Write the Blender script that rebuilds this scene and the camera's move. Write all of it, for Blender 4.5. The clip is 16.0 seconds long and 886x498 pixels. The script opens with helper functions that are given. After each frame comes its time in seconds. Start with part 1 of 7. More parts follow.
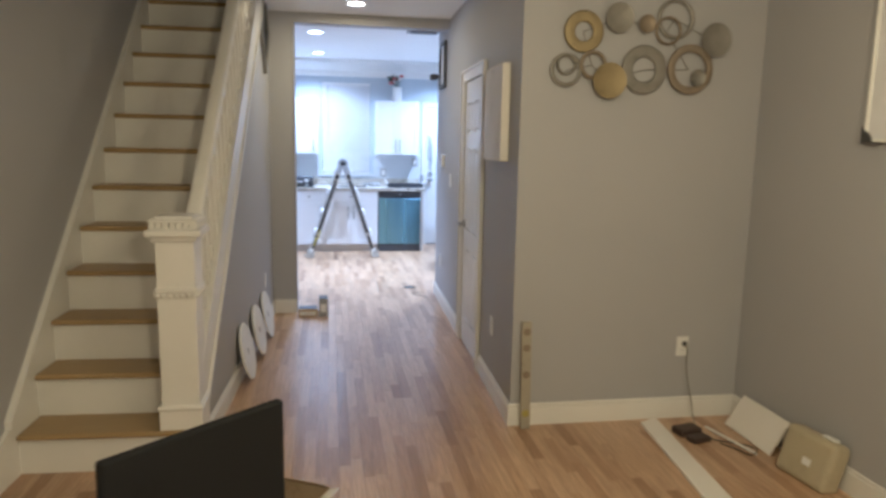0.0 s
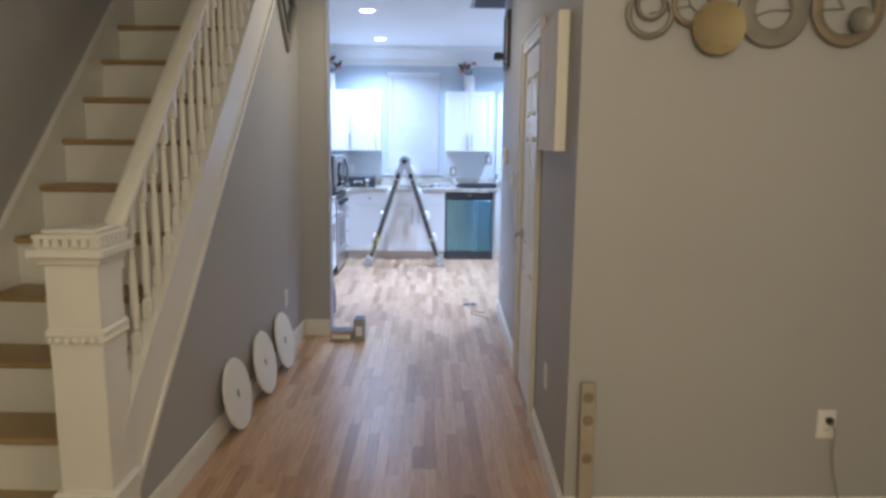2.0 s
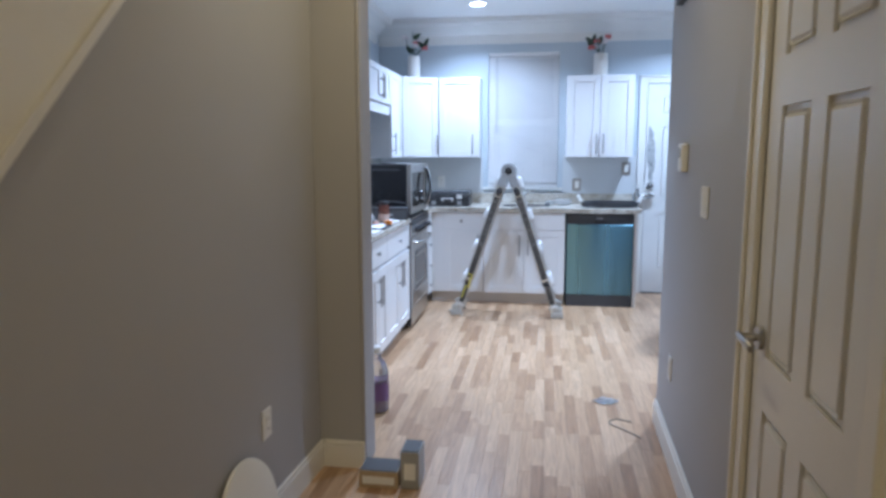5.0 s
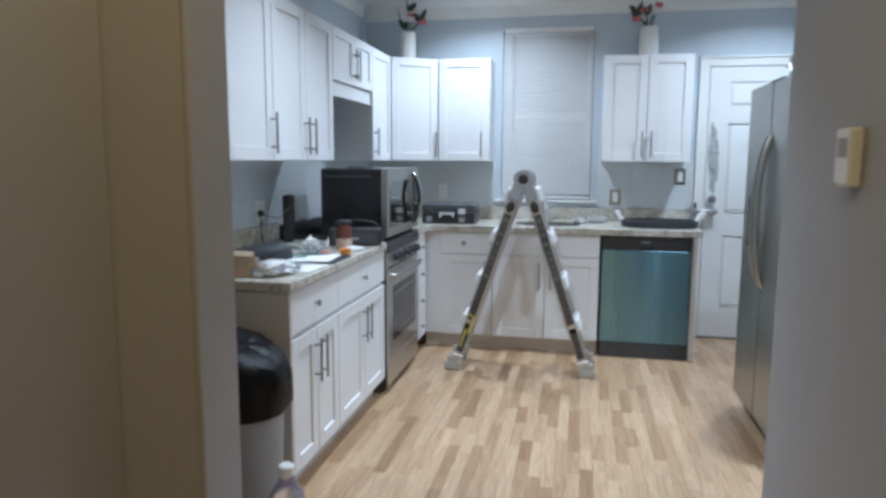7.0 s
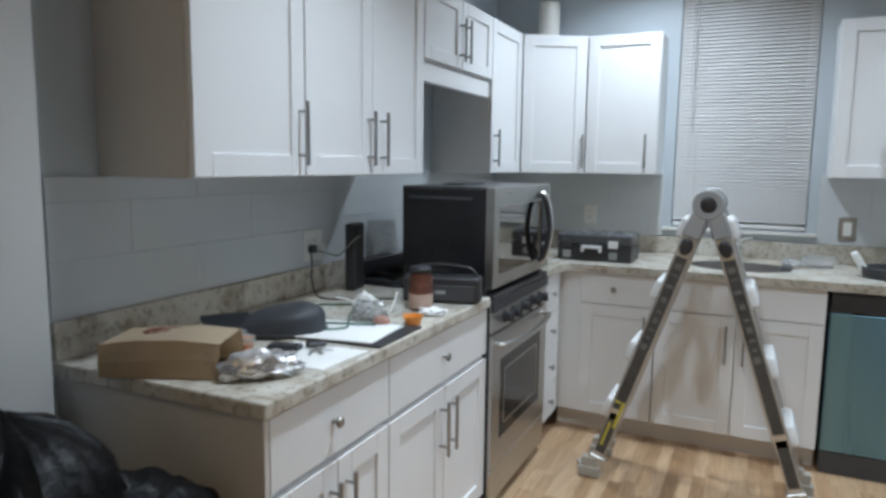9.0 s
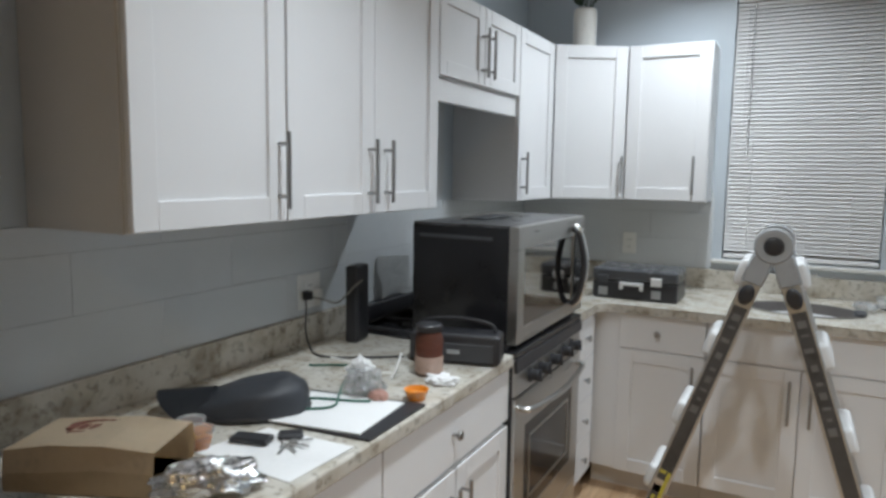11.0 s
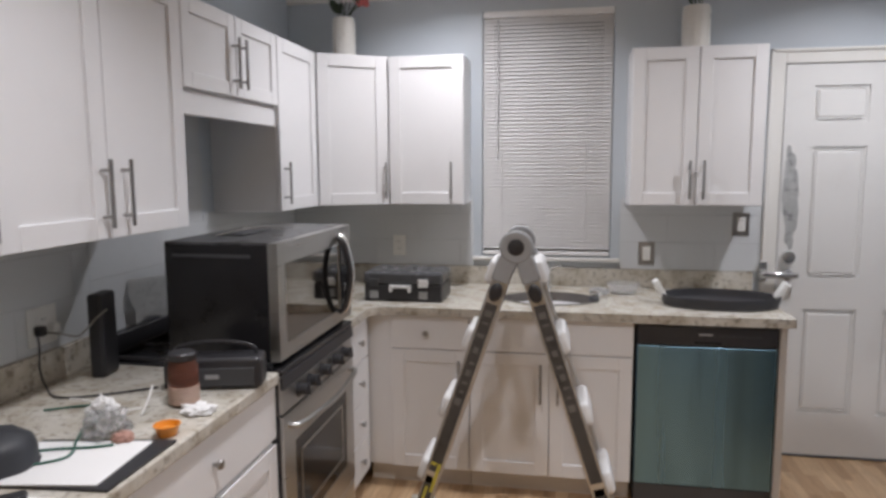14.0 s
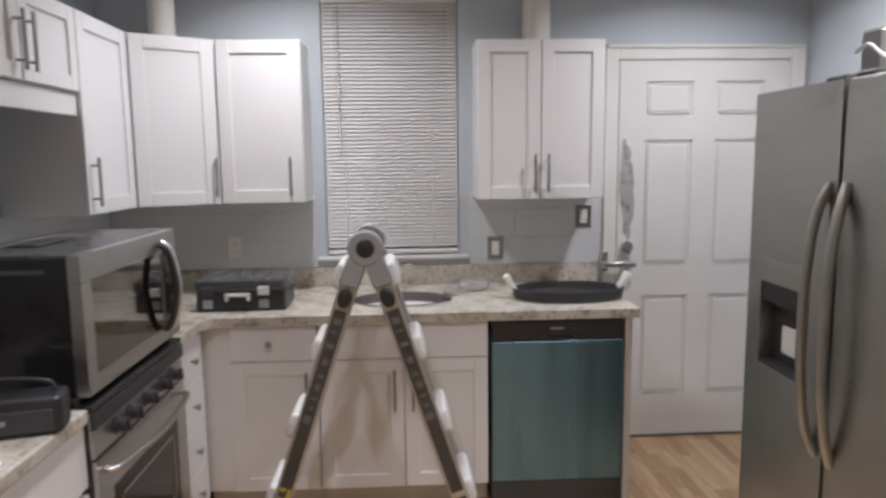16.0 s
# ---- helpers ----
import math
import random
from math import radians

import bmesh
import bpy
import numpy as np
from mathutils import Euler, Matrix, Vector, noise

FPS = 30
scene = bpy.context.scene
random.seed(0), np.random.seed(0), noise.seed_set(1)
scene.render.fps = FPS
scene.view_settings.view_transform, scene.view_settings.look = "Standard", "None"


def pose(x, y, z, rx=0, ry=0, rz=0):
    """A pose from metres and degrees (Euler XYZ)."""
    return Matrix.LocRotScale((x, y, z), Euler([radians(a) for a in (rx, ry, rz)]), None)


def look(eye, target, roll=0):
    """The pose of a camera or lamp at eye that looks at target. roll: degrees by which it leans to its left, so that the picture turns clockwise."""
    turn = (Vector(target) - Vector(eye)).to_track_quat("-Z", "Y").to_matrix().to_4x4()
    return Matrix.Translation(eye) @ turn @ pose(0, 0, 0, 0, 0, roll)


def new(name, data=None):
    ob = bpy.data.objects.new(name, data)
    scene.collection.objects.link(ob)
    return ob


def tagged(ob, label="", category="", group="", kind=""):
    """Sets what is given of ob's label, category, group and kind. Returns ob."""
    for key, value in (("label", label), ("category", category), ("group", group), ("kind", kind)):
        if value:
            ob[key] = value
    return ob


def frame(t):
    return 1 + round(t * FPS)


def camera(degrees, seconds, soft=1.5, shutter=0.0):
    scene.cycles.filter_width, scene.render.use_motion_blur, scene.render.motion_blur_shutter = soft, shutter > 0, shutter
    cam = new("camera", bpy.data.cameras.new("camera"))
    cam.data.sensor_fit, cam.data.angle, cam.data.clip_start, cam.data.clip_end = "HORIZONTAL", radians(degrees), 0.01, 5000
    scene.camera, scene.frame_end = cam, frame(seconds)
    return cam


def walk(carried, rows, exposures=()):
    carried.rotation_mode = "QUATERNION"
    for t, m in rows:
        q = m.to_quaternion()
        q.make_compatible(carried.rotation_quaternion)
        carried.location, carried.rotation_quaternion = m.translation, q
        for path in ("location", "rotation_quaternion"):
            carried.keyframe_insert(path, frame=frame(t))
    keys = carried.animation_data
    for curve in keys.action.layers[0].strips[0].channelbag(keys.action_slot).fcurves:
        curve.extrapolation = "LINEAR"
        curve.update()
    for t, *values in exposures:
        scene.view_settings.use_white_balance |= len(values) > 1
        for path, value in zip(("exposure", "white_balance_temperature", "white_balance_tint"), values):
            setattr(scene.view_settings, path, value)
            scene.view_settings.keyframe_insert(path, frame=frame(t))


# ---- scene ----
cam = camera(66.5, 16.0, soft=3.1, shutter=0.5)
PATH = [
    (0, (0.213, -0.35, 1.565), (0.538, 1.6, 1.256), 1.1),
    (0.5, (0.395, -0.173, 1.547), (0.565, 1.796, 1.24), 0.9),
    (1, (0.492, 0.047, 1.515), (0.58, 2.022, 1.214), 1.3),
    (1.5, (0.542, 0.318, 1.529), (0.623, 2.293, 1.226), 1.0),
    (2, (0.656, 0.687, 1.502), (0.7, 2.662, 1.19), 0.6),
    (2.5, (0.69, 1.094, 1.487), (0.665, 3.071, 1.186), 0.8),
    (3, (0.638, 1.427, 1.468), (0.611, 3.405, 1.174), 0.8),
    (3.3, (0.639, 1.659, 1.451), (0.597, 3.634, 1.147), 0.7),
    (3.5, (0.64, 1.813, 1.44), (0.508, 3.786, 1.14), 0.6),
    (3.7, (0.645, 1.97, 1.437), (0.431, 3.935, 1.139), 0.6),
    (6, (0.697, 3.775, 1.407), (0.389, 5.733, 1.138), 0.0),
    (6.5, (0.7, 4.133, 1.426), (0.374, 6.088, 1.159), 0.2),
    (7, (0.72, 4.508, 1.391), (0.328, 6.452, 1.129), 0.3),
    (7.5, (0.683, 4.891, 1.406), (0.217, 6.819, 1.148), 0.6),
    (8, (0.579, 5.197, 1.406), (0.002, 7.096, 1.159), 0.5),
    (8.5, (0.573, 5.543, 1.411), (-0.183, 7.377, 1.154), 0.7),
    (11, (0.438, 6.204, 1.517), (-0.488, 7.962, 1.287), 0.9),
    (11.5, (0.449, 6.204, 1.536), (-0.424, 7.989, 1.309), 0.5),
    (12, (0.476, 6.197, 1.554), (-0.352, 8.004, 1.326), 0.5),
    (12.5, (0.508, 6.205, 1.571), (-0.219, 8.053, 1.333), 0.5),
    (13, (0.526, 6.203, 1.568), (-0.052, 8.103, 1.337), 0.0),
    (13.5, (0.534, 6.215, 1.577), (0.078, 8.147, 1.337), -0.1),
    (14, (0.548, 6.223, 1.58), (0.196, 8.177, 1.34), -0.3),
    (14.5, (0.543, 6.235, 1.581), (0.285, 8.203, 1.339), -0.4),
    (15, (0.526, 6.242, 1.586), (0.374, 8.221, 1.339), -0.4),
    (15.5, (0.518, 6.286, 1.585), (0.498, 8.269, 1.33), -0.5),
    (16, (0.52, 6.415, 1.581), (0.623, 8.395, 1.321), -0.7),
]
walk(cam, [(t, look(eye, target, roll)) for t, eye, target, roll in PATH],
     [(0.0, 1.03, 4640, 14), (2.5, 0.76, 4610, 14), (3.7, 0.64, 4640, 14), (6.0, 0.22, 5200, 8), (8.0, -0.08, 5720, 6), (11.0, -0.25, 6350, 8), (13.0, -0.32, 6800, 16), (16.0, -0.40, 6950, 20)])

# ---- world and lights ----
world = bpy.data.worlds.new("night")
scene.world = world
world.use_nodes = True
world.node_tree.nodes["Background"].inputs[0].default_value = (0.10, 0.13, 0.2, 1)
world.node_tree.nodes["Background"].inputs[1].default_value = 0.02

KITCHEN_LAMPS = [(0.05, 7.5, 15.0), (1.75, 7.5, 22.0), (0.05, 9.3, 19.0), (2.0, 9.2, 22.0)]
KITCHEN_COLOUR = (0.87, 0.94, 1.0)
HALL_LAMPS = [(0.42, 5.35, 6.8)]
# unseen warm sources, added and placed to balance the living room's brightness
LIVING_FILL = [(1.15, 1.2, 15.5), (0.8, -1.0, 52.0)]
WARM = (1.0, 0.70, 0.29)
CEIL_K, CEIL_H = 2.75, 2.66


def downlight(x, y, z, watts, colour, spread=180):
    data = bpy.data.lights.new("downlight_lamp", "AREA")
    data.shape, data.size, data.energy, data.color = "DISK", 0.13, watts, colour
    data.spread = radians(spread)
    lamp = new("downlight_lamp", data)
    lamp.matrix_basis = pose(x, y, z - 0.022)
    return lamp


for x, y, w in KITCHEN_LAMPS:
    downlight(x, y, CEIL_K, w, KITCHEN_COLOUR, 112 if y < 8 else 138)
for x, y, w in HALL_LAMPS:
    downlight(x, y, CEIL_H, w, WARM)
# point fill for the living room; no real fixture is known at these spots
for x, y, w in LIVING_FILL:
    data = bpy.data.lights.new("living_fill_lamp", "POINT")
    data.shadow_soft_size, data.energy, data.color = 0.08, w, WARM
    new("living_fill_lamp", data).matrix_basis = pose(x, y, 2.13)


# ---- building helpers ----
def box(bm, x0, x1, y0, y1, z0, z1, bevel=0.0, m=None, segments=1):
    c = Matrix.Translation(((x0 + x1) / 2, (y0 + y1) / 2, (z0 + z1) / 2)) @ Matrix.Diagonal((abs(x1 - x0), abs(y1 - y0), abs(z1 - z0), 1))
    verts = bmesh.ops.create_cube(bm, size=1, matrix=c)["verts"]
    if bevel:
        edges = list({e for v in verts for e in v.link_edges})
        made = bmesh.ops.bevel(bm, geom=edges, offset=bevel, segments=segments, affect="EDGES", profile=0.5)
        verts = list({v for f in made["faces"] for v in f.verts})
    if m is not None:
        bmesh.ops.transform(bm, matrix=m, verts=verts)
    return verts


def rod(bm, a, b, r0, r1=None, seg=12, caps=True):
    a, b = Vector(a), Vector(b)
    d = b - a
    m = Matrix.Translation((a + b) / 2) @ d.to_track_quat("Z", "Y").to_matrix().to_4x4()
    return bmesh.ops.create_cone(bm, cap_ends=caps, segments=seg, radius1=r0, radius2=r0 if r1 is None else r1, depth=d.length, matrix=m)["verts"]


def lathe(bm, profile, centre=(0, 0, 0), seg=24, m=None):
    rings = []
    for r, z in profile:
        if r < 1e-6:
            rings.append([bm.verts.new((0, 0, z))])
        else:
            rings.append([bm.verts.new((r * math.cos(2 * math.pi * k / seg), r * math.sin(2 * math.pi * k / seg), z)) for k in range(seg)])
    for a, b in zip(rings, rings[1:]):
        for k in range(seg):
            quad = [a[k % len(a)], a[(k + 1) % len(a)], b[(k + 1) % len(b)], b[k % len(b)]]
            quad = list(dict.fromkeys(quad))
            if len(quad) > 2:
                bm.faces.new(quad)
    verts = [v for ring in rings for v in ring]
    bmesh.ops.transform(bm, matrix=Matrix.Translation(centre) @ (m or Matrix()), verts=verts)
    return verts


def tube(bm, points, r, seg=8, steps=6):
    """A round tube along a smooth line through the points."""
    p = [Vector(q) for q in points]
    line = []
    for k in range(len(p) - 1):
        p0, p1, p2, p3 = p[max(k - 1, 0)], p[k], p[k + 1], p[min(k + 2, len(p) - 1)]
        for s in range(steps):
            t = s / steps
            line.append(0.5 * (2 * p1 + (p2 - p0) * t + (2 * p0 - 5 * p1 + 4 * p2 - p3) * t * t + (3 * p1 - p0 - 3 * p2 + p3) * t ** 3))
    line.append(p[-1])
    rings = []
    side = None
    for k, c in enumerate(line):
        d = (line[min(k + 1, len(line) - 1)] - line[max(k - 1, 0)]).normalized()
        if side is None:
            side = d.cross(Vector((0, 0, 1)))
            side = side if side.length > 0.05 else d.cross(Vector((0, 1, 0)))
        side = (side - d * side.dot(d)).normalized()
        up = side.cross(d)
        rings.append([bm.verts.new(c + r * (math.cos(2 * math.pi * s / seg) * side + math.sin(2 * math.pi * s / seg) * up)) for s in range(seg)])
    for a, b in zip(rings, rings[1:]):
        for s in range(seg):
            bm.faces.new((a[s], a[(s + 1) % seg], b[(s + 1) % seg], b[s]))
    bm.faces.new(rings[0]), bm.faces.new(rings[-1])


def holed(bm, x0, x1, y0, y1, z0, z1, hy0, hy1, hz0, hz1):
    """A slab across x with a rectangular hole through it, as one shell."""
    rings = []
    for x in (x0, x1):
        rings.append([bm.verts.new((x, y, z)) for y, z in ((y0, z0), (y1, z0), (y1, z1), (y0, z1))])
        rings.append([bm.verts.new((x, y, z)) for y, z in ((hy0, hz0), (hy1, hz0), (hy1, hz1), (hy0, hz1))])
    a, b, c, d = rings
    for p, q in ((a, b), (c, d), (a, c), (b, d)):
        for k in range(4):
            j = (k + 1) % 4
            bm.faces.new((p[k], p[j], q[j], q[k]))


def prism(bm, outline, lo, hi, axis="z", bevel=0.0):
    """A flat outline pushed from lo to hi along an axis."""
    def at(a, b, c):
        return {"z": (a, b, c), "x": (c, a, b), "y": (a, c, b)}[axis]
    low = [bm.verts.new(at(a, b, lo)) for a, b in outline]
    high = [bm.verts.new(at(a, b, hi)) for a, b in outline]
    n = len(outline)
    faces = [bm.faces.new(low), bm.faces.new(high)] + [bm.faces.new((low[k], low[(k + 1) % n], high[(k + 1) % n], high[k])) for k in range(n)]
    if bevel:
        bmesh.ops.bevel(bm, geom=list({e for f in faces for e in f.edges}), offset=bevel, segments=1, affect="EDGES", profile=0.5)


def finish(name, bm, material, smooth=False):
    bmesh.ops.recalc_face_normals(bm, faces=bm.faces)
    me = bpy.data.meshes.new(name)
    bm.to_mesh(me)
    bm.free()
    me.materials.append(material)
    if smooth:
        for p in me.polygons:
            p.use_smooth = True
        me.set_sharp_from_angle(angle=radians(38))
    return new(name, me)


def part(name, bm, material, parent, label="", smooth=False):
    """One mesh, built in world coordinates, under a thing or a part."""
    ob = finish(name, bm, material, smooth)
    ob.parent = parent
    if parent.type == "EMPTY":
        ob.matrix_parent_inverse = parent.matrix_basis.inverted()
    return tagged(ob, label)


def thing(name, base, label, category, group=""):
    ob = new(name)
    ob.empty_display_size = 0.1
    ob.matrix_basis = Matrix.Translation(base)
    return tagged(ob, label, category, group)


def solid(name, bm, material, label, category, group="", smooth=False):
    return tagged(finish(name, bm, material, smooth), label, category, group)


def structure(name, bm, material, label="", category="", smooth=False):
    return tagged(finish(name, bm, material, smooth), label, category, "", "structure")


# ---- materials ----
def material(name, base, rough=0.5, metal=0.0, vary=0.06, scale=6.0, fine=120.0, bump=0.02, stretch=(1, 1, 1), coat=0.0, spec=0.5, dirt=None, rough_vary=0.08):
    """A surface with slow stains, fine grain, a little relief and uneven gloss."""
    m = bpy.data.materials.new(name)
    m.use_nodes = True
    n, link = m.node_tree.nodes, m.node_tree.links.new
    bsdf = n["Principled BSDF"]
    place = n.new("ShaderNodeNewGeometry")
    mapping = n.new("ShaderNodeMapping")
    mapping.inputs["Scale"].default_value = stretch
    link(place.outputs["Position"], mapping.inputs["Vector"])
    slow, grain = n.new("ShaderNodeTexNoise"), n.new("ShaderNodeTexNoise")
    slow.inputs["Scale"].default_value, slow.inputs["Detail"].default_value = scale, 5
    grain.inputs["Scale"].default_value, grain.inputs["Detail"].default_value = fine, 3
    for t in (slow, grain):
        link(mapping.outputs["Vector"], t.inputs["Vector"])
    add = n.new("ShaderNodeMath")
    add.operation = "MULTIPLY_ADD"
    link(grain.outputs["Fac"], add.inputs[0])
    add.inputs[1].default_value = 0.35
    link(slow.outputs["Fac"], add.inputs[2])
    ramp = n.new("ShaderNodeValToRGB")
    dark = dirt or tuple(c * (1 - 2.2 * vary) for c in base)
    light = tuple(min(1, c * (1 + vary)) for c in base)
    ramp.color_ramp.elements[0].position, ramp.color_ramp.elements[1].position = 0.38, 0.95
    ramp.color_ramp.elements[0].color, ramp.color_ramp.elements[1].color = (*dark, 1), (*light, 1)
    middle = ramp.color_ramp.elements.new(0.58)
    middle.color = (*base, 1)
    link(add.outputs[0], ramp.inputs["Fac"])
    link(ramp.outputs["Color"], bsdf.inputs["Base Color"])
    gloss = n.new("ShaderNodeMapRange")
    gloss.inputs["To Min"].default_value, gloss.inputs["To Max"].default_value = max(0.02, rough - rough_vary), min(1, rough + rough_vary)
    link(slow.outputs["Fac"], gloss.inputs["Value"])
    link(gloss.outputs["Result"], bsdf.inputs["Roughness"])
    if bump:
        relief = n.new("ShaderNodeBump")
        relief.inputs["Strength"].default_value, relief.inputs["Distance"].default_value = bump, 0.01
        link(grain.outputs["Fac"], relief.inputs["Height"])
        link(relief.outputs["Normal"], bsdf.inputs["Normal"])
    bsdf.inputs["Metallic"].default_value = metal
    bsdf.inputs["Coat Weight"].default_value = coat
    bsdf.inputs["Specular IOR Level"].default_value = spec
    return m


def wood_strips(name, colours, rough):
    """Oak strips: each has its own tone and grain along y."""
    m = bpy.data.materials.new(name)
    m.use_nodes = True
    n, link = m.node_tree.nodes, m.node_tree.links.new
    bsdf = n["Principled BSDF"]
    geo, info = n.new("ShaderNodeNewGeometry"), n.new("ShaderNodeObjectInfo")
    total = n.new("ShaderNodeMath")
    total.operation = "ADD"
    link(geo.outputs["Random Per Island"], total.inputs[0]), link(info.outputs["Random"], total.inputs[1])
    own = n.new("ShaderNodeMath")
    own.operation = "FRACT"
    link(total.outputs[0], own.inputs[0])
    tone = n.new("ShaderNodeValToRGB")
    tone.color_ramp.interpolation = "LINEAR"
    stops = tone.color_ramp.elements
    stops[0].position, stops[0].color = 0.0, (*colours[0], 1)
    stops[1].position, stops[1].color = 1.0, (*colours[-1], 1)
    for k, c in enumerate(colours[1:-1], 1):
        e = stops.new(k / (len(colours) - 1))
        e.color = (*c, 1)
    link(own.outputs[0], tone.inputs["Fac"])
    shift = n.new("ShaderNodeVectorMath")
    shift.operation = "MULTIPLY_ADD"
    shift.inputs[1].default_value = (1, 1, 1)
    link(geo.outputs["Position"], shift.inputs[0])
    offset = n.new("ShaderNodeCombineXYZ")
    big = n.new("ShaderNodeMath")
    big.operation = "MULTIPLY"
    big.inputs[1].default_value = 37.0
    link(own.outputs[0], big.inputs[0])
    link(big.outputs[0], offset.inputs["X"]), link(big.outputs[0], offset.inputs["Y"])
    link(offset.outputs[0], shift.inputs[2])
    mapping = n.new("ShaderNodeMapping")
    mapping.inputs["Scale"].default_value = (26, 1.6, 26)
    link(shift.outputs[0], mapping.inputs["Vector"])
    grain = n.new("ShaderNodeTexNoise")
    grain.inputs["Scale"].default_value, grain.inputs["Detail"].default_value, grain.inputs["Distortion"].default_value = 2.4, 6, 1.4
    link(mapping.outputs["Vector"], grain.inputs["Vector"])
    lines = n.new("ShaderNodeValToRGB")
    lines.color_ramp.elements[0].position, lines.color_ramp.elements[0].color = 0.32, (0.62, 0.58, 0.54, 1)
    lines.color_ramp.elements[1].position, lines.color_ramp.elements[1].color = 0.66, (1.08, 1.06, 1.04, 1)
    link(grain.outputs["Fac"], lines.inputs["Fac"])
    mix = n.new("ShaderNodeMix")
    mix.data_type, mix.blend_type = "RGBA", "MULTIPLY"
    mix.inputs[0].default_value = 0.75
    link(tone.outputs["Color"], mix.inputs[6]), link(lines.outputs["Color"], mix.inputs[7])
    wear = n.new("ShaderNodeTexNoise")
    wear.inputs["Scale"].default_value, wear.inputs["Detail"].default_value = 2.2, 5
    link(geo.outputs["Position"], wear.inputs["Vector"])
    gloss = n.new("ShaderNodeMapRange")
    gloss.inputs["From Min"].default_value, gloss.inputs["From Max"].default_value = 0.3, 0.7
    gloss.inputs["To Min"].default_value, gloss.inputs["To Max"].default_value = rough - 0.03, rough + 0.05
    link(wear.outputs["Fac"], gloss.inputs["Value"])
    link(gloss.outputs["Result"], bsdf.inputs["Roughness"])
    link(mix.outputs[2], bsdf.inputs["Base Color"])
    bsdf.inputs["Coat Weight"].default_value, bsdf.inputs["Coat Roughness"].default_value = 0.15, 0.35
    relief = n.new("ShaderNodeBump")
    relief.inputs["Strength"].default_value, relief.inputs["Distance"].default_value = 0.06, 0.004
    link(grain.outputs["Fac"], relief.inputs["Height"]), link(relief.outputs["Normal"], bsdf.inputs["Normal"])
    return m


def granite_stone(name):
    m = bpy.data.materials.new(name)
    m.use_nodes = True
    n, link = m.node_tree.nodes, m.node_tree.links.new
    bsdf = n["Principled BSDF"]
    geo = n.new("ShaderNodeNewGeometry")
    clouds, veins = n.new("ShaderNodeTexNoise"), n.new("ShaderNodeTexNoise")
    clouds.inputs["Scale"].default_value, clouds.inputs["Detail"].default_value = 11, 8
    veins.inputs["Scale"].default_value, veins.inputs["Detail"].default_value = 48, 5
    for t in (clouds, veins):
        link(geo.outputs["Position"], t.inputs["Vector"])
    base = n.new("ShaderNodeValToRGB")
    for k, (p, c) in enumerate([(0.28, (0.31, 0.27, 0.21)), (0.42, (0.50, 0.46, 0.39)), (0.54, (0.58, 0.55, 0.49)), (0.72, (0.63, 0.61, 0.56))]):
        e = base.color_ramp.elements[k] if k < 2 else base.color_ramp.elements.new(p)
        e.position, e.color = p, (*c, 1)
    link(clouds.outputs["Fac"], base.inputs["Fac"])
    flake = n.new("ShaderNodeValToRGB")
    flake.color_ramp.elements[0].position, flake.color_ramp.elements[0].color = 0.34, (0.35, 0.31, 0.27, 1)
    flake.color_ramp.elements[1].position, flake.color_ramp.elements[1].color = 0.47, (1, 1, 1, 1)
    link(veins.outputs["Fac"], flake.inputs["Fac"])
    one = n.new("ShaderNodeMix")
    one.data_type, one.blend_type = "RGBA", "MULTIPLY"
    one.inputs[0].default_value = 0.6
    link(base.outputs["Color"], one.inputs[6]), link(flake.outputs["Color"], one.inputs[7])
    link(one.outputs[2], bsdf.inputs["Base Color"])
    bsdf.inputs["Roughness"].default_value = 0.2
    return m


def glow(name, colour, strength):
    m = bpy.data.materials.new(name)
    m.use_nodes = True
    bsdf = m.node_tree.nodes["Principled BSDF"]
    bsdf.inputs["Base Color"].default_value = (0.9, 0.9, 0.9, 1)
    bsdf.inputs["Emission Color"].default_value = (*colour, 1)
    bsdf.inputs["Emission Strength"].default_value = strength
    return m


def clear(name, colour, rough=0.05, weight=1.0):
    m = bpy.data.materials.new(name)
    m.use_nodes = True
    b = m.node_tree.nodes["Principled BSDF"]
    b.inputs["Base Color"].default_value = (*colour, 1)
    b.inputs["Roughness"].default_value = rough
    b.inputs["Transmission Weight"].default_value = weight
    b.inputs["IOR"].default_value = 1.4
    return m


PAINT = material("wall_paint", (0.400, 0.402, 0.424), 0.62, vary=0.025, scale=1.6, fine=260, bump=0.03)
PAINT_K = material("kitchen_paint", (0.51, 0.56, 0.605), 0.55, vary=0.03, scale=1.8, fine=260, bump=0.03)
CEILING = material("ceiling_paint", (0.84, 0.84, 0.83), 0.8, vary=0.02, scale=1.2, fine=200, bump=0.03)
TRIM = material("trim_paint", (0.76, 0.75, 0.72), 0.35, vary=0.035, scale=4, fine=150, bump=0.015)
DOORPAINT = material("door_paint", (0.74, 0.74, 0.73), 0.38, vary=0.03, scale=3, fine=150, bump=0.02)
CABINET = material("cabinet_lacquer", (0.78, 0.78, 0.79), 0.32, vary=0.02, scale=3, fine=180, bump=0.008)
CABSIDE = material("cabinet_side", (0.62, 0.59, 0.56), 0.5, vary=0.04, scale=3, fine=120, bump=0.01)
OAK = wood_strips("oak_floor", [(0.31, 0.185, 0.098), (0.45, 0.297, 0.173), (0.49, 0.335, 0.203), (0.53, 0.366, 0.225), (0.56, 0.395, 0.25), (0.52, 0.355, 0.215), (0.46, 0.305, 0.18), (0.36, 0.223, 0.122)], 0.31)
TREAD = material("oak_tread", (0.345, 0.245, 0.108), 0.4, vary=0.12, scale=3, fine=60, bump=0.03, stretch=(1.2, 14, 14))
SUBFLOOR = material("joint_dark", (0.05, 0.035, 0.025), 0.8)
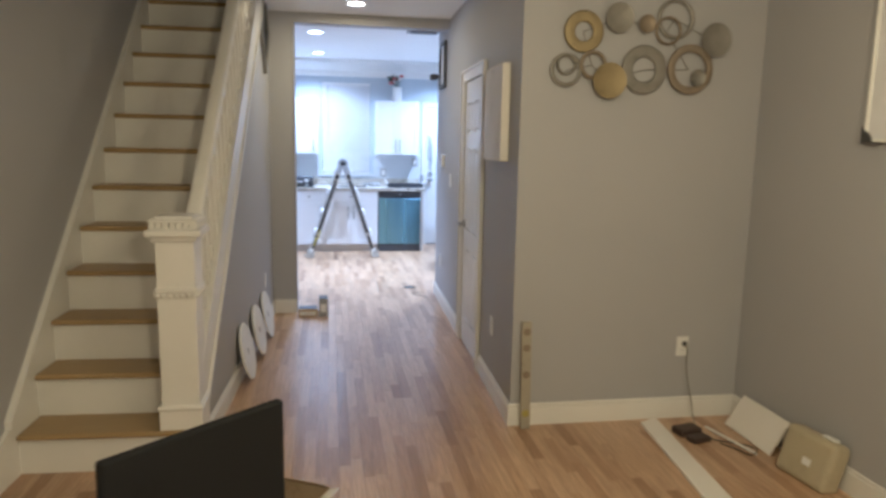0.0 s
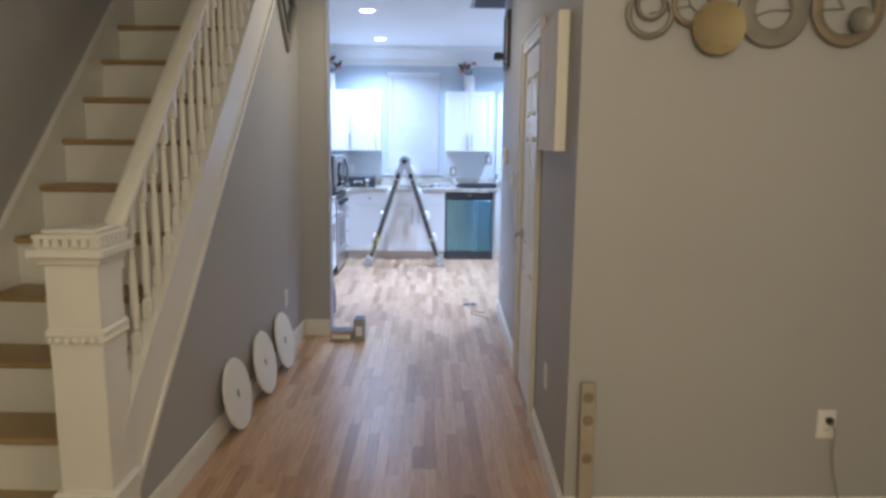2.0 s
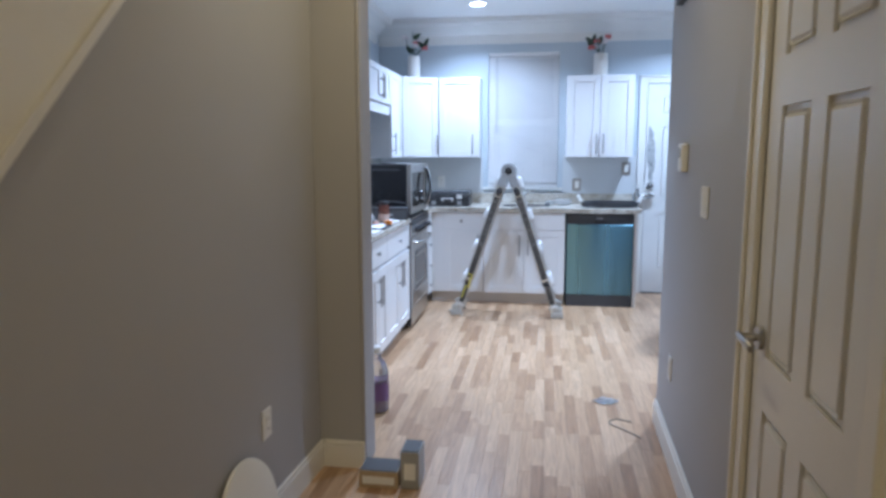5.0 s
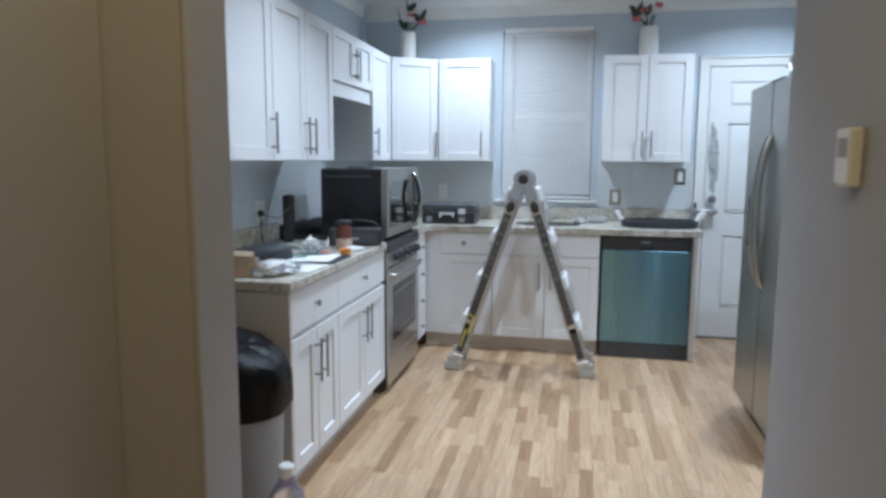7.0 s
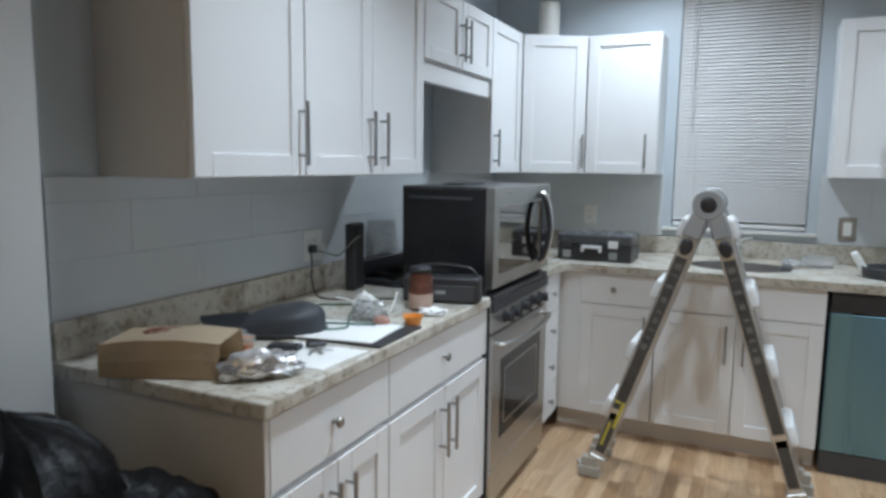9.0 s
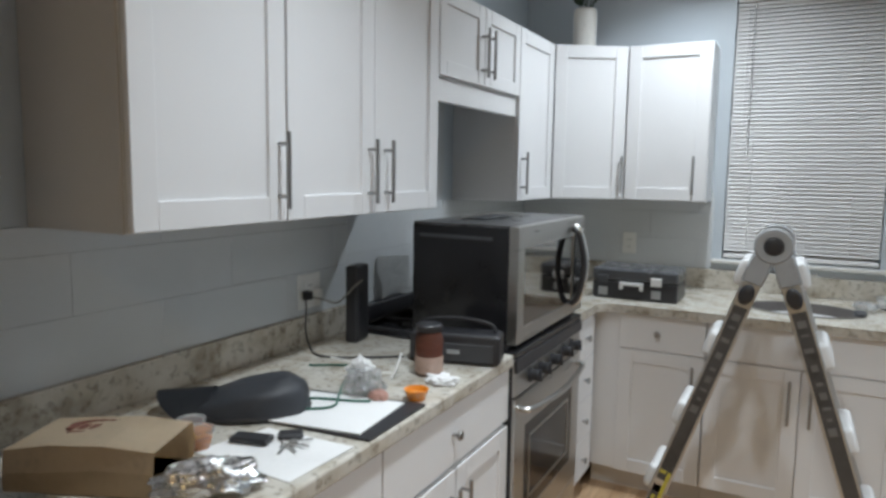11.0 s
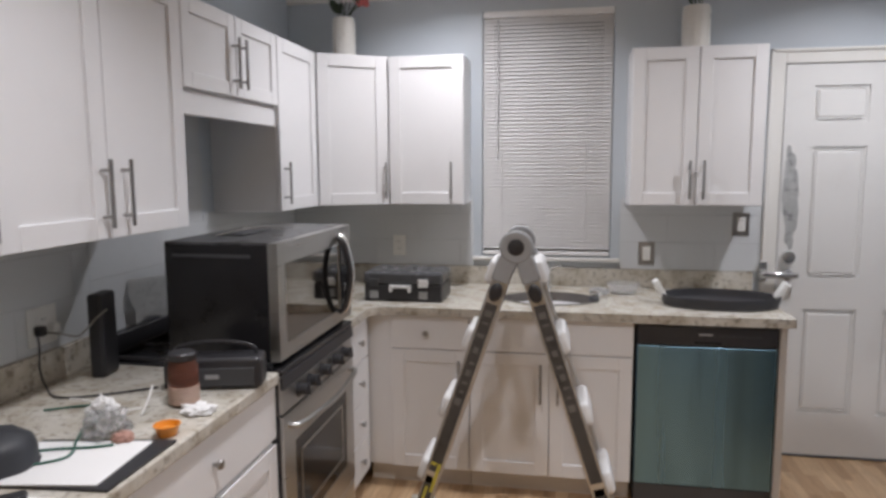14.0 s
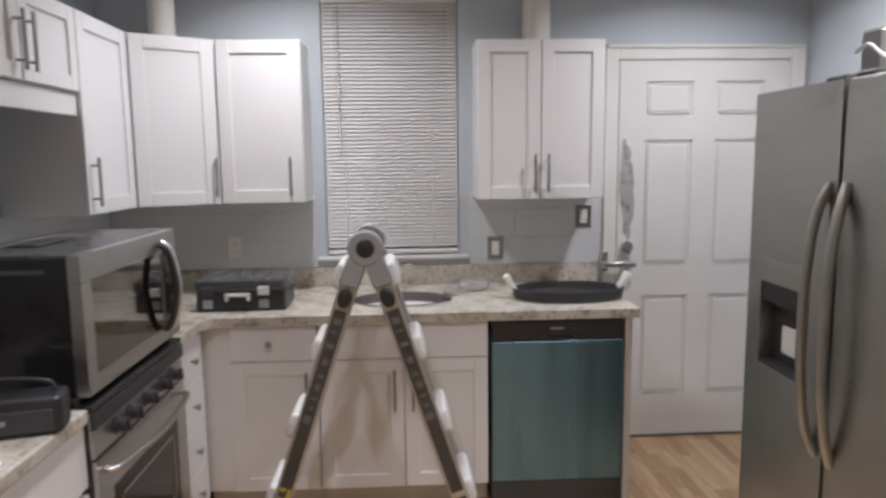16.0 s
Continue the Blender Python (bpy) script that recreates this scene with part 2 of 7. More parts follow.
GRANITE = granite_stone("granite")
STEEL = material("brushed_steel", (0.52, 0.52, 0.51), 0.3, 1.0, vary=0.06, scale=3, fine=60, bump=0.012, stretch=(1, 1, 30))
SINKSTEEL = material("dull_sink_steel", (0.17, 0.155, 0.145), 0.45, 0.6, vary=0.1, scale=9, fine=70, bump=0.02)
FOOTPAD = material("beige_rubber", (0.38, 0.36, 0.32), 0.6, vary=0.1, scale=20)
STEEL_H = material("brushed_steel_fridge", (0.43, 0.435, 0.415), 0.38, 1.0, vary=0.16, scale=2.6, fine=90, bump=0.004, stretch=(1, 1, 3))
FILM = material("film_on_steel", (0.145, 0.262, 0.330), 0.26, 0.85, vary=0.12, scale=7, fine=60, bump=0.012, stretch=(1, 1, 0.04), rough_vary=0.1)
CHROME = material("chrome", (0.78, 0.78, 0.77), 0.24, 0.88, vary=0.02, bump=0)
NICKEL = material("satin_nickel", (0.36, 0.355, 0.35), 0.34, 1.0, vary=0.05, bump=0)
BLACK = material("black_plastic", (0.027, 0.027, 0.031), 0.42, vary=0.2, bump=0.02)
BLACKGLOSS = material("black_enamel", (0.016, 0.016, 0.018), 0.16, vary=0.2, bump=0)
GREYDARK = material("dark_grey_plastic", (0.05, 0.052, 0.058), 0.5, vary=0.1, bump=0.02)
GREY = material("grey_plastic", (0.33, 0.34, 0.35), 0.5, vary=0.06)
WHITEPL = material("white_plastic", (0.78, 0.78, 0.76), 0.35, vary=0.03, bump=0)
ALU = material("ladder_aluminium", (0.56, 0.56, 0.55), 0.38, 0.9, vary=0.06, scale=8, bump=0.02)
DECAL = material("dark_decal", (0.055, 0.052, 0.05), 0.5, vary=0.3, scale=20, bump=0.01)
VIAL = material("vial_yellow", (0.38, 0.33, 0.08), 0.4, vary=0.1)
MARK = material("faint_marking", (0.15, 0.145, 0.14), 0.5, vary=0.1)
YELLOW = material("yellow_decal", (0.52, 0.45, 0.06), 0.5, vary=0.1)
RUNG = material("pale_rung_cover", (0.70, 0.70, 0.70), 0.4, vary=0.06)
TILE = material("glazed_wall_tile", (0.62, 0.645, 0.665), 0.14, vary=0.025, scale=2, fine=40, bump=0.008)
SLAT = material("blind_slat", (0.80, 0.79, 0.79), 0.45, vary=0.03, bump=0)
KRAFT = material("kraft_paper", (0.64, 0.52, 0.37), 0.75, vary=0.1, scale=9, fine=90, bump=0.06)
REDINK = material("red_brown_print", (0.17, 0.062, 0.042), 0.7, vary=0.15, scale=30)
PAPER = material("white_paper", (0.80, 0.80, 0.80), 0.7, vary=0.03, bump=0.01)
BAG = material("black_bin_liner", (0.007, 0.007, 0.008), 0.42, vary=0.2, scale=9, fine=26, bump=0.7, spec=0.2)
FOIL = material("crumpled_foil", (0.72, 0.72, 0.73), 0.18, 1.0, vary=0.1, scale=30, fine=70, bump=0.6)
CLOTH = material("black_fabric", (0.008, 0.0085, 0.010), 0.8, vary=0.25, scale=10, fine=300, bump=0.12, spec=0.25)
POUCH = material("dark_nylon", (0.032, 0.035, 0.042), 0.55, vary=0.2, scale=10, fine=300, bump=0.1)
CARD = material("cardboard", (0.42, 0.33, 0.22), 0.8, vary=0.1, scale=6, fine=60, bump=0.04)
PRIMED = material("primed_board", (0.76, 0.73, 0.69), 0.5, vary=0.05, scale=4, bump=0.02)
ORANGE = material("orange_tub", (0.70, 0.24, 0.02), 0.3, vary=0.08, bump=0)
PURPLE = material("purple_liquid", (0.16, 0.09, 0.24), 0.2, vary=0.1, bump=0)
AMBER = clear("amber_jar", (0.32, 0.13, 0.09), 0.06, 0.7)
JARFILL = material("pinkish_filling", (0.38, 0.21, 0.17), 0.5, vary=0.2, scale=25)
CLEAR = clear("clear_plastic", (0.92, 0.93, 0.94), 0.12, 0.85)
GLASS = clear("window_glass", (0.95, 0.97, 0.98), 0.0, 1.0)
FILM.node_tree.nodes["Principled BSDF"].inputs["Anisotropic"].default_value = 0.75
FILM.node_tree.nodes["Principled BSDF"].inputs["Anisotropic Rotation"].default_value = 0.25
brush = FILM.node_tree.nodes.new("ShaderNodeTangent")
brush.direction_type, brush.axis = "RADIAL", "Z"
FILM.node_tree.links.new(brush.outputs["Tangent"], FILM.node_tree.nodes["Principled BSDF"].inputs["Tangent"])
MIRRORGLASS = material("tinted_mirror_glass", (0.26, 0.25, 0.24), 0.06, 1.0, vary=0.05, bump=0, rough_vary=0.02)
# black lid given a lifted base colour in place of reflections on its top
CASELID = material("case_lid_painted_sheen", (0.075, 0.078, 0.085), 0.26, vary=0.15, scale=20, fine=200, bump=0.03)
SMOKE = material("dark_oven_glass", (0.012, 0.012, 0.013), 0.07, vary=0.1, bump=0)
GREENWIRE = material("green_cable", (0.03, 0.12, 0.09), 0.5)
CORD = material("grey_cord", (0.24, 0.23, 0.21), 0.55)
BRONZE = material("bronze_metal", (0.25, 0.21, 0.16), 0.55, 0.5, vary=0.15, scale=14)
GOLD = material("gold_metal", (0.29, 0.235, 0.125), 0.55, 0.5, vary=0.15, scale=14)
LIDTOP = material("dusty_dark_metal", (0.065, 0.067, 0.070), 0.3, vary=0.35, scale=9, fine=90, bump=0.02, rough_vary=0.12)
MAROON = material("dark_brown_plastic", (0.055, 0.035, 0.030), 0.5, vary=0.2, scale=20)
LABELPINK = material("pinkish_paper_label", (0.46, 0.33, 0.27), 0.6, vary=0.12, scale=30)
LEVELMETAL = material("worn_painted_metal", (0.37, 0.34, 0.27), 0.5, 0.2, vary=0.1, scale=14)
HAZE = clear("cloudy_plastic", (0.62, 0.63, 0.63), 0.45, 0.35)
PEWTER = material("pewter_metal", (0.25, 0.24, 0.22), 0.55, 0.5, vary=0.15, scale=14)
MIRROR = material("mirror_glass", (0.8, 0.82, 0.82), 0.04, 1.0, vary=0.01, bump=0)
PETAL_R = material("red_petals", (0.55, 0.15, 0.15), 0.6, vary=0.2, scale=40)
PETAL_W = material("white_petals", (0.72, 0.66, 0.66), 0.6, vary=0.1, scale=40)
LEAF = material("dark_leaves", (0.035, 0.06, 0.035), 0.5, vary=0.2, scale=40)
VASE = material("white_ceramic", (0.72, 0.70, 0.66), 0.3, vary=0.06, scale=8)
SMUDGE = material("grey_smudge", (0.36, 0.37, 0.37), 0.7, vary=0.3, scale=30)
CANVAS = material("canvas_print", (0.70, 0.70, 0.73), 0.7, vary=0.10, scale=5, fine=300, bump=0.06)
OLIVE = material("beige_case", (0.42, 0.37, 0.25), 0.55, vary=0.08, scale=8)
LIGHT_K = glow("lit_lens_cool", (0.93, 0.97, 1.0), 9.0)
LIGHT_W = glow("lit_lens_warm", (1.0, 0.82, 0.6), 5.0)


# ---- the shell ----
def wall(name, a, b, thick, z0, z1, mat, openings=(), label=""):
    """A wall whose seen face runs from a to b in plan; thick goes to the right of that way (negative: left). Openings: (from, to, low, high)."""
    a, b = Vector((*a, 0)), Vector((*b, 0))
    length = (b - a).length
    d = (b - a).normalized()
    m = Matrix.Translation(a) @ Matrix(((d.x, d.y, 0, 0), (d.y, -d.x, 0, 0), (0, 0, 1, 0), (0, 0, 0, 1)))
    bm = bmesh.new()
    y0, y1 = min(0, thick), max(0, thick)
    cuts = [0.0]
    for s0, s1, low, high in sorted(openings):
        if s0 > cuts[-1]:
            box(bm, cuts[-1], s0, y0, y1, z0, z1, m=m)
        if low > z0:
            box(bm, s0, s1, y0, y1, z0, low, m=m)
        if high < z1:
            box(bm, s0, s1, y0, y1, high, z1, m=m)
        cuts.append(s1)
    if cuts[-1] < length:
        box(bm, cuts[-1], length, y0, y1, z0, z1, m=m)
    return structure(name, bm, mat, label, "wall")


BACK, LEFT, RIGHT_K = 10.06, -1.05, 2.70
TOP = 2.9
HALL_R0, HALL_R1 = (1.197, 3.16), (1.29, 6.6)
HALL_L0, HALL_L1 = (-0.43, 3.10), (-0.312, 5.845)
WIN = (0.085, 0.80, 1.075, 2.43)
BDOOR = (1.66, 2.60, 0.0, 2.10)
CDOOR = (4.17, 4.87, 2.03)
STAIRWALL = -1.245


def on_line(p0, p1, y):
    """x on the plan line p0-p1 at y."""
    return p0[0] + (p1[0] - p0[0]) * (y - p0[1]) / (p1[1] - p0[1])


wall("wall_kitchen_back", (LEFT - 0.15, BACK), (RIGHT_K + 0.15, BACK), -0.16, 0, TOP, PAINT_K,
     [(WIN[0] - LEFT + 0.15, WIN[1] - LEFT + 0.15, WIN[2], WIN[3]), (BDOOR[0] - LEFT + 0.15, BDOOR[1] - LEFT + 0.15, 0, BDOOR[3])], "pale blue-grey painted kitchen wall with a window and a door")
wall("wall_kitchen_left", (LEFT, 6.0), (LEFT, BACK), -0.15, 0, TOP, PAINT_K, (), "pale blue-grey painted kitchen wall behind the cabinets")
wall("wall_kitchen_right", (RIGHT_K, 6.6), (RIGHT_K, BACK), 0.15, 0, TOP, PAINT_K, (), "pale blue-grey painted kitchen wall behind the refrigerator")
wall("wall_kitchen_front_right", (1.41, 6.6), (RIGHT_K + 0.15, 6.6), 0.12, 0, TOP, PAINT_K, (), "plain painted wall closing the kitchen")
wall("wall_stub", (-0.115, 5.845), (LEFT - 0.15, 5.845), 0.155, 0, TOP, PAINT, (), "grey painted wall end at the kitchen opening")
hall_len = (Vector(HALL_R1) - Vector(HALL_R0)).length
door_s0 = CDOOR[0] - HALL_R0[1]
wall("wall_hall_right", HALL_R0, HALL_R1, 0.12, 0, TOP, PAINT, [(door_s0, CDOOR[1] - HALL_R0[1], 0, CDOOR[2])], "grey painted hallway wall with a panelled door")
wall("wall_living_back", (1.197 + 0.12, 3.16), (2.57, 3.16), -0.12, 0, TOP, PAINT, (), "grey painted living room wall")
wall("wall_living_right", (2.57, -2.4), (2.57, 3.28), 0.12, 0, TOP, PAINT, (), "grey painted living room side wall")
wall("wall_living_front", (STAIRWALL - 0.36, -2.4), (2.69, -2.4), 0.12, 0, TOP, PAINT, (), "plain painted wall at the end of the living room")
wall("wall_stair", (STAIRWALL - 0.233, -2.4), (STAIRWALL + 0.189, 7.2), -0.12, 0, 5.2, PAINT, (), "grey painted wall beside the staircase")
wall("wall_closet_back", (2.0, 3.28), (2.0, 6.48), 0.1, 0, TOP, PAINT)

# header over the way into the kitchen
bm = bmesh.new()
box(bm, -0.115, 1.40, 5.845, 6.0, 2.575, TOP)
structure("wall_header", bm, PAINT, "grey painted beam over the kitchen opening", "wall")

# upper part of the stairwell
bm = bmesh.new()
box(bm, STAIRWALL, -0.30, 6.05, 6.17, TOP, 5.2)
box(bm, -0.40, -0.28, 2.2, 6.17, TOP, 5.2)
box(bm, STAIRWALL - 0.1, -0.30, 2.08, 2.2, TOP, 5.2)
structure("wall_stairwell_upper", bm, PAINT, "grey painted upper stairwell wall", "wall")
bm = bmesh.new()
box(bm, STAIRWALL - 0.1, -0.28, 2.08, 7.0, 5.2, 5.3)
structure("ceiling_stairwell", bm, CEILING, "white ceiling over the stairs", "ceiling")

bm = bmesh.new()
box(bm, -0.40, 2.69, -2.5, 5.90, CEIL_H, CEIL_H + 0.06)
box(bm, STAIRWALL - 0.36, -0.40, -2.5, 2.2, CEIL_H, CEIL_H + 0.06)
structure("ceiling_living", bm, CEILING, "white flat ceiling of living room and hallway", "ceiling")
bm = bmesh.new()
box(bm, LEFT - 0.15, RIGHT_K + 0.15, 5.90, BACK + 0.16, CEIL_K, CEIL_K + 0.06)
structure("ceiling_kitchen", bm, CEILING, "white kitchen ceiling", "ceiling")

# crown moulding in steps
crown = [(0, 2.515), (0.018, 2.515), (0.03, 2.55), (0.035, 2.60), (0.075, 2.635), (0.12, 2.68), (0.17, 2.70), (0.185, 2.735), (0.185, 2.752), (0, 2.752)]
bm = bmesh.new()
prism(bm, [(BACK - p, z) for p, z in crown], LEFT, RIGHT_K, "x")
structure("trim_crown_back", bm, TRIM, "white stepped crown moulding", "moulding")
bm = bmesh.new()
prism(bm, [(LEFT + p, z) for p, z in crown], 6.0, BACK - 0.186, "y")
structure("trim_crown_left", bm, TRIM, "white stepped crown moulding", "moulding")
bm = bmesh.new()
prism(bm, [(RIGHT_K - p, z) for p, z in crown], 6.6, BACK - 0.186, "y")
structure("trim_crown_right", bm, TRIM, "white stepped crown moulding", "moulding")


def skirting(name, a, b, thick=0.016, high=0.125):
    a, b = Vector((*a, 0)), Vector((*b, 0))
    d = (b - a).normalized()
    m = Matrix.Translation(a) @ Matrix(((d.x, d.y, 0, 0), (d.y, -d.x, 0, 0), (0, 0, 1, 0), (0, 0, 0, 1)))
    bm = bmesh.new()
    box(bm, 0, (b - a).length, 0, thick, 0, high - 0.022, m=m)
    box(bm, 0, (b - a).length, 0, thick * 0.7, high - 0.022, high, bevel=0.004, m=m)
    return structure(name, bm, TRIM, "white painted skirting board", "skirting board")


skirting("baseboard_living_back", (2.57, 3.16), (1.182, 3.16), -0.016)
skirting("baseboard_living_right", (2.57, -2.4), (2.57, 3.144), -0.016)
skirting("baseboard_hall_right_near", HALL_R0, (on_line(HALL_R0, HALL_R1, 4.075), 4.075), -0.016)
skirting("baseboard_hall_right_far", (on_line(HALL_R0, HALL_R1, 4.965), 4.965), HALL_R1, -0.016)
skirting("baseboard_hall_left", (-0.431, 3.08), (-0.312, 5.845), 0.016)
skirting("baseboard_stub", (-0.296, 5.845), (-0.105, 5.845), 0.016)

# white corner trim of the kitchen opening
bm = bmesh.new()
box(bm, -0.115, -0.10, 5.838, 6.004, 0.0, 2.575, bevel=0.003)
structure("trim_opening", bm, PAINT, "grey painted lining of the kitchen opening", "trim")


# ---- doors ----
def panel_door(name, m, w, h, label, rows, thick=0.036):
    """A moulded door: slab with raised panels in two columns; rows are (low, high)."""
    ob = thing(name, m.translation, label, "door")
    ob["kind"] = "structure"
    bm = bmesh.new()
    box(bm, 0, w, 0, thick - 0.010, 0, h, m=m)
    stile, mid = 0.15 * w, 0.135 * w
    cols = [(stile, (w - mid) / 2), ((w + mid) / 2, w - stile)]
    for x0, x1 in [(0, cols[0][0]), (cols[0][1], cols[1][0]), (cols[1][1], w)]:
        box(bm, x0, x1, thick - 0.010, thick, 0, h, m=m)
    zs = [0] + [z for r in rows for z in r] + [h]
    for c in cols:
        for low, high in zip(zs[0::2], zs[1::2]):
            box(bm, c[0], c[1], thick - 0.010, thick, low, high, m=m)
    part("slab", bm, DOORPAINT, ob)
    for c in cols:
        for low, high in rows:
            bm = bmesh.new()
            box(bm, c[0] + 0.016, c[1] - 0.016, thick - 0.0125, thick + 0.001, low + 0.016, high - 0.016, bevel=0.0125, m=m)
            part("raised_panel", bm, DOORPAINT, ob)
    return ob


ROWS6 = [(0.24, 0.81), (0.98, 1.665), (1.79, 1.975)]
facing_s = Matrix(((1, 0, 0, 0), (0, -1, 0, 0), (0, 0, 1, 0), (0, 0, 0, 1)))
m = Matrix.Translation((BDOOR[0] + 0.005, BACK + 0.022, 0.012)) @ facing_s
door_1 = panel_door("door_1", m, BDOOR[1] - BDOOR[0] - 0.010, 2.083, "white six-panel back door with a grey smudge, closed", ROWS6)
bm = bmesh.new()
rod(bm, (1.715, BACK - 0.014, 1.005), (1.715, BACK - 0.05, 1.005), 0.03, seg=16)
box(bm, 1.575, 1.76, BACK - 0.076, BACK - 0.048, 0.99, 1.022, bevel=0.006)
part("lever_handle", bm, CHROME, door_1, "chrome lever handle", True)
bm = bmesh.new()
rod(bm, (1.715, BACK - 0.014, 1.10), (1.715, BACK - 0.045, 1.10), 0.032, seg=16)
rod(bm, (1.715, BACK - 0.045, 1.10), (1.715, BACK - 0.058, 1.10), 0.018, seg=12)
part("deadbolt", bm, CHROME, door_1, "chrome deadbolt", True)
bm = bmesh.new()
box(bm, 1.575, 1.615, BACK - 0.030, BACK - 0.022, 0.965, 1.075, bevel=0.003)
part("strike_plate", bm, CHROME, door_1, "chrome strike plate")
bm = bmesh.new()
rng = random.Random(4)
for k in range(26):
    t = k / 25
    r = 0.012 + 0.022 * math.sin(math.pi * t) * rng.uniform(0.6, 1.1)
    lathe(bm, [(0, 0), (r, 0.0004), (r * 0.9, 0.0009), (0, 0.001)], (1.705 + 0.02 * t + rng.uniform(-0.012, 0.012), BACK - 0.015, 1.16 + 0.50 * (1 - t)), 9, m=Matrix.Rotation(radians(90), 4, "X") @ Matrix.Diagonal((1, 2.2, 1, 1)))
part("smudge", bm, SMUDGE, door_1, "grey dirt smudge")


def casing(name, x0, x1, top, y, w=0.075, front=-1):
    bm = bmesh.new()
    for a, b, c, d in [(x0 - w, x0, 0, top + w), (x1, x1 + w, 0, top + w), (x0, x1, top, top + w)]:
        box(bm, a, b, y, y + front * 0.018, c, d, bevel=0.004)
    for a, b, c, d in [(x0 - w, x0 - w + 0.016, 0, top + w), (x1 + w - 0.016, x1 + w, 0, top + w), (x0 - w, x1 + w, top + w - 0.016, top + w)]:
        box(bm, a, b, y + front * 0.017, y + front * 0.027, c, d, bevel=0.003)
    return structure(name, bm, TRIM, "white painted door casing", "door casing")


casing("trim_back_door", BDOOR[0], BDOOR[1] - 0.0, BDOOR[3], BACK)
bm = bmesh.new()
box(bm, BDOOR[0], BDOOR[1], BACK - 0.02, BACK + 0.16, 0.001, 0.014, bevel=0.004)
structure("trim_threshold", bm, GREYDARK, "dark door threshold", "threshold")
bm = bmesh.new()
box(bm, BDOOR[0] - 0.1, BDOOR[1] + 0.1, BACK + 0.16, BACK + 0.18, 0, 2.3)
structure("door_backing", bm, DOORPAINT, "outer face behind the back door", "door")

# hallway closet door, set in the slanted wall
hd = (Vector(HALL_R1) - Vector(HALL_R0)).normalized()
HALLM = Matrix.Translation((*HALL_R0, 0)) @ Matrix(((hd.x, hd.y, 0, 0), (hd.y, -hd.x, 0, 0), (0, 0, 1, 0), (0, 0, 0, 1)))
INTO = HALLM @ Matrix.Diagonal((1, -1, 1, 1))   # s along the wall, second axis into the hallway
s0, s1 = door_s0, CDOOR[1] - HALL_R0[1]
mm = INTO @ Matrix.Translation((s0 + 0.008, -0.034, 0.01))
door_2 = panel_door("door_2", mm, s1 - s0 - 0.016, CDOOR[2] - 0.018, "white six-panel hallway door, closed", [(0.2, 0.76), (0.9, 1.52), (1.64, 1.86)])
for z in (0.24, 1.02, 1.80):
    bm = bmesh.new()
    box(bm, s0 - 0.016, s0 + 0.014, 0.002, 0.012, z - 0.05, z + 0.05, bevel=0.003, m=INTO)
    part("hinge", bm, NICKEL, door_2, "dark metal hinge")
bm = bmesh.new()
v = rod(bm, (s1 - 0.07, 0.004, 0.95), (s1 - 0.07, 0.016, 0.95), 0.03, seg=16) + rod(bm, (s1 - 0.07, 0.01, 0.95), (s1 - 0.07, 0.06, 0.95), 0.011) + box(bm, s1 - 0.19, s1 - 0.055, 0.048, 0.066, 0.94, 0.962, bevel=0.006)
bmesh.ops.transform(bm, matrix=INTO, verts=bm.verts)
part("lever_handle", bm, NICKEL, door_2, "satin nickel lever handle", True)
bm = bmesh.new()
w = 0.085
for a, b, c, d in [(s0 - w, s0, 0, CDOOR[2] + w), (s1, s1 + w, 0, CDOOR[2] + w), (s0, s1, CDOOR[2], CDOOR[2] + w)]:
    box(bm, a, b, 0, 0.018, c, d, bevel=0.004, m=INTO)
for a, b, c, d in [(s0 - w, s0 - w + 0.018, 0, CDOOR[2] + w), (s1 + w - 0.018, s1 + w, 0, CDOOR[2] + w), (s0 - w, s1 + w, CDOOR[2] + w - 0.018, CDOOR[2] + w)]:
    box(bm, a, b, 0.017, 0.028, c, d, bevel=0.003, m=INTO)
structure("trim_hall_door", bm, TRIM, "white painted door casing", "door casing")

# panelled door standing open against the kitchen's left wall
m = Matrix.Translation((LEFT + 0.02, 6.02, 0.012)) @ Matrix(((0, 1, 0, 0), (1, 0, 0, 0), (0, 0, 1, 0), (0, 0, 0, 1)))
door_3 = panel_door("door_3", m, 0.86, 2.03, "white six-panel door folded back against the wall", ROWS6[:2] + [(1.70, 1.88)])


# ---- window with its blind ----
window = thing("window_1", (WIN[0], BACK, WIN[2]), "closed kitchen window behind a lowered blind", "window")
window["kind"] = "structure"
bm = bmesh.new()
for a, b, c, d in [(WIN[0], WIN[0] + 0.05, WIN[2], WIN[3]), (WIN[1] - 0.05, WIN[1], WIN[2], WIN[3]), (WIN[0], WIN[1], WIN[2], WIN[2] + 0.05), (WIN[0], WIN[1], WIN[3] - 0.05, WIN[3]), (WIN[0], WIN[1], 1.72, 1.77)]:
    box(bm, a, b, BACK + 0.09, BACK + 0.13, c, d, bevel=0.004)
part("window_frame", bm, TRIM, window)
for a, b in ((WIN[2] + 0.05, 1.72), (1.77, WIN[3] - 0.05)):
    bm = bmesh.new()
    box(bm, WIN[0] + 0.05, WIN[1] - 0.05, BACK + 0.105, BACK + 0.111, a, b)
    part("pane", bm, GLASS, window)
bm = bmesh.new()
box(bm, WIN[0] - 0.3, WIN[1] + 0.3, BACK + 0.2, BACK + 0.21, 0.8, 2.8)
structure("backdrop", bm, GREYDARK, "dark night outside the window", "backdrop")

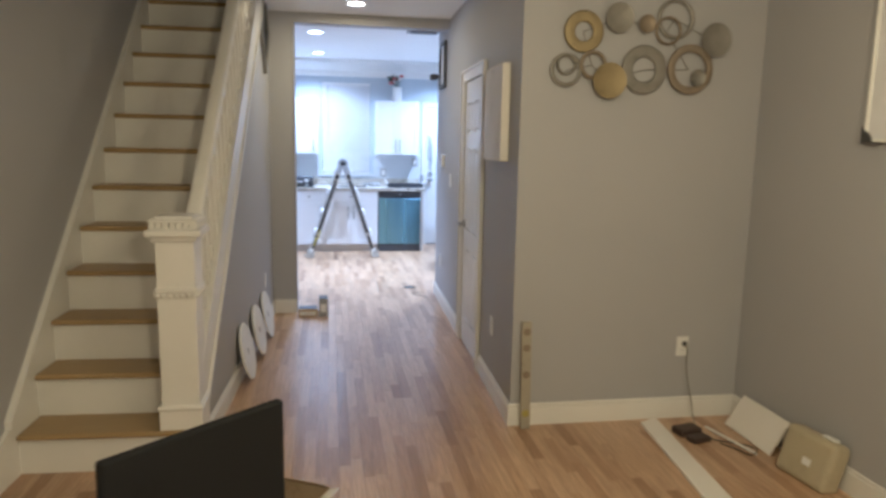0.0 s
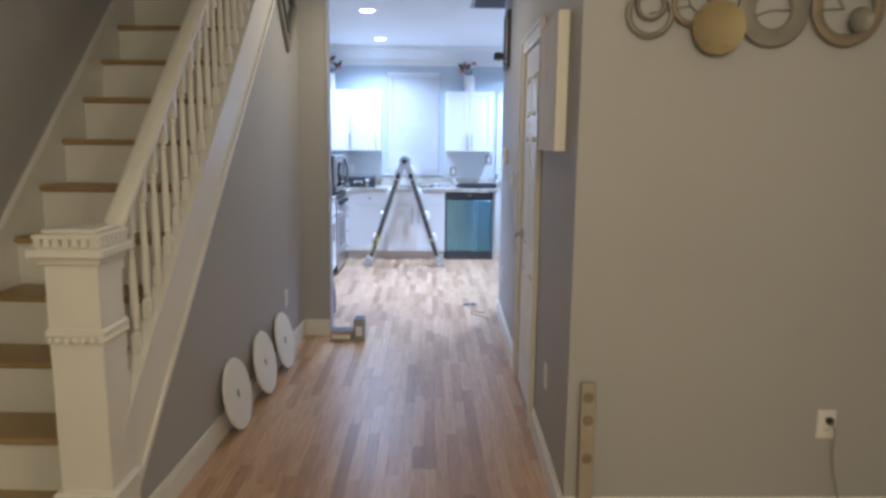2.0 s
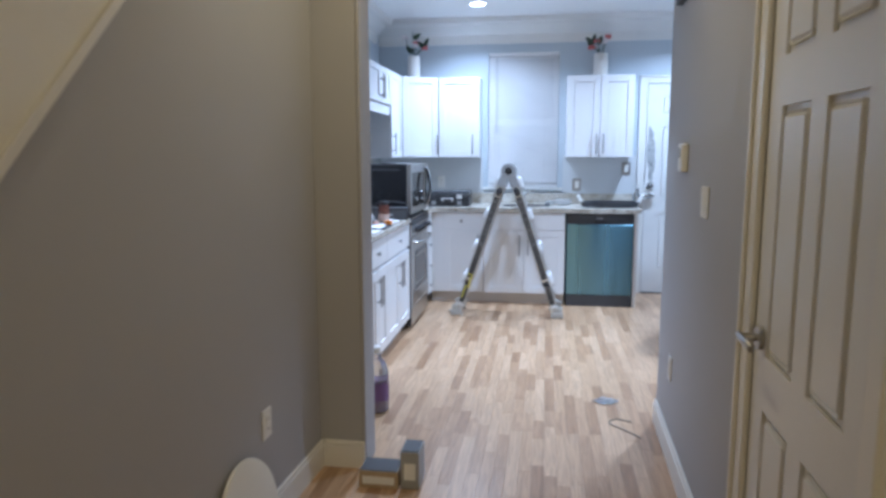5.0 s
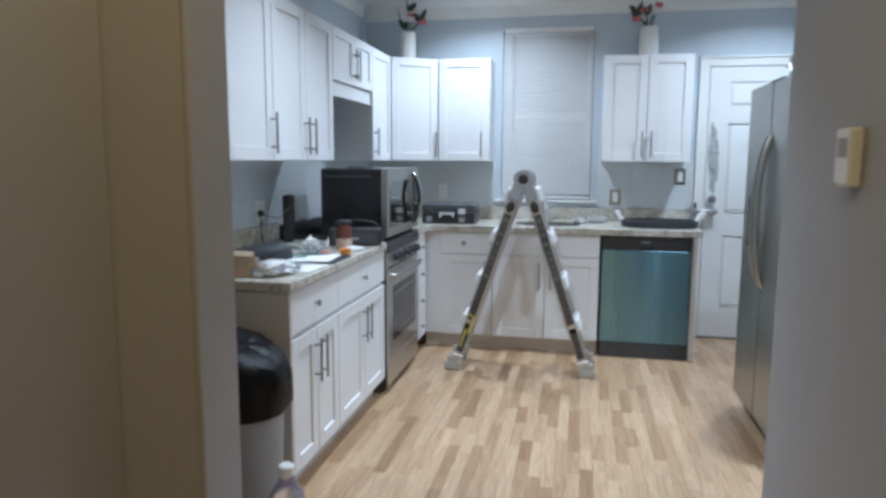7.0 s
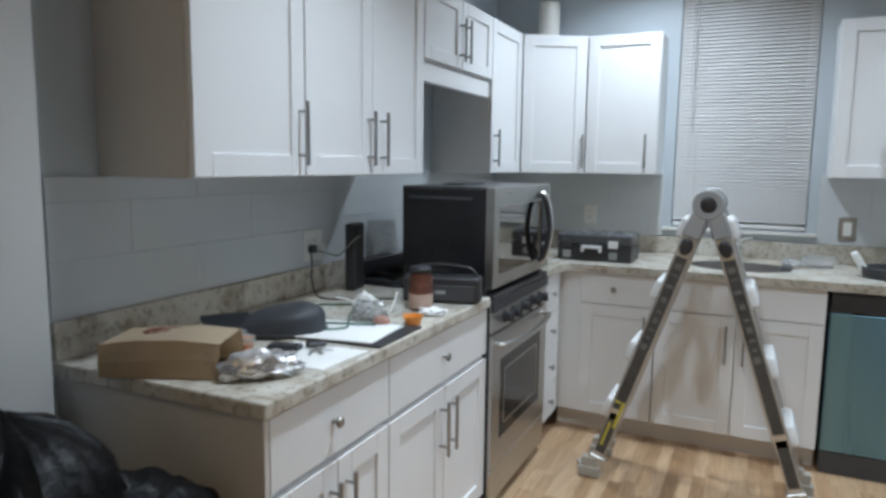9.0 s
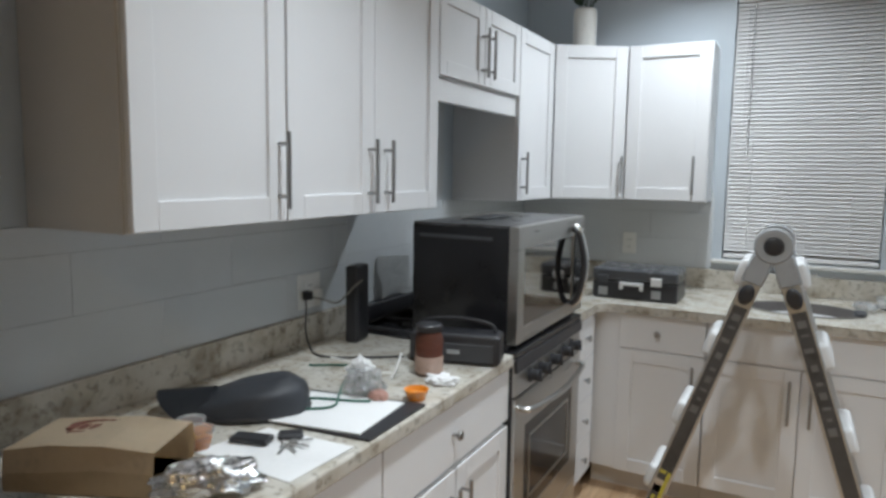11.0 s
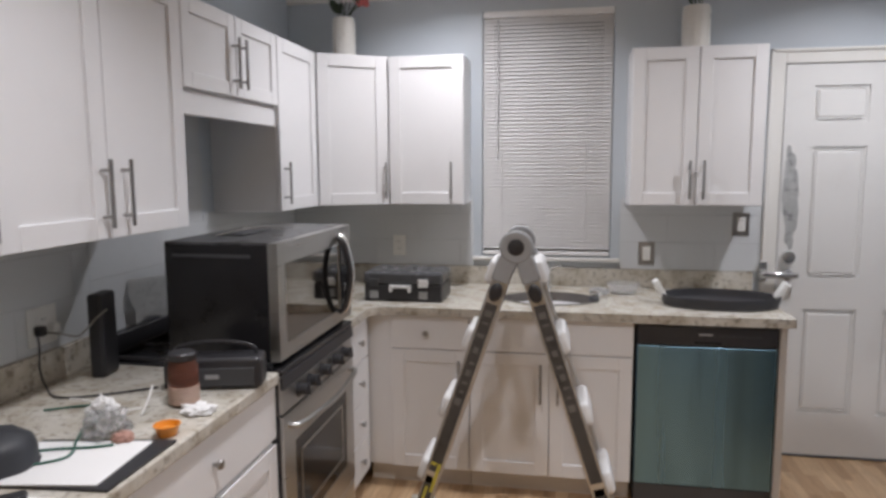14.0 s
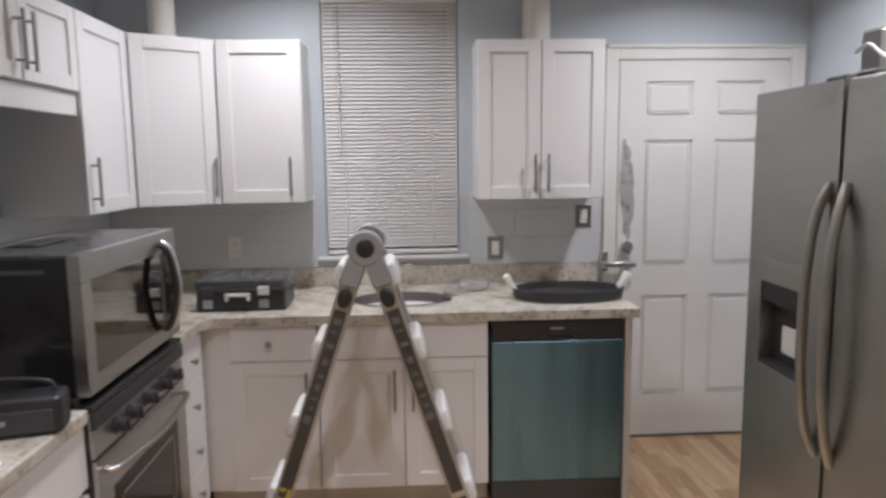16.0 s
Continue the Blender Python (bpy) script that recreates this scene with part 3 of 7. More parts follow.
blind = thing("window_blind", ((WIN[0] + WIN[1]) / 2, BACK, WIN[3]), "white horizontal slat blind, lowered and closed", "blind")
bx0, bx1 = WIN[0] + 0.006, WIN[1] - 0.006
bm = bmesh.new()
box(bm, bx0, bx1, BACK - 0.008, BACK + 0.03, WIN[3] - 0.035, WIN[3] - 0.002, bevel=0.004)
part("headrail", bm, SLAT, blind)
slat = bmesh.new()
box(slat, bx0, bx1, -0.0125, 0.0125, -0.0006, 0.0006)
bmesh.ops.transform(slat, matrix=Matrix.Rotation(radians(50), 4, "X"), verts=slat.verts)
first = finish("slat", slat, SLAT)
zs = [WIN[3] - 0.048 - 0.0205 * k for k in range(62)]
zs = [z for z in zs if z > WIN[2] + 0.035]
for k, z in enumerate(zs):
    ob = first if k == 0 else first.copy()
    if k:
        scene.collection.objects.link(ob)
    ob.parent = blind
    ob.matrix_parent_inverse = blind.matrix_basis.inverted()
    ob.location = (0, BACK + 0.011, z)
bm = bmesh.new()
box(bm, bx0, bx1, BACK - 0.004, BACK + 0.026, WIN[2] + 0.008, WIN[2] + 0.03, bevel=0.005)
part("bottom_rail", bm, SLAT, blind)
bm = bmesh.new()
rod(bm, (bx0 + 0.085, BACK - 0.012, WIN[3] - 0.05), (bx0 + 0.085, BACK - 0.012, 1.62), 0.004, seg=8)
part("tilt_wand", bm, CLEAR, blind)
for dx in (0.11, 0.57):
    bm = bmesh.new()
    rod(bm, (bx0 + dx, BACK - 0.0055, WIN[3] - 0.03), (bx0 + dx, BACK - 0.0055, WIN[2] + 0.02), 0.0012, seg=6)
    part("cord", bm, SLAT, blind)
bm = bmesh.new()
box(bm, WIN[0] - 0.05, WIN[1] + 0.05, BACK - 0.028, BACK + 0.0, WIN[2] - 0.022, WIN[2] - 0.002, bevel=0.004)
structure("trim_window_sill", bm, TRIM, "white window sill", "window sill")


# ---- staircase: all of it follows the slightly slanted hallway wall ----
RISE, GOING, Y1, Z1 = 0.2166, 0.2120, 2.82, 0.200
sd = math.atan2(HALL_L1[0] - HALL_L0[0], HALL_L1[1] - HALL_L0[1])
SKEW = Matrix.Translation((HALL_L0[0], HALL_L0[1], 0)) @ Matrix.Rotation(-sd, 4, "Z") @ Matrix.Translation((0, -HALL_L0[1], 0))
SX0, SX1 = -0.785, -0.031
slope = RISE / GOING


def nose(y):
    return Z1 + (y - Y1) * slope


def skewed(bm):
    bmesh.ops.transform(bm, matrix=SKEW, verts=bm.verts)
    return bm


stairs = thing("staircase", (-0.85, Y1, 0), "white straight staircase with oak treads", "stairs")
for k in range(14):
    y, z = Y1 + GOING * k, Z1 + RISE * k
    bm = bmesh.new()
    box(bm, SX0, SX1, y + 0.028, y + 0.046, 0.001 if k == 0 else z - RISE, z - 0.028)
    part("riser", skewed(bm), TRIM, stairs)
    bm = bmesh.new()
    box(bm, SX0, SX1, y, y + GOING + 0.045, z - 0.028, z, bevel=0.011, segments=2)
    part("tread", skewed(bm), TREAD, stairs, "oak tread")
bm = bmesh.new()
ya, yb = 2.58, 5.80
prism(bm, [(ya, 0), (2.95, 0), (yb, nose(yb) - 0.3), (yb, nose(yb) + 0.10), (2.78, nose(2.78) + 0.09), (ya, 0.15)], SX0 - 0.026, SX0, "x")
part("wall_stringer", skewed(bm), TRIM, stairs)
bm = bmesh.new()
prism(bm, [(2.78, nose(2.78) + 0.09), (2.78, nose(2.78) + 0.125), (yb, nose(yb) + 0.135), (yb, nose(yb) + 0.10)], SX0 - 0.026, SX0 + 0.010, "x")
part("stringer_cap", skewed(bm), TRIM, stairs)
LOW, UP = -0.225, 0.13
y2, y3 = 2.95, 5.85
bm = bmesh.new()
prism(bm, [(y2, nose(y2) + LOW), (y3, nose(y3) + LOW), (y3, nose(y3) + UP), (y2, nose(y2) + UP)], -0.03, 0.012, "x")
part("outer_stringer", skewed(bm), TRIM, stairs)
bm = bmesh.new()
prism(bm, [(y2, nose(y2) + UP), (y3, nose(y3) + UP), (y3, nose(y3) + UP + 0.025), (y2, nose(y2) + UP + 0.025)], -0.045, 0.028, "x")
part("stringer_top_rail", skewed(bm), TRIM, stairs)
bm = bmesh.new()
prism(bm, [(y2, nose(y2) + LOW), (y3, nose(y3) + LOW), (y3, nose(y3) + LOW + 0.035), (y2, nose(y2) + LOW + 0.035)], 0.012, 0.024, "x")
part("stringer_bead", skewed(bm), TRIM, stairs)
# handrail: one moulded section pushed along the slope
rail_top = 0.795
ra, rb = 2.97, 5.84
bm = bmesh.new()
section = [(-0.022, -0.075), (0.022, -0.075), (0.024, -0.048), (0.036, -0.042), (0.037, -0.018), (0.026, -0.004), (0.012, 0.0), (-0.012, 0.0), (-0.026, -0.004), (-0.037, -0.018), (-0.036, -0.042), (-0.024, -0.048)]
ends = [[bm.verts.new((-0.01 + u, y, nose(y) + rail_top + w)) for u, w in section] for y in (ra, rb)]
for k in range(len(section)):
    j = (k + 1) % len(section)
    bm.faces.new((ends[0][k], ends[0][j], ends[1][j], ends[1][k]))
bm.faces.new(ends[0]), bm.faces.new(ends[1])
part("handrail", skewed(bm), TRIM, stairs)
y = 3.06
while y < 5.75:
    bm = bmesh.new()
    lo, hi = nose(y) + UP + 0.02, nose(y) + rail_top - 0.06
    span = hi - lo
    box(bm, -0.026, 0.006, y - 0.016, y + 0.016, lo, lo + 0.13 * span)
    box(bm, -0.026, 0.006, y - 0.016, y + 0.016, hi - 0.22 * span, hi)
    lathe(bm, [(0.015, 0.13), (0.010, 0.15), (0.016, 0.17), (0.013, 0.19), (0.017, 0.30), (0.012, 0.62), (0.010, 0.73), (0.015, 0.75), (0.010, 0.77), (0.015, 0.78)], (0, 0, 0), 10, m=Matrix.Translation((-0.01, y, lo)) @ Matrix.Diagonal((1, 1, span, 1)))
    part("baluster", skewed(bm), TRIM, stairs)
    y += GOING / 2
# wall under the stairs
bm = bmesh.new()
prism(bm, [(2.96, 0), (5.845, 0), (5.845, nose(5.845) + LOW + 0.02), (2.96, nose(2.96) + LOW + 0.02)], -0.03, 0.0, "x")
structure("wall_under_stairs", skewed(bm), PAINT, "grey painted wall under the stairs", "wall")
bm = bmesh.new()
prism(bm, [(5.82, nose(5.82) - 0.3), (5.845, nose(5.845) - 0.3), (5.845, 3.6), (5.82, 3.6)], -1.2, -0.3, "x")
structure("wall_stairs_end", bm, PAINT, "plain wall closing the staircase", "wall")

# newel post
NX, NY = -0.495, 2.935
newel = thing("newel_post", (NX, NY, 0), "white square newel post with dentil cap", "newel post")
bm = bmesh.new()
box(bm, NX - 0.098, NX + 0.098, NY - 0.098, NY + 0.098, 0, 0.30, bevel=0.004)
box(bm, NX - 0.107, NX + 0.107, NY - 0.107, NY + 0.107, 0.295, 0.318, bevel=0.008)
part("plinth", bm, TRIM, newel)
bm = bmesh.new()
box(bm, NX - 0.086, NX + 0.086, NY - 0.086, NY + 0.086, 0.316, 1.10, bevel=0.003)
part("shaft", bm, TRIM, newel)
bm = bmesh.new()
box(bm, NX - 0.098, NX + 0.098, NY - 0.098, NY + 0.098, 0.855, 0.885, bevel=0.008)
for k in range(7):
    for sx, sy in ((k * 0.027 - 0.081, -0.092), (0.092, k * 0.027 - 0.081), (-0.092, k * 0.027 - 0.081)):
        lathe(bm, [(0, -0.012), (0.009, -0.008), (0.012, 0), (0.009, 0.008), (0, 0.012)], (NX + sx, NY + sy, 0.848), 8)
part("collar", bm, TRIM, newel)
bm = bmesh.new()
for hw, a, b in ((0.100, 1.10, 1.125), (0.122, 1.125, 1.155), (0.104, 1.155, 1.162), (0.108, 1.185, 1.20), (0.085, 1.20, 1.215)):
    box(bm, NX - hw, NX + hw, NY - hw, NY + hw, a, b, bevel=0.004)
box(bm, NX - 0.088, NX + 0.088, NY - 0.088, NY + 0.088, 1.16, 1.19)
part("cap", bm, TRIM, newel)
for k in range(7):
    for sx, sy in ((k * 0.0295 - 0.0885, -0.097), (0.097, k * 0.0295 - 0.0885), (-0.097, k * 0.0295 - 0.0885)):
        bm = bmesh.new()
        box(bm, NX + sx - 0.009, NX + sx + 0.009, NY + sy - 0.009, NY + sy + 0.009, 1.160, 1.188)
        part("dentil", bm, TRIM, newel)


# ---- kitchen cabinets ----
def frame_of(origin, u, out):
    u, out = Vector(u).normalized(), Vector(out).normalized()
    return Matrix(((u.x, out.x, 0, origin[0]), (u.y, out.y, 0, origin[1]), (0, 0, 1, origin[2]), (0, 0, 0, 1)))


def shaker(parent, m, x0, x1, z0, z1, rail=0.062, name="cabinet_door", thick=0.02):
    """A shaker front in the plane of m: frame proud of a sunk panel."""
    bm = bmesh.new()
    g = 0.0026
    x0, x1, z0, z1 = x0 + g, x1 - g, z0 + g, z1 - g
    box(bm, x0 + rail - 0.004, x1 - rail + 0.004, 0.001, thick - 0.009, z0 + rail - 0.004, z1 - rail + 0.004, m=m)
    door = part(name, bm, CABINET, parent)
    for kind, a, b, c, d in [("stile", x0, x0 + rail, z0, z1), ("stile", x1 - rail, x1, z0, z1), ("rail", x0 + rail, x1 - rail, z0, z0 + rail), ("rail", x0 + rail, x1 - rail, z1 - rail, z1)]:
        bm = bmesh.new()
        box(bm, a, b, 0.001, thick, c, d, bevel=0.0018, m=m)
        part(kind, bm, CABINET, door)
    return door


def flat_front(parent, m, x0, x1, z0, z1, name="drawer_front"):
    bm = bmesh.new()
    g = 0.0018
    box(bm, x0 + g, x1 - g, 0.001, 0.02, z0 + g, z1 - g, bevel=0.002, m=m)
    return part(name, bm, CABINET, parent)


def bar_handle(parent, m, x, z0, z1, thick=0.02):
    bm = bmesh.new()
    rod(bm, (x, thick + 0.032, z0), (x, thick + 0.032, z1), 0.006, seg=10)
    for z in (z0 + 0.03, z1 - 0.03):
        rod(bm, (x, thick - 0.001, z), (x, thick + 0.032, z), 0.005, seg=8)
    bmesh.ops.transform(bm, matrix=m, verts=bm.verts)
    return part("handle", bm, NICKEL, parent, "brushed nickel bar handle", True)


def knob(parent, m, x, z, thick=0.02):
    bm = bmesh.new()
    lathe(bm, [(0.006, 0), (0.005, 0.012), (0.013, 0.017), (0.015, 0.022), (0.012, 0.027), (0, 0.029)], (0, 0, 0), 14, m=Matrix.Translation((x, thick - 0.001, z)) @ Matrix.Rotation(radians(-90), 4, "X"))
    bmesh.ops.transform(bm, matrix=m, verts=bm.verts)
    return part("knob", bm, NICKEL, parent, "round nickel knob", True)


def carcass(parent, m, x0, x1, depth, z0, z1, mat=None):
    bm = bmesh.new()
    box(bm, x0 + 0.0008, x1 - 0.0008, -depth, 0, z0, z1, m=m)
    return part("body", bm, mat or CABINET, parent)


UZ0, UZ1 = 1.382, 2.165
UX = -0.734          # carcass front of the left wall cabinets; doors stand 2 cm proud
DEPTH_U = UX - LEFT
WALLCAB = "white shaker wall cabinets"


def wall_cabinet(label, m, width, depth, z0, z1, doors, side=None):
    """doors: (from, to, handle x or None)."""
    ob = thing("wall_cabinet", m @ Vector((width / 2, -depth, z0)), label, "cabinet", WALLCAB)
    carcass(ob, m, 0, width, depth, z0, z1)
    for a, b, hx in doors:
        d = shaker(ob, m, a, b, z0, z1)
        if hx is not None:
            bar_handle(d, m, hx, z0 + 0.035, z0 + 0.225)
    return ob


L = frame_of((UX, 7.085, 0), (0, 1, 0), (1, 0, 0))
c1 = wall_cabinet("white shaker wall cabinet with one door", L, 0.455, DEPTH_U - 0.001, UZ0, UZ1, [(0, 0.455, 0.425)])
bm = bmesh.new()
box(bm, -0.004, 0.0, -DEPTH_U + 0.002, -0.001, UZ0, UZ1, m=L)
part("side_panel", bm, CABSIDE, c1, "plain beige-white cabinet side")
L = frame_of((UX, 7.542, 0), (0, 1, 0), (1, 0, 0))
wall_cabinet("white shaker wall cabinet with two doors", L, 0.80, DEPTH_U - 0.001, UZ0, UZ1, [(0, 0.395, 0.363), (0.395, 0.80, 0.452)])
L = frame_of((UX, 8.345, 0), (0, 1, 0), (1, 0, 0))
hood = thing("wall_cabinet", (UX - 0.15, 8.72, 1.853), "short white shaker cabinet over the stove gap", "cabinet", WALLCAB)
carcass(hood, L, 0, 0.765, DEPTH_U - 0.001, 1.853, UZ1)
for a, b, hx in ((0, 0.3825, 0.352), (0.3825, 0.765, 0.412)):
    d = shaker(hood, L, a, b, 1.853, UZ1, 0.055)
    bar_handle(d, L, hx, 1.885, 2.075)
bm = bmesh.new()
box(bm, 0, 0.765, -0.02, 0.002, 1.765, 1.849, bevel=0.002, m=L)
part("valance", bm, CABINET, hood)
L = frame_of((UX, 9.112, 0), (0, 1, 0), (1, 0, 0))
wall_cabinet("narrow white shaker wall cabinet", L, 0.475, DEPTH_U - 0.001, UZ0, UZ1, [(0.0, 0.466, 0.04)])
# corner unit with an angled door
P0, P1 = Vector((UX + 0.0, 9.589)), Vector((-0.39, 9.80))
corner = thing("wall_cabinet", (-0.8, 9.8, UZ0), "white shaker corner wall cabinet with angled door", "cabinet", WALLCAB)
bm = bmesh.new()
prism(bm, [(LEFT + 0.001, 9.589), (P0.x, P0.y), (P1.x, P1.y), (P1.x, BACK - 0.001), (LEFT + 0.001, BACK - 0.001)], UZ0, UZ1, "z")
part("body", bm, CABINET, corner)
dd = (P1 - P0)
C = frame_of((P0.x, P0.y, 0), (dd.x, dd.y, 0), (dd.y, -dd.x, 0))
d = shaker(corner, C, 0.016, dd.length - 0.010, UZ0, UZ1)
bar_handle(d, C, dd.length - 0.034, UZ0 + 0.035, UZ0 + 0.225)
B = frame_of((-0.388, 9.80, 0), (1, 0, 0), (0, -1, 0))
wall_cabinet("white shaker wall cabinet beside the window", B, 0.408, BACK - 9.80 - 0.001, UZ0, UZ1, [(0.004, 0.408, 0.345)])
B = frame_of((0.872, 9.80, 0), (1, 0, 0), (0, -1, 0))
wall_cabinet("white shaker wall cabinet with two doors", B, 0.636, BACK - 9.80 - 0.001, UZ0, UZ1, [(0, 0.318, 0.285), (0.318, 0.636, 0.351)])

# base units
BX = -0.40           # carcass front of the left base units
BZ0, BZ1 = 0.105, 0.872
BASECAB = "white shaker base cabinets"


def base_unit(label, m, width, depth, fronts, toe=True):
    """fronts: (kind, from, to, low, high, pull)."""
    ob = thing("base_cabinet", m @ Vector((width / 2, -depth / 2, 0)), label, "cabinet", BASECAB)
    carcass(ob, m, 0, width, depth, BZ0, BZ1)
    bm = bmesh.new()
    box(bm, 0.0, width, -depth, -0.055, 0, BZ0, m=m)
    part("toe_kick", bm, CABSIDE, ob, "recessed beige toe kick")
    for kind, a, b, low, high, pull in fronts:
        if kind == "door":
            d = shaker(ob, m, a, b, low, high)
            if pull is not None:
                bar_handle(d, m, pull, high - 0.235, high - 0.045)
        else:
            d = flat_front(ob, m, a, b, low, high)
            if pull is not None:
                knob(d, m, pull, (low + high) / 2)
    return ob


DZ = 0.708
for y0, y1 in ((6.945, 7.473), (7.475, 8.245)):
    w = y1 - y0
    L = frame_of((BX, y0, 0), (0, 1, 0), (1, 0, 0))
    base_unit("white base cabinet with a drawer and two doors", L, w, BX - LEFT - 0.001,
              [("drawer", 0, w, 0.690, BZ1, w / 2 - 0.02), ("door", 0, w / 2, BZ0, 0.674, w / 2 - 0.035), ("door", w / 2, w, BZ0, 0.674, w / 2 + 0.035)])
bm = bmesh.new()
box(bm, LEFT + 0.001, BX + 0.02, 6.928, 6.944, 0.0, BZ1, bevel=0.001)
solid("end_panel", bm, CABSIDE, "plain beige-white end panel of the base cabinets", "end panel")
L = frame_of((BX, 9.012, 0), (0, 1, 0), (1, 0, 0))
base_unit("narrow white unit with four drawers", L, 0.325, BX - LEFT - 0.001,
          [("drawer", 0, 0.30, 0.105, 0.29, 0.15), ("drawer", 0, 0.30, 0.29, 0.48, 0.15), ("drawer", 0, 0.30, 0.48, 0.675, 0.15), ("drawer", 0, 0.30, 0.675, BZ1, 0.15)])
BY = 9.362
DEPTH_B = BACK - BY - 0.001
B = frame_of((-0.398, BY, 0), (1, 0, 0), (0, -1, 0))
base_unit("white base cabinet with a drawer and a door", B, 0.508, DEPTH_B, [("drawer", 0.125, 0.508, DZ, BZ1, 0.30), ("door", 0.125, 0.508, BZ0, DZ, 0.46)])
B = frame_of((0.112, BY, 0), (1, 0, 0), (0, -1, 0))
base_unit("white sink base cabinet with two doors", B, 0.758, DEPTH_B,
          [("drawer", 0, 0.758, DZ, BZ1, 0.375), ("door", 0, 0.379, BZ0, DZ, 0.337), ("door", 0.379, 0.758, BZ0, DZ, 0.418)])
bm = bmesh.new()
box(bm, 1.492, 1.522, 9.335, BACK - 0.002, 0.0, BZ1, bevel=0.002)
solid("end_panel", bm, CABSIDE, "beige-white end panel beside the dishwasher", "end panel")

# granite worktops with a cut-out for the sink
CT0, CT1 = 0.875, 0.915
SINK = (0.482, 9.645, 0.238, 0.168)
top = thing("worktop", (-0.7, 7.6, CT0), "speckled beige granite worktop with low upstand", "worktop")
bm = bmesh.new()
box(bm, LEFT + 0.001, -0.366, 6.915, 8.248, CT0, CT1, bevel=0.006, segments=2)
part("slab", bm, GRANITE, top)
bm = bmesh.new()
box(bm, LEFT + 0.001, LEFT + 0.021, 6.915, 8.248, CT1 + 0.0005, 1.015, bevel=0.002)
part("upstand", bm, GRANITE, top)
top = thing("worktop", (0.4, 9.7, CT0), "speckled beige granite worktop round the sink", "worktop")
FY = 9.318
outer = [(LEFT + 0.001, 9.008), (-0.366, 9.008)]
for k in range(7):
    a = radians(180 + 15 * k)
    outer.append((-0.366 + 0.075 + 0.075 * math.cos(a), FY - 0.075 - 0.075 * math.sin(a)))
outer += [(1.548, FY), (1.548, BACK - 0.001), (LEFT + 0.001, BACK - 0.001)]
bm = bmesh.new()
prism(bm, outer, CT0, CT1, "z")
slab = part("slab", bm, GRANITE, top)
cut = bmesh.new()
lathe(cut, [(0, 0.8), (1, 0.8), (1, 1.0), (0, 1.0)], (0, 0, 0), 40, m=Matrix.Translation((SINK[0], SINK[1], 0)) @ Matrix.Diagonal((SINK[2], SINK[3], 1, 1)))
cutter = finish("cutter", cut, GRANITE)
mod = slab.modifiers.new("hole", "BOOLEAN")
mod.object, mod.solver = cutter, "EXACT"
bpy.context.view_layer.update()
pierced = bpy.data.meshes.new_from_object(slab.evaluated_get(bpy.context.evaluated_depsgraph_get()))
slab.modifiers.clear()
slab.data = pierced
bpy.data.objects.remove(cutter)
bm = bmesh.new()
box(bm, LEFT + 0.022, 1.548, BACK - 0.021, BACK - 0.001, CT1 + 0.0005, 1.015, bevel=0.002)
part("upstand", bm, GRANITE, top)
bm = bmesh.new()
box(bm, LEFT + 0.001, LEFT + 0.021, 9.008, BACK - 0.001, CT1 + 0.0005, 1.015, bevel=0.002)
part("upstand", bm, GRANITE, top)


# ---- glazed wall tiles behind the worktops ----
def tiles(owner, axis, at, lo, hi, z0, z1, step=0.5, row=0.15, skip=None):
    """Tiles in running bond on a wall; each is a part of the wall."""
    k = 0
    z = z0
    while z < z1 - 0.01:
        h = min(row, z1 - z)
        s = lo - (step / 2 if k % 2 else 0)
        while s < hi:
            a, b = max(s, lo), min(s + step, hi)
            if b - a > 0.02 and not (skip and skip(a, b, z, z + h)):
                bm = bmesh.new()
                if axis == "x":
                    box(bm, a + 0.0004, b - 0.0004, at - 0.008, at - 0.0005, z + 0.0004, z + h - 0.0004, bevel=0.0004)
                else:
                    box(bm, at + 0.0005, at + 0.008, a + 0.0004, b - 0.0004, z + 0.0004, z + h - 0.0004, bevel=0.0004)
                ob = finish("tile", bm, TILE)
                ob.parent = owner
            s += step
        z += row
        k += 1


back_wall, left_wall = bpy.data.objects["wall_kitchen_back"], bpy.data.objects["wall_kitchen_left"]
tiles(back_wall, "x", BACK, LEFT + 0.01, WIN[0] - 0.05, 1.016, UZ0 + 0.02)
tiles(back_wall, "x", BACK, WIN[1] + 0.05, BDOOR[0] - 0.076, 1.016, UZ0 + 0.02)
tiles(left_wall, "y", LEFT, 6.92, 8.25, 1.016, UZ0 - 0.001)
tiles(left_wall, "y", LEFT, 8.25, 9.01, 0.90, 1.84)
tiles(left_wall, "y", LEFT, 9.01, BACK - 0.01, 1.016, UZ0 - 0.001)


# ---- recessed lamps and ceiling vent ----
def recessed(x, y, z, lens, label):
    ob = thing("recessed_light", (x, y, z), label, "ceiling light", "recessed ceiling lights")
    bm = bmesh.new()
    lathe(bm, [(0.062, 0), (0.075, -0.001), (0.092, -0.008), (0.096, -0.004), (0.096, 0.0)], (x, y, z), 28)
    part("trim_ring", bm, WHITEPL, ob, "", True)
    bm = bmesh.new()
    lathe(bm, [(0, -0.0005), (0.066, -0.0005), (0.066, -0.004), (0, -0.004)], (x, y, z), 24)
    part("lens", bm, lens, ob, "lit lens")
    return ob


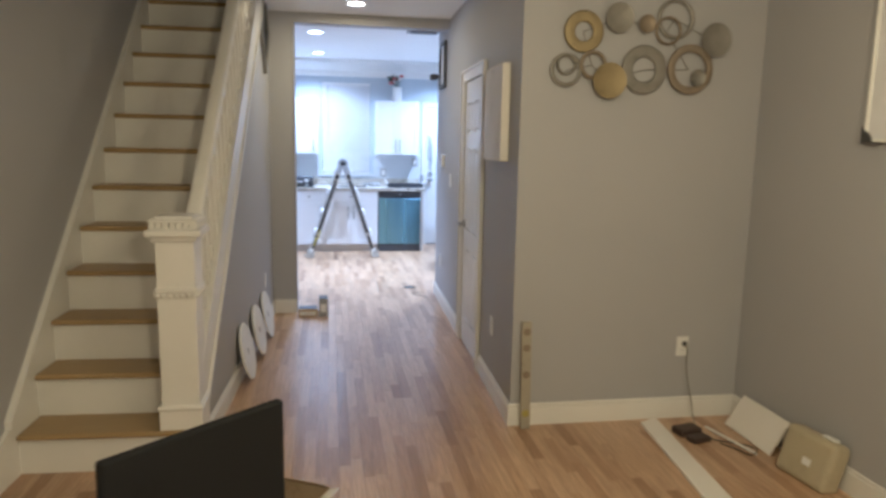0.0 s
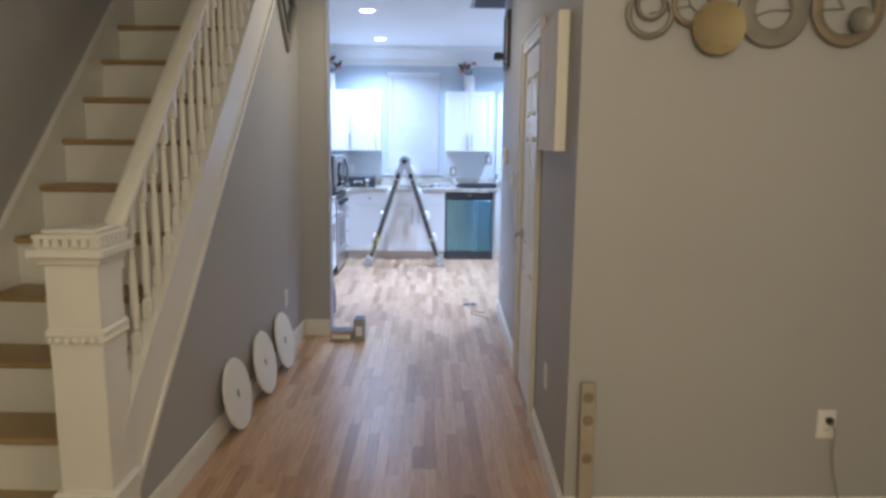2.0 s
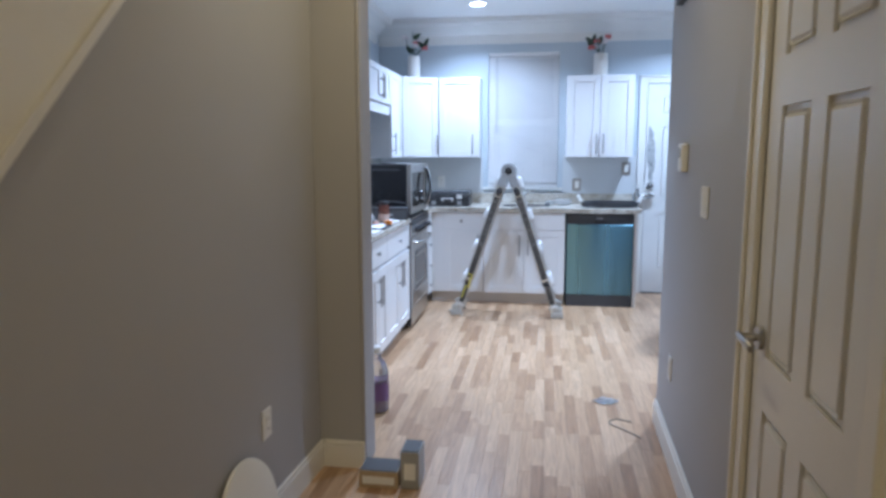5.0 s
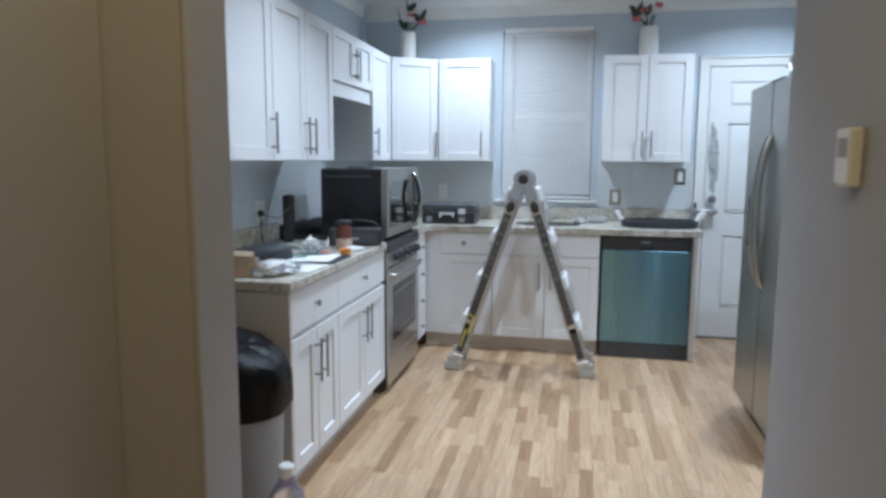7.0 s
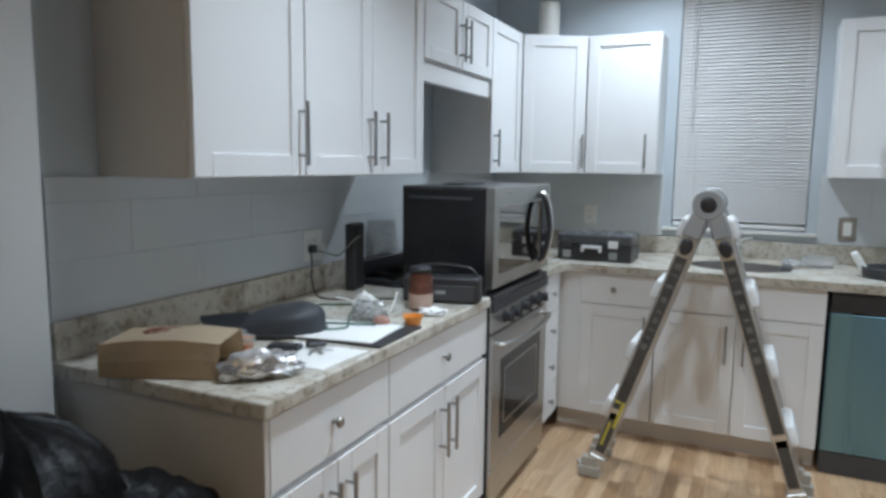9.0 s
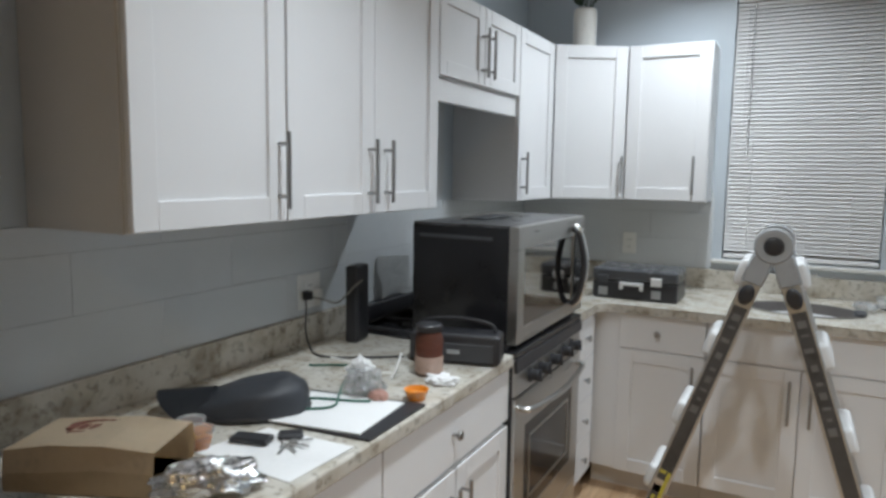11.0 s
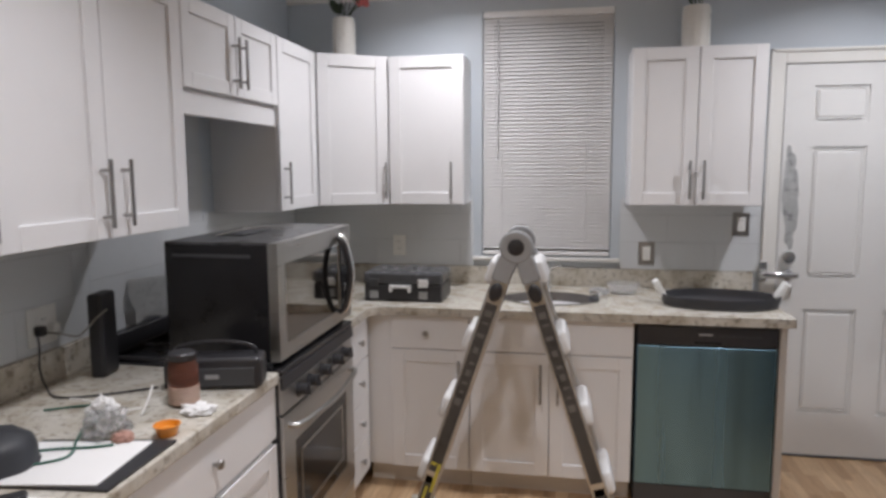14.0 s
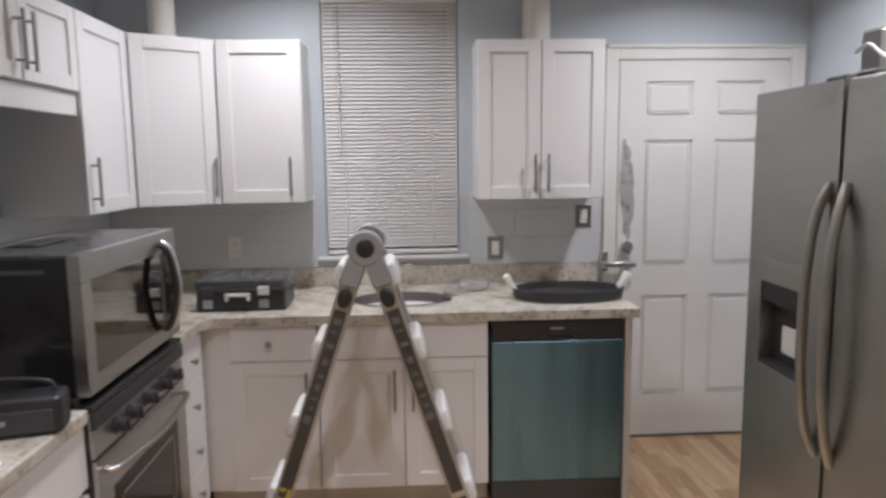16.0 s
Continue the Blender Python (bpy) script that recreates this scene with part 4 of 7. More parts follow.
for x, y, w in KITCHEN_LAMPS:
    recessed(x, y, CEIL_K, LIGHT_K, "round recessed kitchen light, lit cool white")
for x, y, w in HALL_LAMPS:
    recessed(x, y, CEIL_H, LIGHT_W, "round recessed light, lit warm white")
# invented holders, out of view, that go with the living room fill
for x, y, w in LIVING_FILL:
    ob = thing("added_pendant", (x, y, CEIL_H), "unseen pendant lamp holder added for the warm room light", "pendant light", "living room pendants")
    bm = bmesh.new()
    lathe(bm, [(0, 0), (0.06, 0), (0.055, -0.02), (0.012, -0.03), (0, -0.03)], (x, y, CEIL_H), 20)
    part("canopy", bm, WHITEPL, ob, "", True)
    bm = bmesh.new()
    rod(bm, (x, y, CEIL_H - 0.028), (x, y, 2.26), 0.006)
    rod(bm, (x, y, 2.27), (x, y, 2.225), 0.02)
    part("stem", bm, WHITEPL, ob)
vent = thing("ceiling_vent", (1.2, 7.0, CEIL_K), "white ceiling air vent grille", "vent")
bm = bmesh.new()
for a, b, c, d in ((1.03, 1.37, 6.75, 6.78), (1.03, 1.37, 7.22, 7.25), (1.03, 1.06, 6.78, 7.22), (1.34, 1.37, 6.78, 7.22)):
    box(bm, a, b, c, d, CEIL_K - 0.012, CEIL_K - 0.0005, bevel=0.003)
part("frame", bm, GREY, vent)
for k in range(11):
    bm = bmesh.new()
    y = 6.80 + 0.04 * k
    box(bm, 1.06, 1.34, -0.012, 0.012, -0.001, 0.001, m=Matrix.Translation((0, y, CEIL_K - 0.010)) @ Matrix.Rotation(radians(35), 4, "X"))
    part("slat", bm, GREY, vent)


# ---- cooker ----
RY0, RY1, RF = 8.252, 9.004, -0.372
cooker = thing("cooker", (-0.7, 8.63, 0), "freestanding stainless steel gas cooker with black knobs", "cooker")
bm = bmesh.new()
box(bm, LEFT + 0.015, RF - 0.03, RY0, RY1, 0.03, 0.895, bevel=0.003)
part("body", bm, BLACK, cooker, "black enamelled cooker body")
for y in (RY0 + 0.06, RY1 - 0.06):
    for x in (LEFT + 0.08, RF - 0.09):
        bm = bmesh.new()
        rod(bm, (x, y, 0), (x, y, 0.035), 0.018, seg=10)
        part("foot", bm, BLACK, cooker)
bm = bmesh.new()
box(bm, LEFT + 0.012, RF + 0.012, RY0, RY1, 0.896, 0.918, bevel=0.006, segments=2)
part("cooktop", bm, BLACKGLOSS, cooker, "glossy black cooktop")
for y in (8.44, 8.82):
    for x in (-0.86, -0.58):
        bm = bmesh.new()
        lathe(bm, [(0, 0.918), (0.05, 0.918), (0.045, 0.926), (0, 0.928)], (x, y, 0), 18)
        part("burner", bm, BLACK, cooker)
for y0, y1 in ((8.27, 8.62), (8.635, 8.985)):
    bm = bmesh.new()
    for y in (y0, (y0 + y1) / 2, y1):
        box(bm, -1.0, -0.40, y - 0.006, y + 0.006, 0.926, 0.938, bevel=0.002)
    for x in (-1.0, -0.80, -0.60, -0.406):
        box(bm, x - 0.006, x + 0.006, y0, y1, 0.926, 0.9375, bevel=0.002)
    for x in (-1.0, -0.406):
        for y in (y0, y1):
            box(bm, x - 0.006, x + 0.006, y - 0.006, y + 0.006, 0.917, 0.927)
    part("grate", bm, BLACK, cooker, "black cast-iron grate")
bm = bmesh.new()
prism(bm, [(RF - 0.03, 0.765), (RF + 0.012, 0.765), (RF + 0.004, 0.895), (RF - 0.03, 0.895)], RY0 + 0.001, RY1 - 0.001, "y", bevel=0.002)
part("control_panel", bm, STEEL, cooker, "brushed steel control panel")
bm = bmesh.new()
prism(bm, [(RF + 0.004, 0.848), (RF + 0.017, 0.848), (RF + 0.014, 0.894), (RF + 0.004, 0.894)], RY0 + 0.001, RY1 - 0.001, "y", bevel=0.002)
part("panel_trim", bm, BLACK, cooker, "black upper edge of the control panel")
for y in (8.40, 8.50, 8.63, 8.77, 8.88):
    bm = bmesh.new()
    tilt = Matrix.Translation((RF + 0.007, y, 0.808)) @ Matrix.Rotation(radians(86), 4, "Y")
    lathe(bm, [(0.027, 0), (0.027, 0.006), (0.020, 0.010), (0.021, 0.034), (0.017, 0.038), (0, 0.038)], (0, 0, 0), 18, m=tilt)
    box(bm, -0.021, 0.021, -0.005, 0.005, 0.030, 0.046, bevel=0.002, m=tilt)
    part("knob", bm, BLACK, cooker, "black control knob", True)
door = bmesh.new()
holed(door, RF - 0.028, RF + 0.012, RY0 + 0.004, RY1 - 0.004, 0.20, 0.757, RY0 + 0.10, RY1 - 0.10, 0.30, 0.64)
oven = part("oven_door", door, STEEL, cooker, "brushed steel oven door")
bm = bmesh.new()
box(bm, RF - 0.02, RF + 0.010, RY0 + 0.10, RY1 - 0.10, 0.30, 0.64)
part("oven_window", bm, SMOKE, oven, "dark oven glass")
bm = bmesh.new()
for a, b, c, d in ((RY0 + 0.15, RY0 + 0.158, 0.35, 0.59), (RY1 - 0.158, RY1 - 0.15, 0.35, 0.59), (RY0 + 0.15, RY1 - 0.15, 0.35, 0.358), (RY0 + 0.15, RY1 - 0.15, 0.582, 0.59)):
    box(bm, RF + 0.009, RF + 0.013, a, b, c, d)
part("window_border", bm, STEEL, oven)
bm = bmesh.new()
tube(bm, [(RF + 0.010, RY0 + 0.05, 0.715), (RF + 0.045, RY0 + 0.07, 0.712), (RF + 0.062, RY0 + 0.25, 0.705), (RF + 0.066, 8.628, 0.702), (RF + 0.062, RY1 - 0.25, 0.705), (RF + 0.045, RY1 - 0.07, 0.712), (RF + 0.010, RY1 - 0.05, 0.715)], 0.011, 10)
part("oven_handle", bm, STEEL, oven, "curved steel handle", True)
bm = bmesh.new()
box(bm, RF - 0.028, RF + 0.010, RY0 + 0.004, RY1 - 0.004, 0.045, 0.192, bevel=0.005)
part("storage_drawer", bm, STEEL, cooker, "brushed steel bottom drawer")
bm = bmesh.new()
box(bm, RF - 0.028, RF + 0.0, RY0 + 0.0005, RY0 + 0.0035, 0.03, 0.895)
part("side_edge", bm, BLACK, cooker)

bm = bmesh.new()
box(bm, LEFT + 0.012, LEFT + 0.05, RY0, RY1, 0.919, 1.0, bevel=0.004)
part("back_guard", bm, BLACK, cooker, "low black back guard")
bm = bmesh.new()
grid = []
for a in range(9):
    row = []
    for b in range(9):
        u, w = a / 8, b / 8
        top, low = 1.175 - 0.02 * u, 1.003 + 0.02 * math.sin(5 * u)
        row.append(bm.verts.new((LEFT + 0.014 + 0.028 * (1 - w) + 0.006 * noise.noise(Vector((5 * u, 4 * w, 2))), 8.44 + 0.25 * u + 0.01 * math.sin(7 * w), low + (top - low) * w)))
    grid.append(row)
for a in range(8):
    for b in range(8):
        bm.faces.new((grid[a][b], grid[a + 1][b], grid[a + 1][b + 1], grid[a][b + 1]))
bmesh.ops.solidify(bm, geom=bm.faces[:], thickness=0.0015)
solid("plastic_sheet", bm, HAZE, "cloudy plastic sheet leaning on the wall behind the cooker", "plastic sheet", smooth=True)

# ---- microwave standing on the cooktop ----
MX0, MX1, MY0, MY1, MZ0, MZ1 = -0.775, -0.405, 8.275, 9.030, 0.9395, 1.338
micro = thing("microwave", ((MX0 + MX1) / 2, (MY0 + MY1) / 2, MZ0), "stainless steel over-range microwave standing on the cooker", "microwave")
bm = bmesh.new()
box(bm, MX0, MX1, MY0, MY1, MZ0 + 0.002, MZ1 - 0.008, bevel=0.003)
part("casing", bm, BLACKGLOSS, micro, "black metal casing")
bm = bmesh.new()
box(bm, MX0 + 0.002, MX1 + 0.002, MY0 + 0.002, MY1 - 0.002, MZ1 - 0.0075, MZ1, bevel=0.001)
part("top_plate", bm, LIDTOP, micro, "dusty grey top plate")
bm = bmesh.new()
box(bm, MX0 + 0.09, MX0 + 0.19, MY0 + 0.2, MY0 + 0.44, MZ1, MZ1 + 0.008, bevel=0.003)
part("vent_cover", bm, GREYDARK, micro)
bm = bmesh.new()
tube(bm, [(MX0 + 0.10, MY0 + 0.16, MZ1 + 0.004), (MX0 + 0.16, MY0 + 0.24, MZ1 + 0.02), (MX0 + 0.22, MY0 + 0.34, MZ1 + 0.022), (MX0 + 0.25, MY0 + 0.42, MZ1 + 0.004)], 0.003, 6)
part("top_cord", bm, CORD, micro)
bm = bmesh.new()
box(bm, MX0 + 0.03, MX1 - 0.06, MY0 - 0.003, MY0 + 0.001, MZ1 - 0.052, MZ1 - 0.040, bevel=0.001)
part("side_louvre", bm, GREYDARK, micro)
fw = bmesh.new()
F1 = MX1 + 0.034
holed(fw, MX1, F1, MY0 + 0.001, MY1 - 0.001, MZ0, MZ1 - 0.002, MY0 + 0.06, MY1 - 0.15, MZ0 + 0.05, MZ1 - 0.075)
mdoor = part("door_frame", fw, STEEL, micro, "brushed steel door frame")
bm = bmesh.new()
box(bm, MX1 + 0.002, F1 - 0.003, MY0 + 0.06, MY1 - 0.15, MZ0 + 0.05, MZ1 - 0.075)
part("door_window", bm, MIRRORGLASS, mdoor, "dark reflective window")
bm = bmesh.new()
box(bm, F1 - 0.001, F1 + 0.004, MY1 - 0.135, MY1 - 0.02, MZ0 + 0.05, MZ1 - 0.07, bevel=0.002)
part("keypad", bm, SMOKE, micro, "glossy dark control strip")
bm = bmesh.new()
hy = MY1 - 0.165
tube(bm, [(F1 + 0.002, hy, MZ0 + 0.045), (F1 + 0.030, hy, MZ0 + 0.075), (F1 + 0.052, hy + 0.004, MZ0 + 0.2), (F1 + 0.030, hy, MZ1 - 0.075), (F1 + 0.002, hy, MZ1 - 0.045)], 0.012, 10)
part("door_handle", bm, BLACK, mdoor, "bowed black and steel handle", True)
bm = bmesh.new()
tube(bm, [(F1 + 0.002, hy + 0.022, MZ0 + 0.035), (F1 + 0.034, hy + 0.022, MZ0 + 0.07), (F1 + 0.058, hy + 0.022, MZ0 + 0.2), (F1 + 0.034, hy + 0.022, MZ1 - 0.07), (F1 + 0.002, hy + 0.022, MZ1 - 0.035)], 0.009, 10)
part("handle_edge", bm, CHROME, mdoor, "bright steel handle edge", True)

# ---- dishwasher ----
DX0, DX1, DF = 0.882, 1.488, 9.340
dish = thing("dishwasher", (1.185, 9.65, 0), "dishwasher with teal protective film on its steel door", "dishwasher")
bm = bmesh.new()
box(bm, DX0 + 0.004, DX1 - 0.004, DF + 0.03, BACK - 0.03, 0.02, 0.868)
part("body", bm, GREYDARK, dish)
bm = bmesh.new()
box(bm, DX0 + 0.003, DX1 - 0.003, DF, DF + 0.03, 0.112, 0.772, bevel=0.006, segments=2)
part("door", bm, FILM, dish, "steel door under teal film")
bm = bmesh.new()
box(bm, DX0 + 0.003, DX1 - 0.003, DF - 0.004, DF + 0.03, 0.776, 0.866, bevel=0.006, segments=2)
panel = part("control_panel", bm, BLACK, dish, "black plastic control panel")
for k in range(7):
    bm = bmesh.new()
    box(bm, 1.24 + 0.026 * k, 1.258 + 0.026 * k, DF - 0.006, DF - 0.003, 0.822, 0.830, bevel=0.001)
    part("button", bm, GREYDARK, panel)
bm = bmesh.new()
box(bm, 1.15, 1.21, DF - 0.0055, DF - 0.003, 0.826, 0.834)
part("name_bar", bm, GREY, panel, "plain grey maker's mark")
bm = bmesh.new()
box(bm, 1.13, 1.25, DF - 0.005, DF + 0.01, 0.783, 0.800, bevel=0.003)
part("door_grip", bm, BLACKGLOSS, panel)
bm = bmesh.new()
box(bm, DX0 + 0.006, DX1 - 0.006, DF + 0.008, DF + 0.03, 0.0, 0.109, bevel=0.003)
part("kick_plate", bm, GREYDARK, dish, "black kick plate")

# ---- sink, tap and things at the sink ----
sink = thing("sink", (SINK[0], SINK[1], CT0), "oval stainless steel sink set in the worktop", "sink")
bm = bmesh.new()
prof = [(0.985, 0.9165), (1.025, 0.9165), (1.025, 0.919), (0.965, 0.919), (0.955, 0.90), (0.93, 0.75), (0.80, 0.715), (0.15, 0.708), (0.12, 0.70), (0, 0.70)]
lathe(bm, prof, (0, 0, 0), 36, m=Matrix.Translation((SINK[0], SINK[1], 0)) @ Matrix.Diagonal((SINK[2], SINK[3], 1, 1)))
part("bowl", bm, SINKSTEEL, sink, "", True)
bm = bmesh.new()
lathe(bm, [(0.04, 0.709), (0.045, 0.712), (0.03, 0.714), (0, 0.711)], (SINK[0], SINK[1], 0), 18)
part("drain", bm, CHROME, sink, "", True)
tap = thing("tap", (SINK[0] - 0.02, 9.93, CT1), "chrome mixer tap behind the sink", "tap")
tx, ty = SINK[0] - 0.02, 9.93
bm = bmesh.new()
lathe(bm, [(0, 0), (0.03, 0), (0.03, 0.008), (0.022, 0.012), (0.02, 0.07), (0.022, 0.09), (0.012, 0.1), (0, 0.1)], (tx, ty, CT1), 18)
part("base", bm, CHROME, tap, "", True)
bm = bmesh.new()
tube(bm, [(tx, ty, CT1 + 0.07), (tx, ty - 0.02, CT1 + 0.13), (tx, ty - 0.08, CT1 + 0.16), (tx, ty - 0.15, CT1 + 0.13), (tx, ty - 0.165, CT1 + 0.09)], 0.010, 10)
part("spout", bm, CHROME, tap, "", True)
bm = bmesh.new()
tube(bm, [(tx, ty, CT1 + 0.095), (tx + 0.03, ty, CT1 + 0.12), (tx + 0.075, ty - 0.01, CT1 + 0.13)], 0.007, 8)
part("lever", bm, CHROME, tap, "", True)

bm = bmesh.new()
lathe(bm, [(0, 0), (0.06, 0), (0.075, 0.01), (0.085, 0.05), (0.082, 0.052), (0.07, 0.012), (0.055, 0.005), (0, 0.005)], (0.86, 9.86, CT1 + 0.001), 22)
solid("plastic_tub", bm, CLEAR, "empty clear plastic tub on the worktop", "tub", smooth=True)
bm = bmesh.new()
rng = random.Random(3)
lathe(bm, [(0, 0), (0.04, 0.002), (0.055, 0.02), (0.045, 0.036), (0.02, 0.044), (0, 0.045)], (0.73, 9.75, CT1 + 0.001), 16)
for v in bm.verts:
    v.co += Vector((rng.uniform(-1, 1), rng.uniform(-1, 1), 0)) * 0.006
solid("plastic_wrap", bm, CLEAR, "crumpled clear plastic wrap beside the sink", "wrapper", smooth=True)
bm = bmesh.new()
lathe(bm, [(0, 0), (0.022, 0.0), (0.028, 0.012), (0.02, 0.026), (0, 0.028)], (0.70, 9.60, CT1 + 0.001), 14)
solid("sponge", bm, GREYDARK, "small dark sponge at the sink edge", "sponge", smooth=True)

PX, PY = 1.29, 9.60
pan = thing("electric_pan", (PX, PY, CT1), "large oval black shallow pan with white handles", "pan")
bm = bmesh.new()
OVAL = Matrix.Translation((PX, PY, CT1 + 0.001)) @ Matrix.Diagonal((1, 0.60, 1, 1))
lathe(bm, [(0, 0.012), (0.235, 0.012), (0.25, 0.018), (0.262, 0.050), (0.268, 0.052), (0.272, 0.047), (0.262, 0.004), (0.24, 0.0), (0, 0.0)], (0, 0, 0), 44, m=OVAL)
part("pan_body", bm, BLACK, pan, "", True)
bm = bmesh.new()
lathe(bm, [(0, 0), (0.018, 0), (0.016, 0.006), (0, 0.008)], (PX - 0.02, PY - 0.03, CT1 + 0.013), 16)
part("centre_knob", bm, CHROME, pan, "", True)
for sx in (-1, 1):
    bm = bmesh.new()
    mm = Matrix.Translation((PX + sx * 0.268, PY + 0.02, CT1 + 0.052)) @ Matrix.Rotation(radians(sx * 30), 4, "Y")
    box(bm, -0.016, 0.016, -0.03, 0.03, -0.02, 0.07, bevel=0.008, m=mm, segments=2)
    part("handle", bm, WHITEPL, pan, "white plastic handle")

# ---- tool case in the corner ----
KX0, KX1, KY0, KY1 = -0.437, -0.040, 9.45, 9.70
case = thing("tool_case", (-0.245, 9.57, CT1), "black plastic tool case with silver latches", "tool case")
bm = bmesh.new()
box(bm, KX0, KX1, KY0, KY1, CT1 + 0.001, CT1 + 0.088, bevel=0.01, segments=2)
part("base_shell", bm, BLACK, case)
# lid and ribs are paler than the shell: sheen put into their colour
bm = bmesh.new()
box(bm, KX0 - 0.003, KX1 + 0.003, KY0 - 0.003, KY1 + 0.003, CT1 + 0.090, CT1 + 0.147, bevel=0.012, segments=2)
lid = part("lid", bm, CASELID, case)
for k in range(5):
    bm = bmesh.new()
    x = KX0 + 0.03 + k * 0.075
    box(bm, x, x + 0.05, KY0 + 0.02, KY1 - 0.02, CT1 + 0.144, CT1 + 0.152, bevel=0.004)
    part("lid_rib", bm, CASELID, lid)
bm = bmesh.new()
box(bm, -0.305, -0.195, KY0 - 0.02, KY0 - 0.002, CT1 + 0.07, CT1 + 0.085, bevel=0.004)
box(bm, -0.305, -0.29, KY0 - 0.02, KY0 + 0.002, CT1 + 0.05, CT1 + 0.085, bevel=0.003)
box(bm, -0.21, -0.195, KY0 - 0.02, KY0 + 0.002, CT1 + 0.05, CT1 + 0.085, bevel=0.003)
part("carry_handle", bm, RUNG, case, "silver carry handle")
for x in (-0.385, -0.135):
    bm = bmesh.new()
    box(bm, x - 0.025, x + 0.025, KY0 - 0.010, KY0 - 0.001, CT1 + 0.075, CT1 + 0.115, bevel=0.003)
    part("latch", bm, RUNG if x > -0.3 else GREYDARK, case, "silver latch" if x > -0.3 else "")
    bm = bmesh.new()
    box(bm, x - 0.022, x + 0.022, KY0 - 0.004, KY0 - 0.0005, CT1 + 0.015, CT1 + 0.055, bevel=0.001)
    part("label_patch", bm, GREY, case, "plain grey label patch")

# ---- folding ladder ----
LY0, LY1 = 8.83, 9.08
ladder = thing("folding_ladder", (0.36, 8.98, 0), "folding aluminium ladder with dark decals, standing open", "ladder")
TOPL, TOPR = Vector((0.325, 0, 1.20)), Vector((0.408, 0, 1.20))
FOOTL, FOOTR = Vector((-0.078, 0, 0.0)), Vector((0.802, 0, 0.0))


def leg_frame(foot, head, y):
    d = (head - foot).normalized()
    side = Vector((d.z, 0, -d.x))
    return Matrix(((side.x, 0, d.x, foot.x), (0, 1, 0, y), (side.z, 0, d.z, foot.z), (0, 0, 0, 1))), (head - foot).length


for foot, head, left in ((FOOTL, TOPL, True), (FOOTR, TOPR, False)):
    out = -1 if left else 1
    for y in (LY0, LY1):
        m, n = leg_frame(foot, head, y)
        bm = bmesh.new()
        box(bm, -0.033, 0.033, -0.013, 0.013, 0.30, n + 0.02, bevel=0.004, m=m)
        rail = part("outer_rail", bm, ALU, ladder)
        bm = bmesh.new()
        box(bm, -0.028, 0.028, -0.010, 0.010, 0.06, 0.34, bevel=0.003, m=m)
        box(bm, -0.040, 0.040, -0.020, 0.014, 0.045, 0.11, bevel=0.004, m=m)
        lower = part("inner_rail", bm, ALU, ladder)
        bm = bmesh.new()
        box(bm, foot.x - 0.052, foot.x + 0.052, y - 0.028, y + 0.022, 0.0, 0.05, bevel=0.008, segments=2)
        box(bm, foot.x - 0.038, foot.x + 0.038, y - 0.022, y + 0.016, 0.045, 0.095, bevel=0.006, segments=2)
        part("rubber_foot", bm, FOOTPAD, ladder, "beige rubber foot")
        if y == LY0:
            bm = bmesh.new()
            box(bm, -0.024, 0.024, -0.0145, -0.0125, 0.36, n - 0.16, m=m)
            part("decal", bm, DECAL, rail, "dark decal strip")
            marks = random.Random(6)
            z = n - 0.19
            while z > n - 0.62:
                tall, wide = marks.uniform(0.008, 0.03), marks.uniform(0.007, 0.016)
                bm = bmesh.new()
                box(bm, -wide + marks.uniform(-0.005, 0.005), wide, -0.0155, -0.0140, z - tall, z, m=m)
                part("marking_bar", bm, MARK, rail, "pale unreadable marking")
                z -= tall + marks.uniform(0.014, 0.05)
            bm = bmesh.new()
            box(bm, -0.022, 0.022, -0.0130, -0.0095, 0.13, 0.335, m=m)
            part("decal", bm, DECAL, lower, "dark decal strip")
            if left:
                bm = bmesh.new()
                box(bm, 0.009, 0.022, -0.0165, -0.0140, 0.27, 0.40, m=m)
                box(bm, -0.022, 0.002, -0.0165, -0.0140, 0.388, 0.40, m=m)
                box(bm, -0.012, -0.001, -0.0165, -0.0140, 0.17, 0.29, m=m)
                part("warning_strip", bm, YELLOW, rail, "yellow warning strip")
            bm = bmesh.new()
            lathe(bm, [(0, 0), (0.024, 0), (0.026, 0.012), (0.018, 0.02), (0, 0.02)], (0, 0, 0), 16, m=m @ Matrix.Translation((0, -0.013, n - 0.11)) @ Matrix.Diagonal((1, 1, 1.5, 1)) @ Matrix.Rotation(radians(90), 4, "X"))
            part("lock_knob", bm, BLACK, rail, "black oval locking knob", True)
    for k, s in enumerate((0.34, 0.63, 0.93, 1.22)):
        m, n = leg_frame(foot, head, 0)
        bm = bmesh.new()
        box(bm, -0.026 + out * 0.037, 0.026 + out * 0.037, LY0 + 0.004, LY1 - 0.004, s - 0.05, s + 0.05, bevel=0.02, m=m, segments=3)
        part("rung", bm, RUNG, ladder, "pale ridged rung", True)
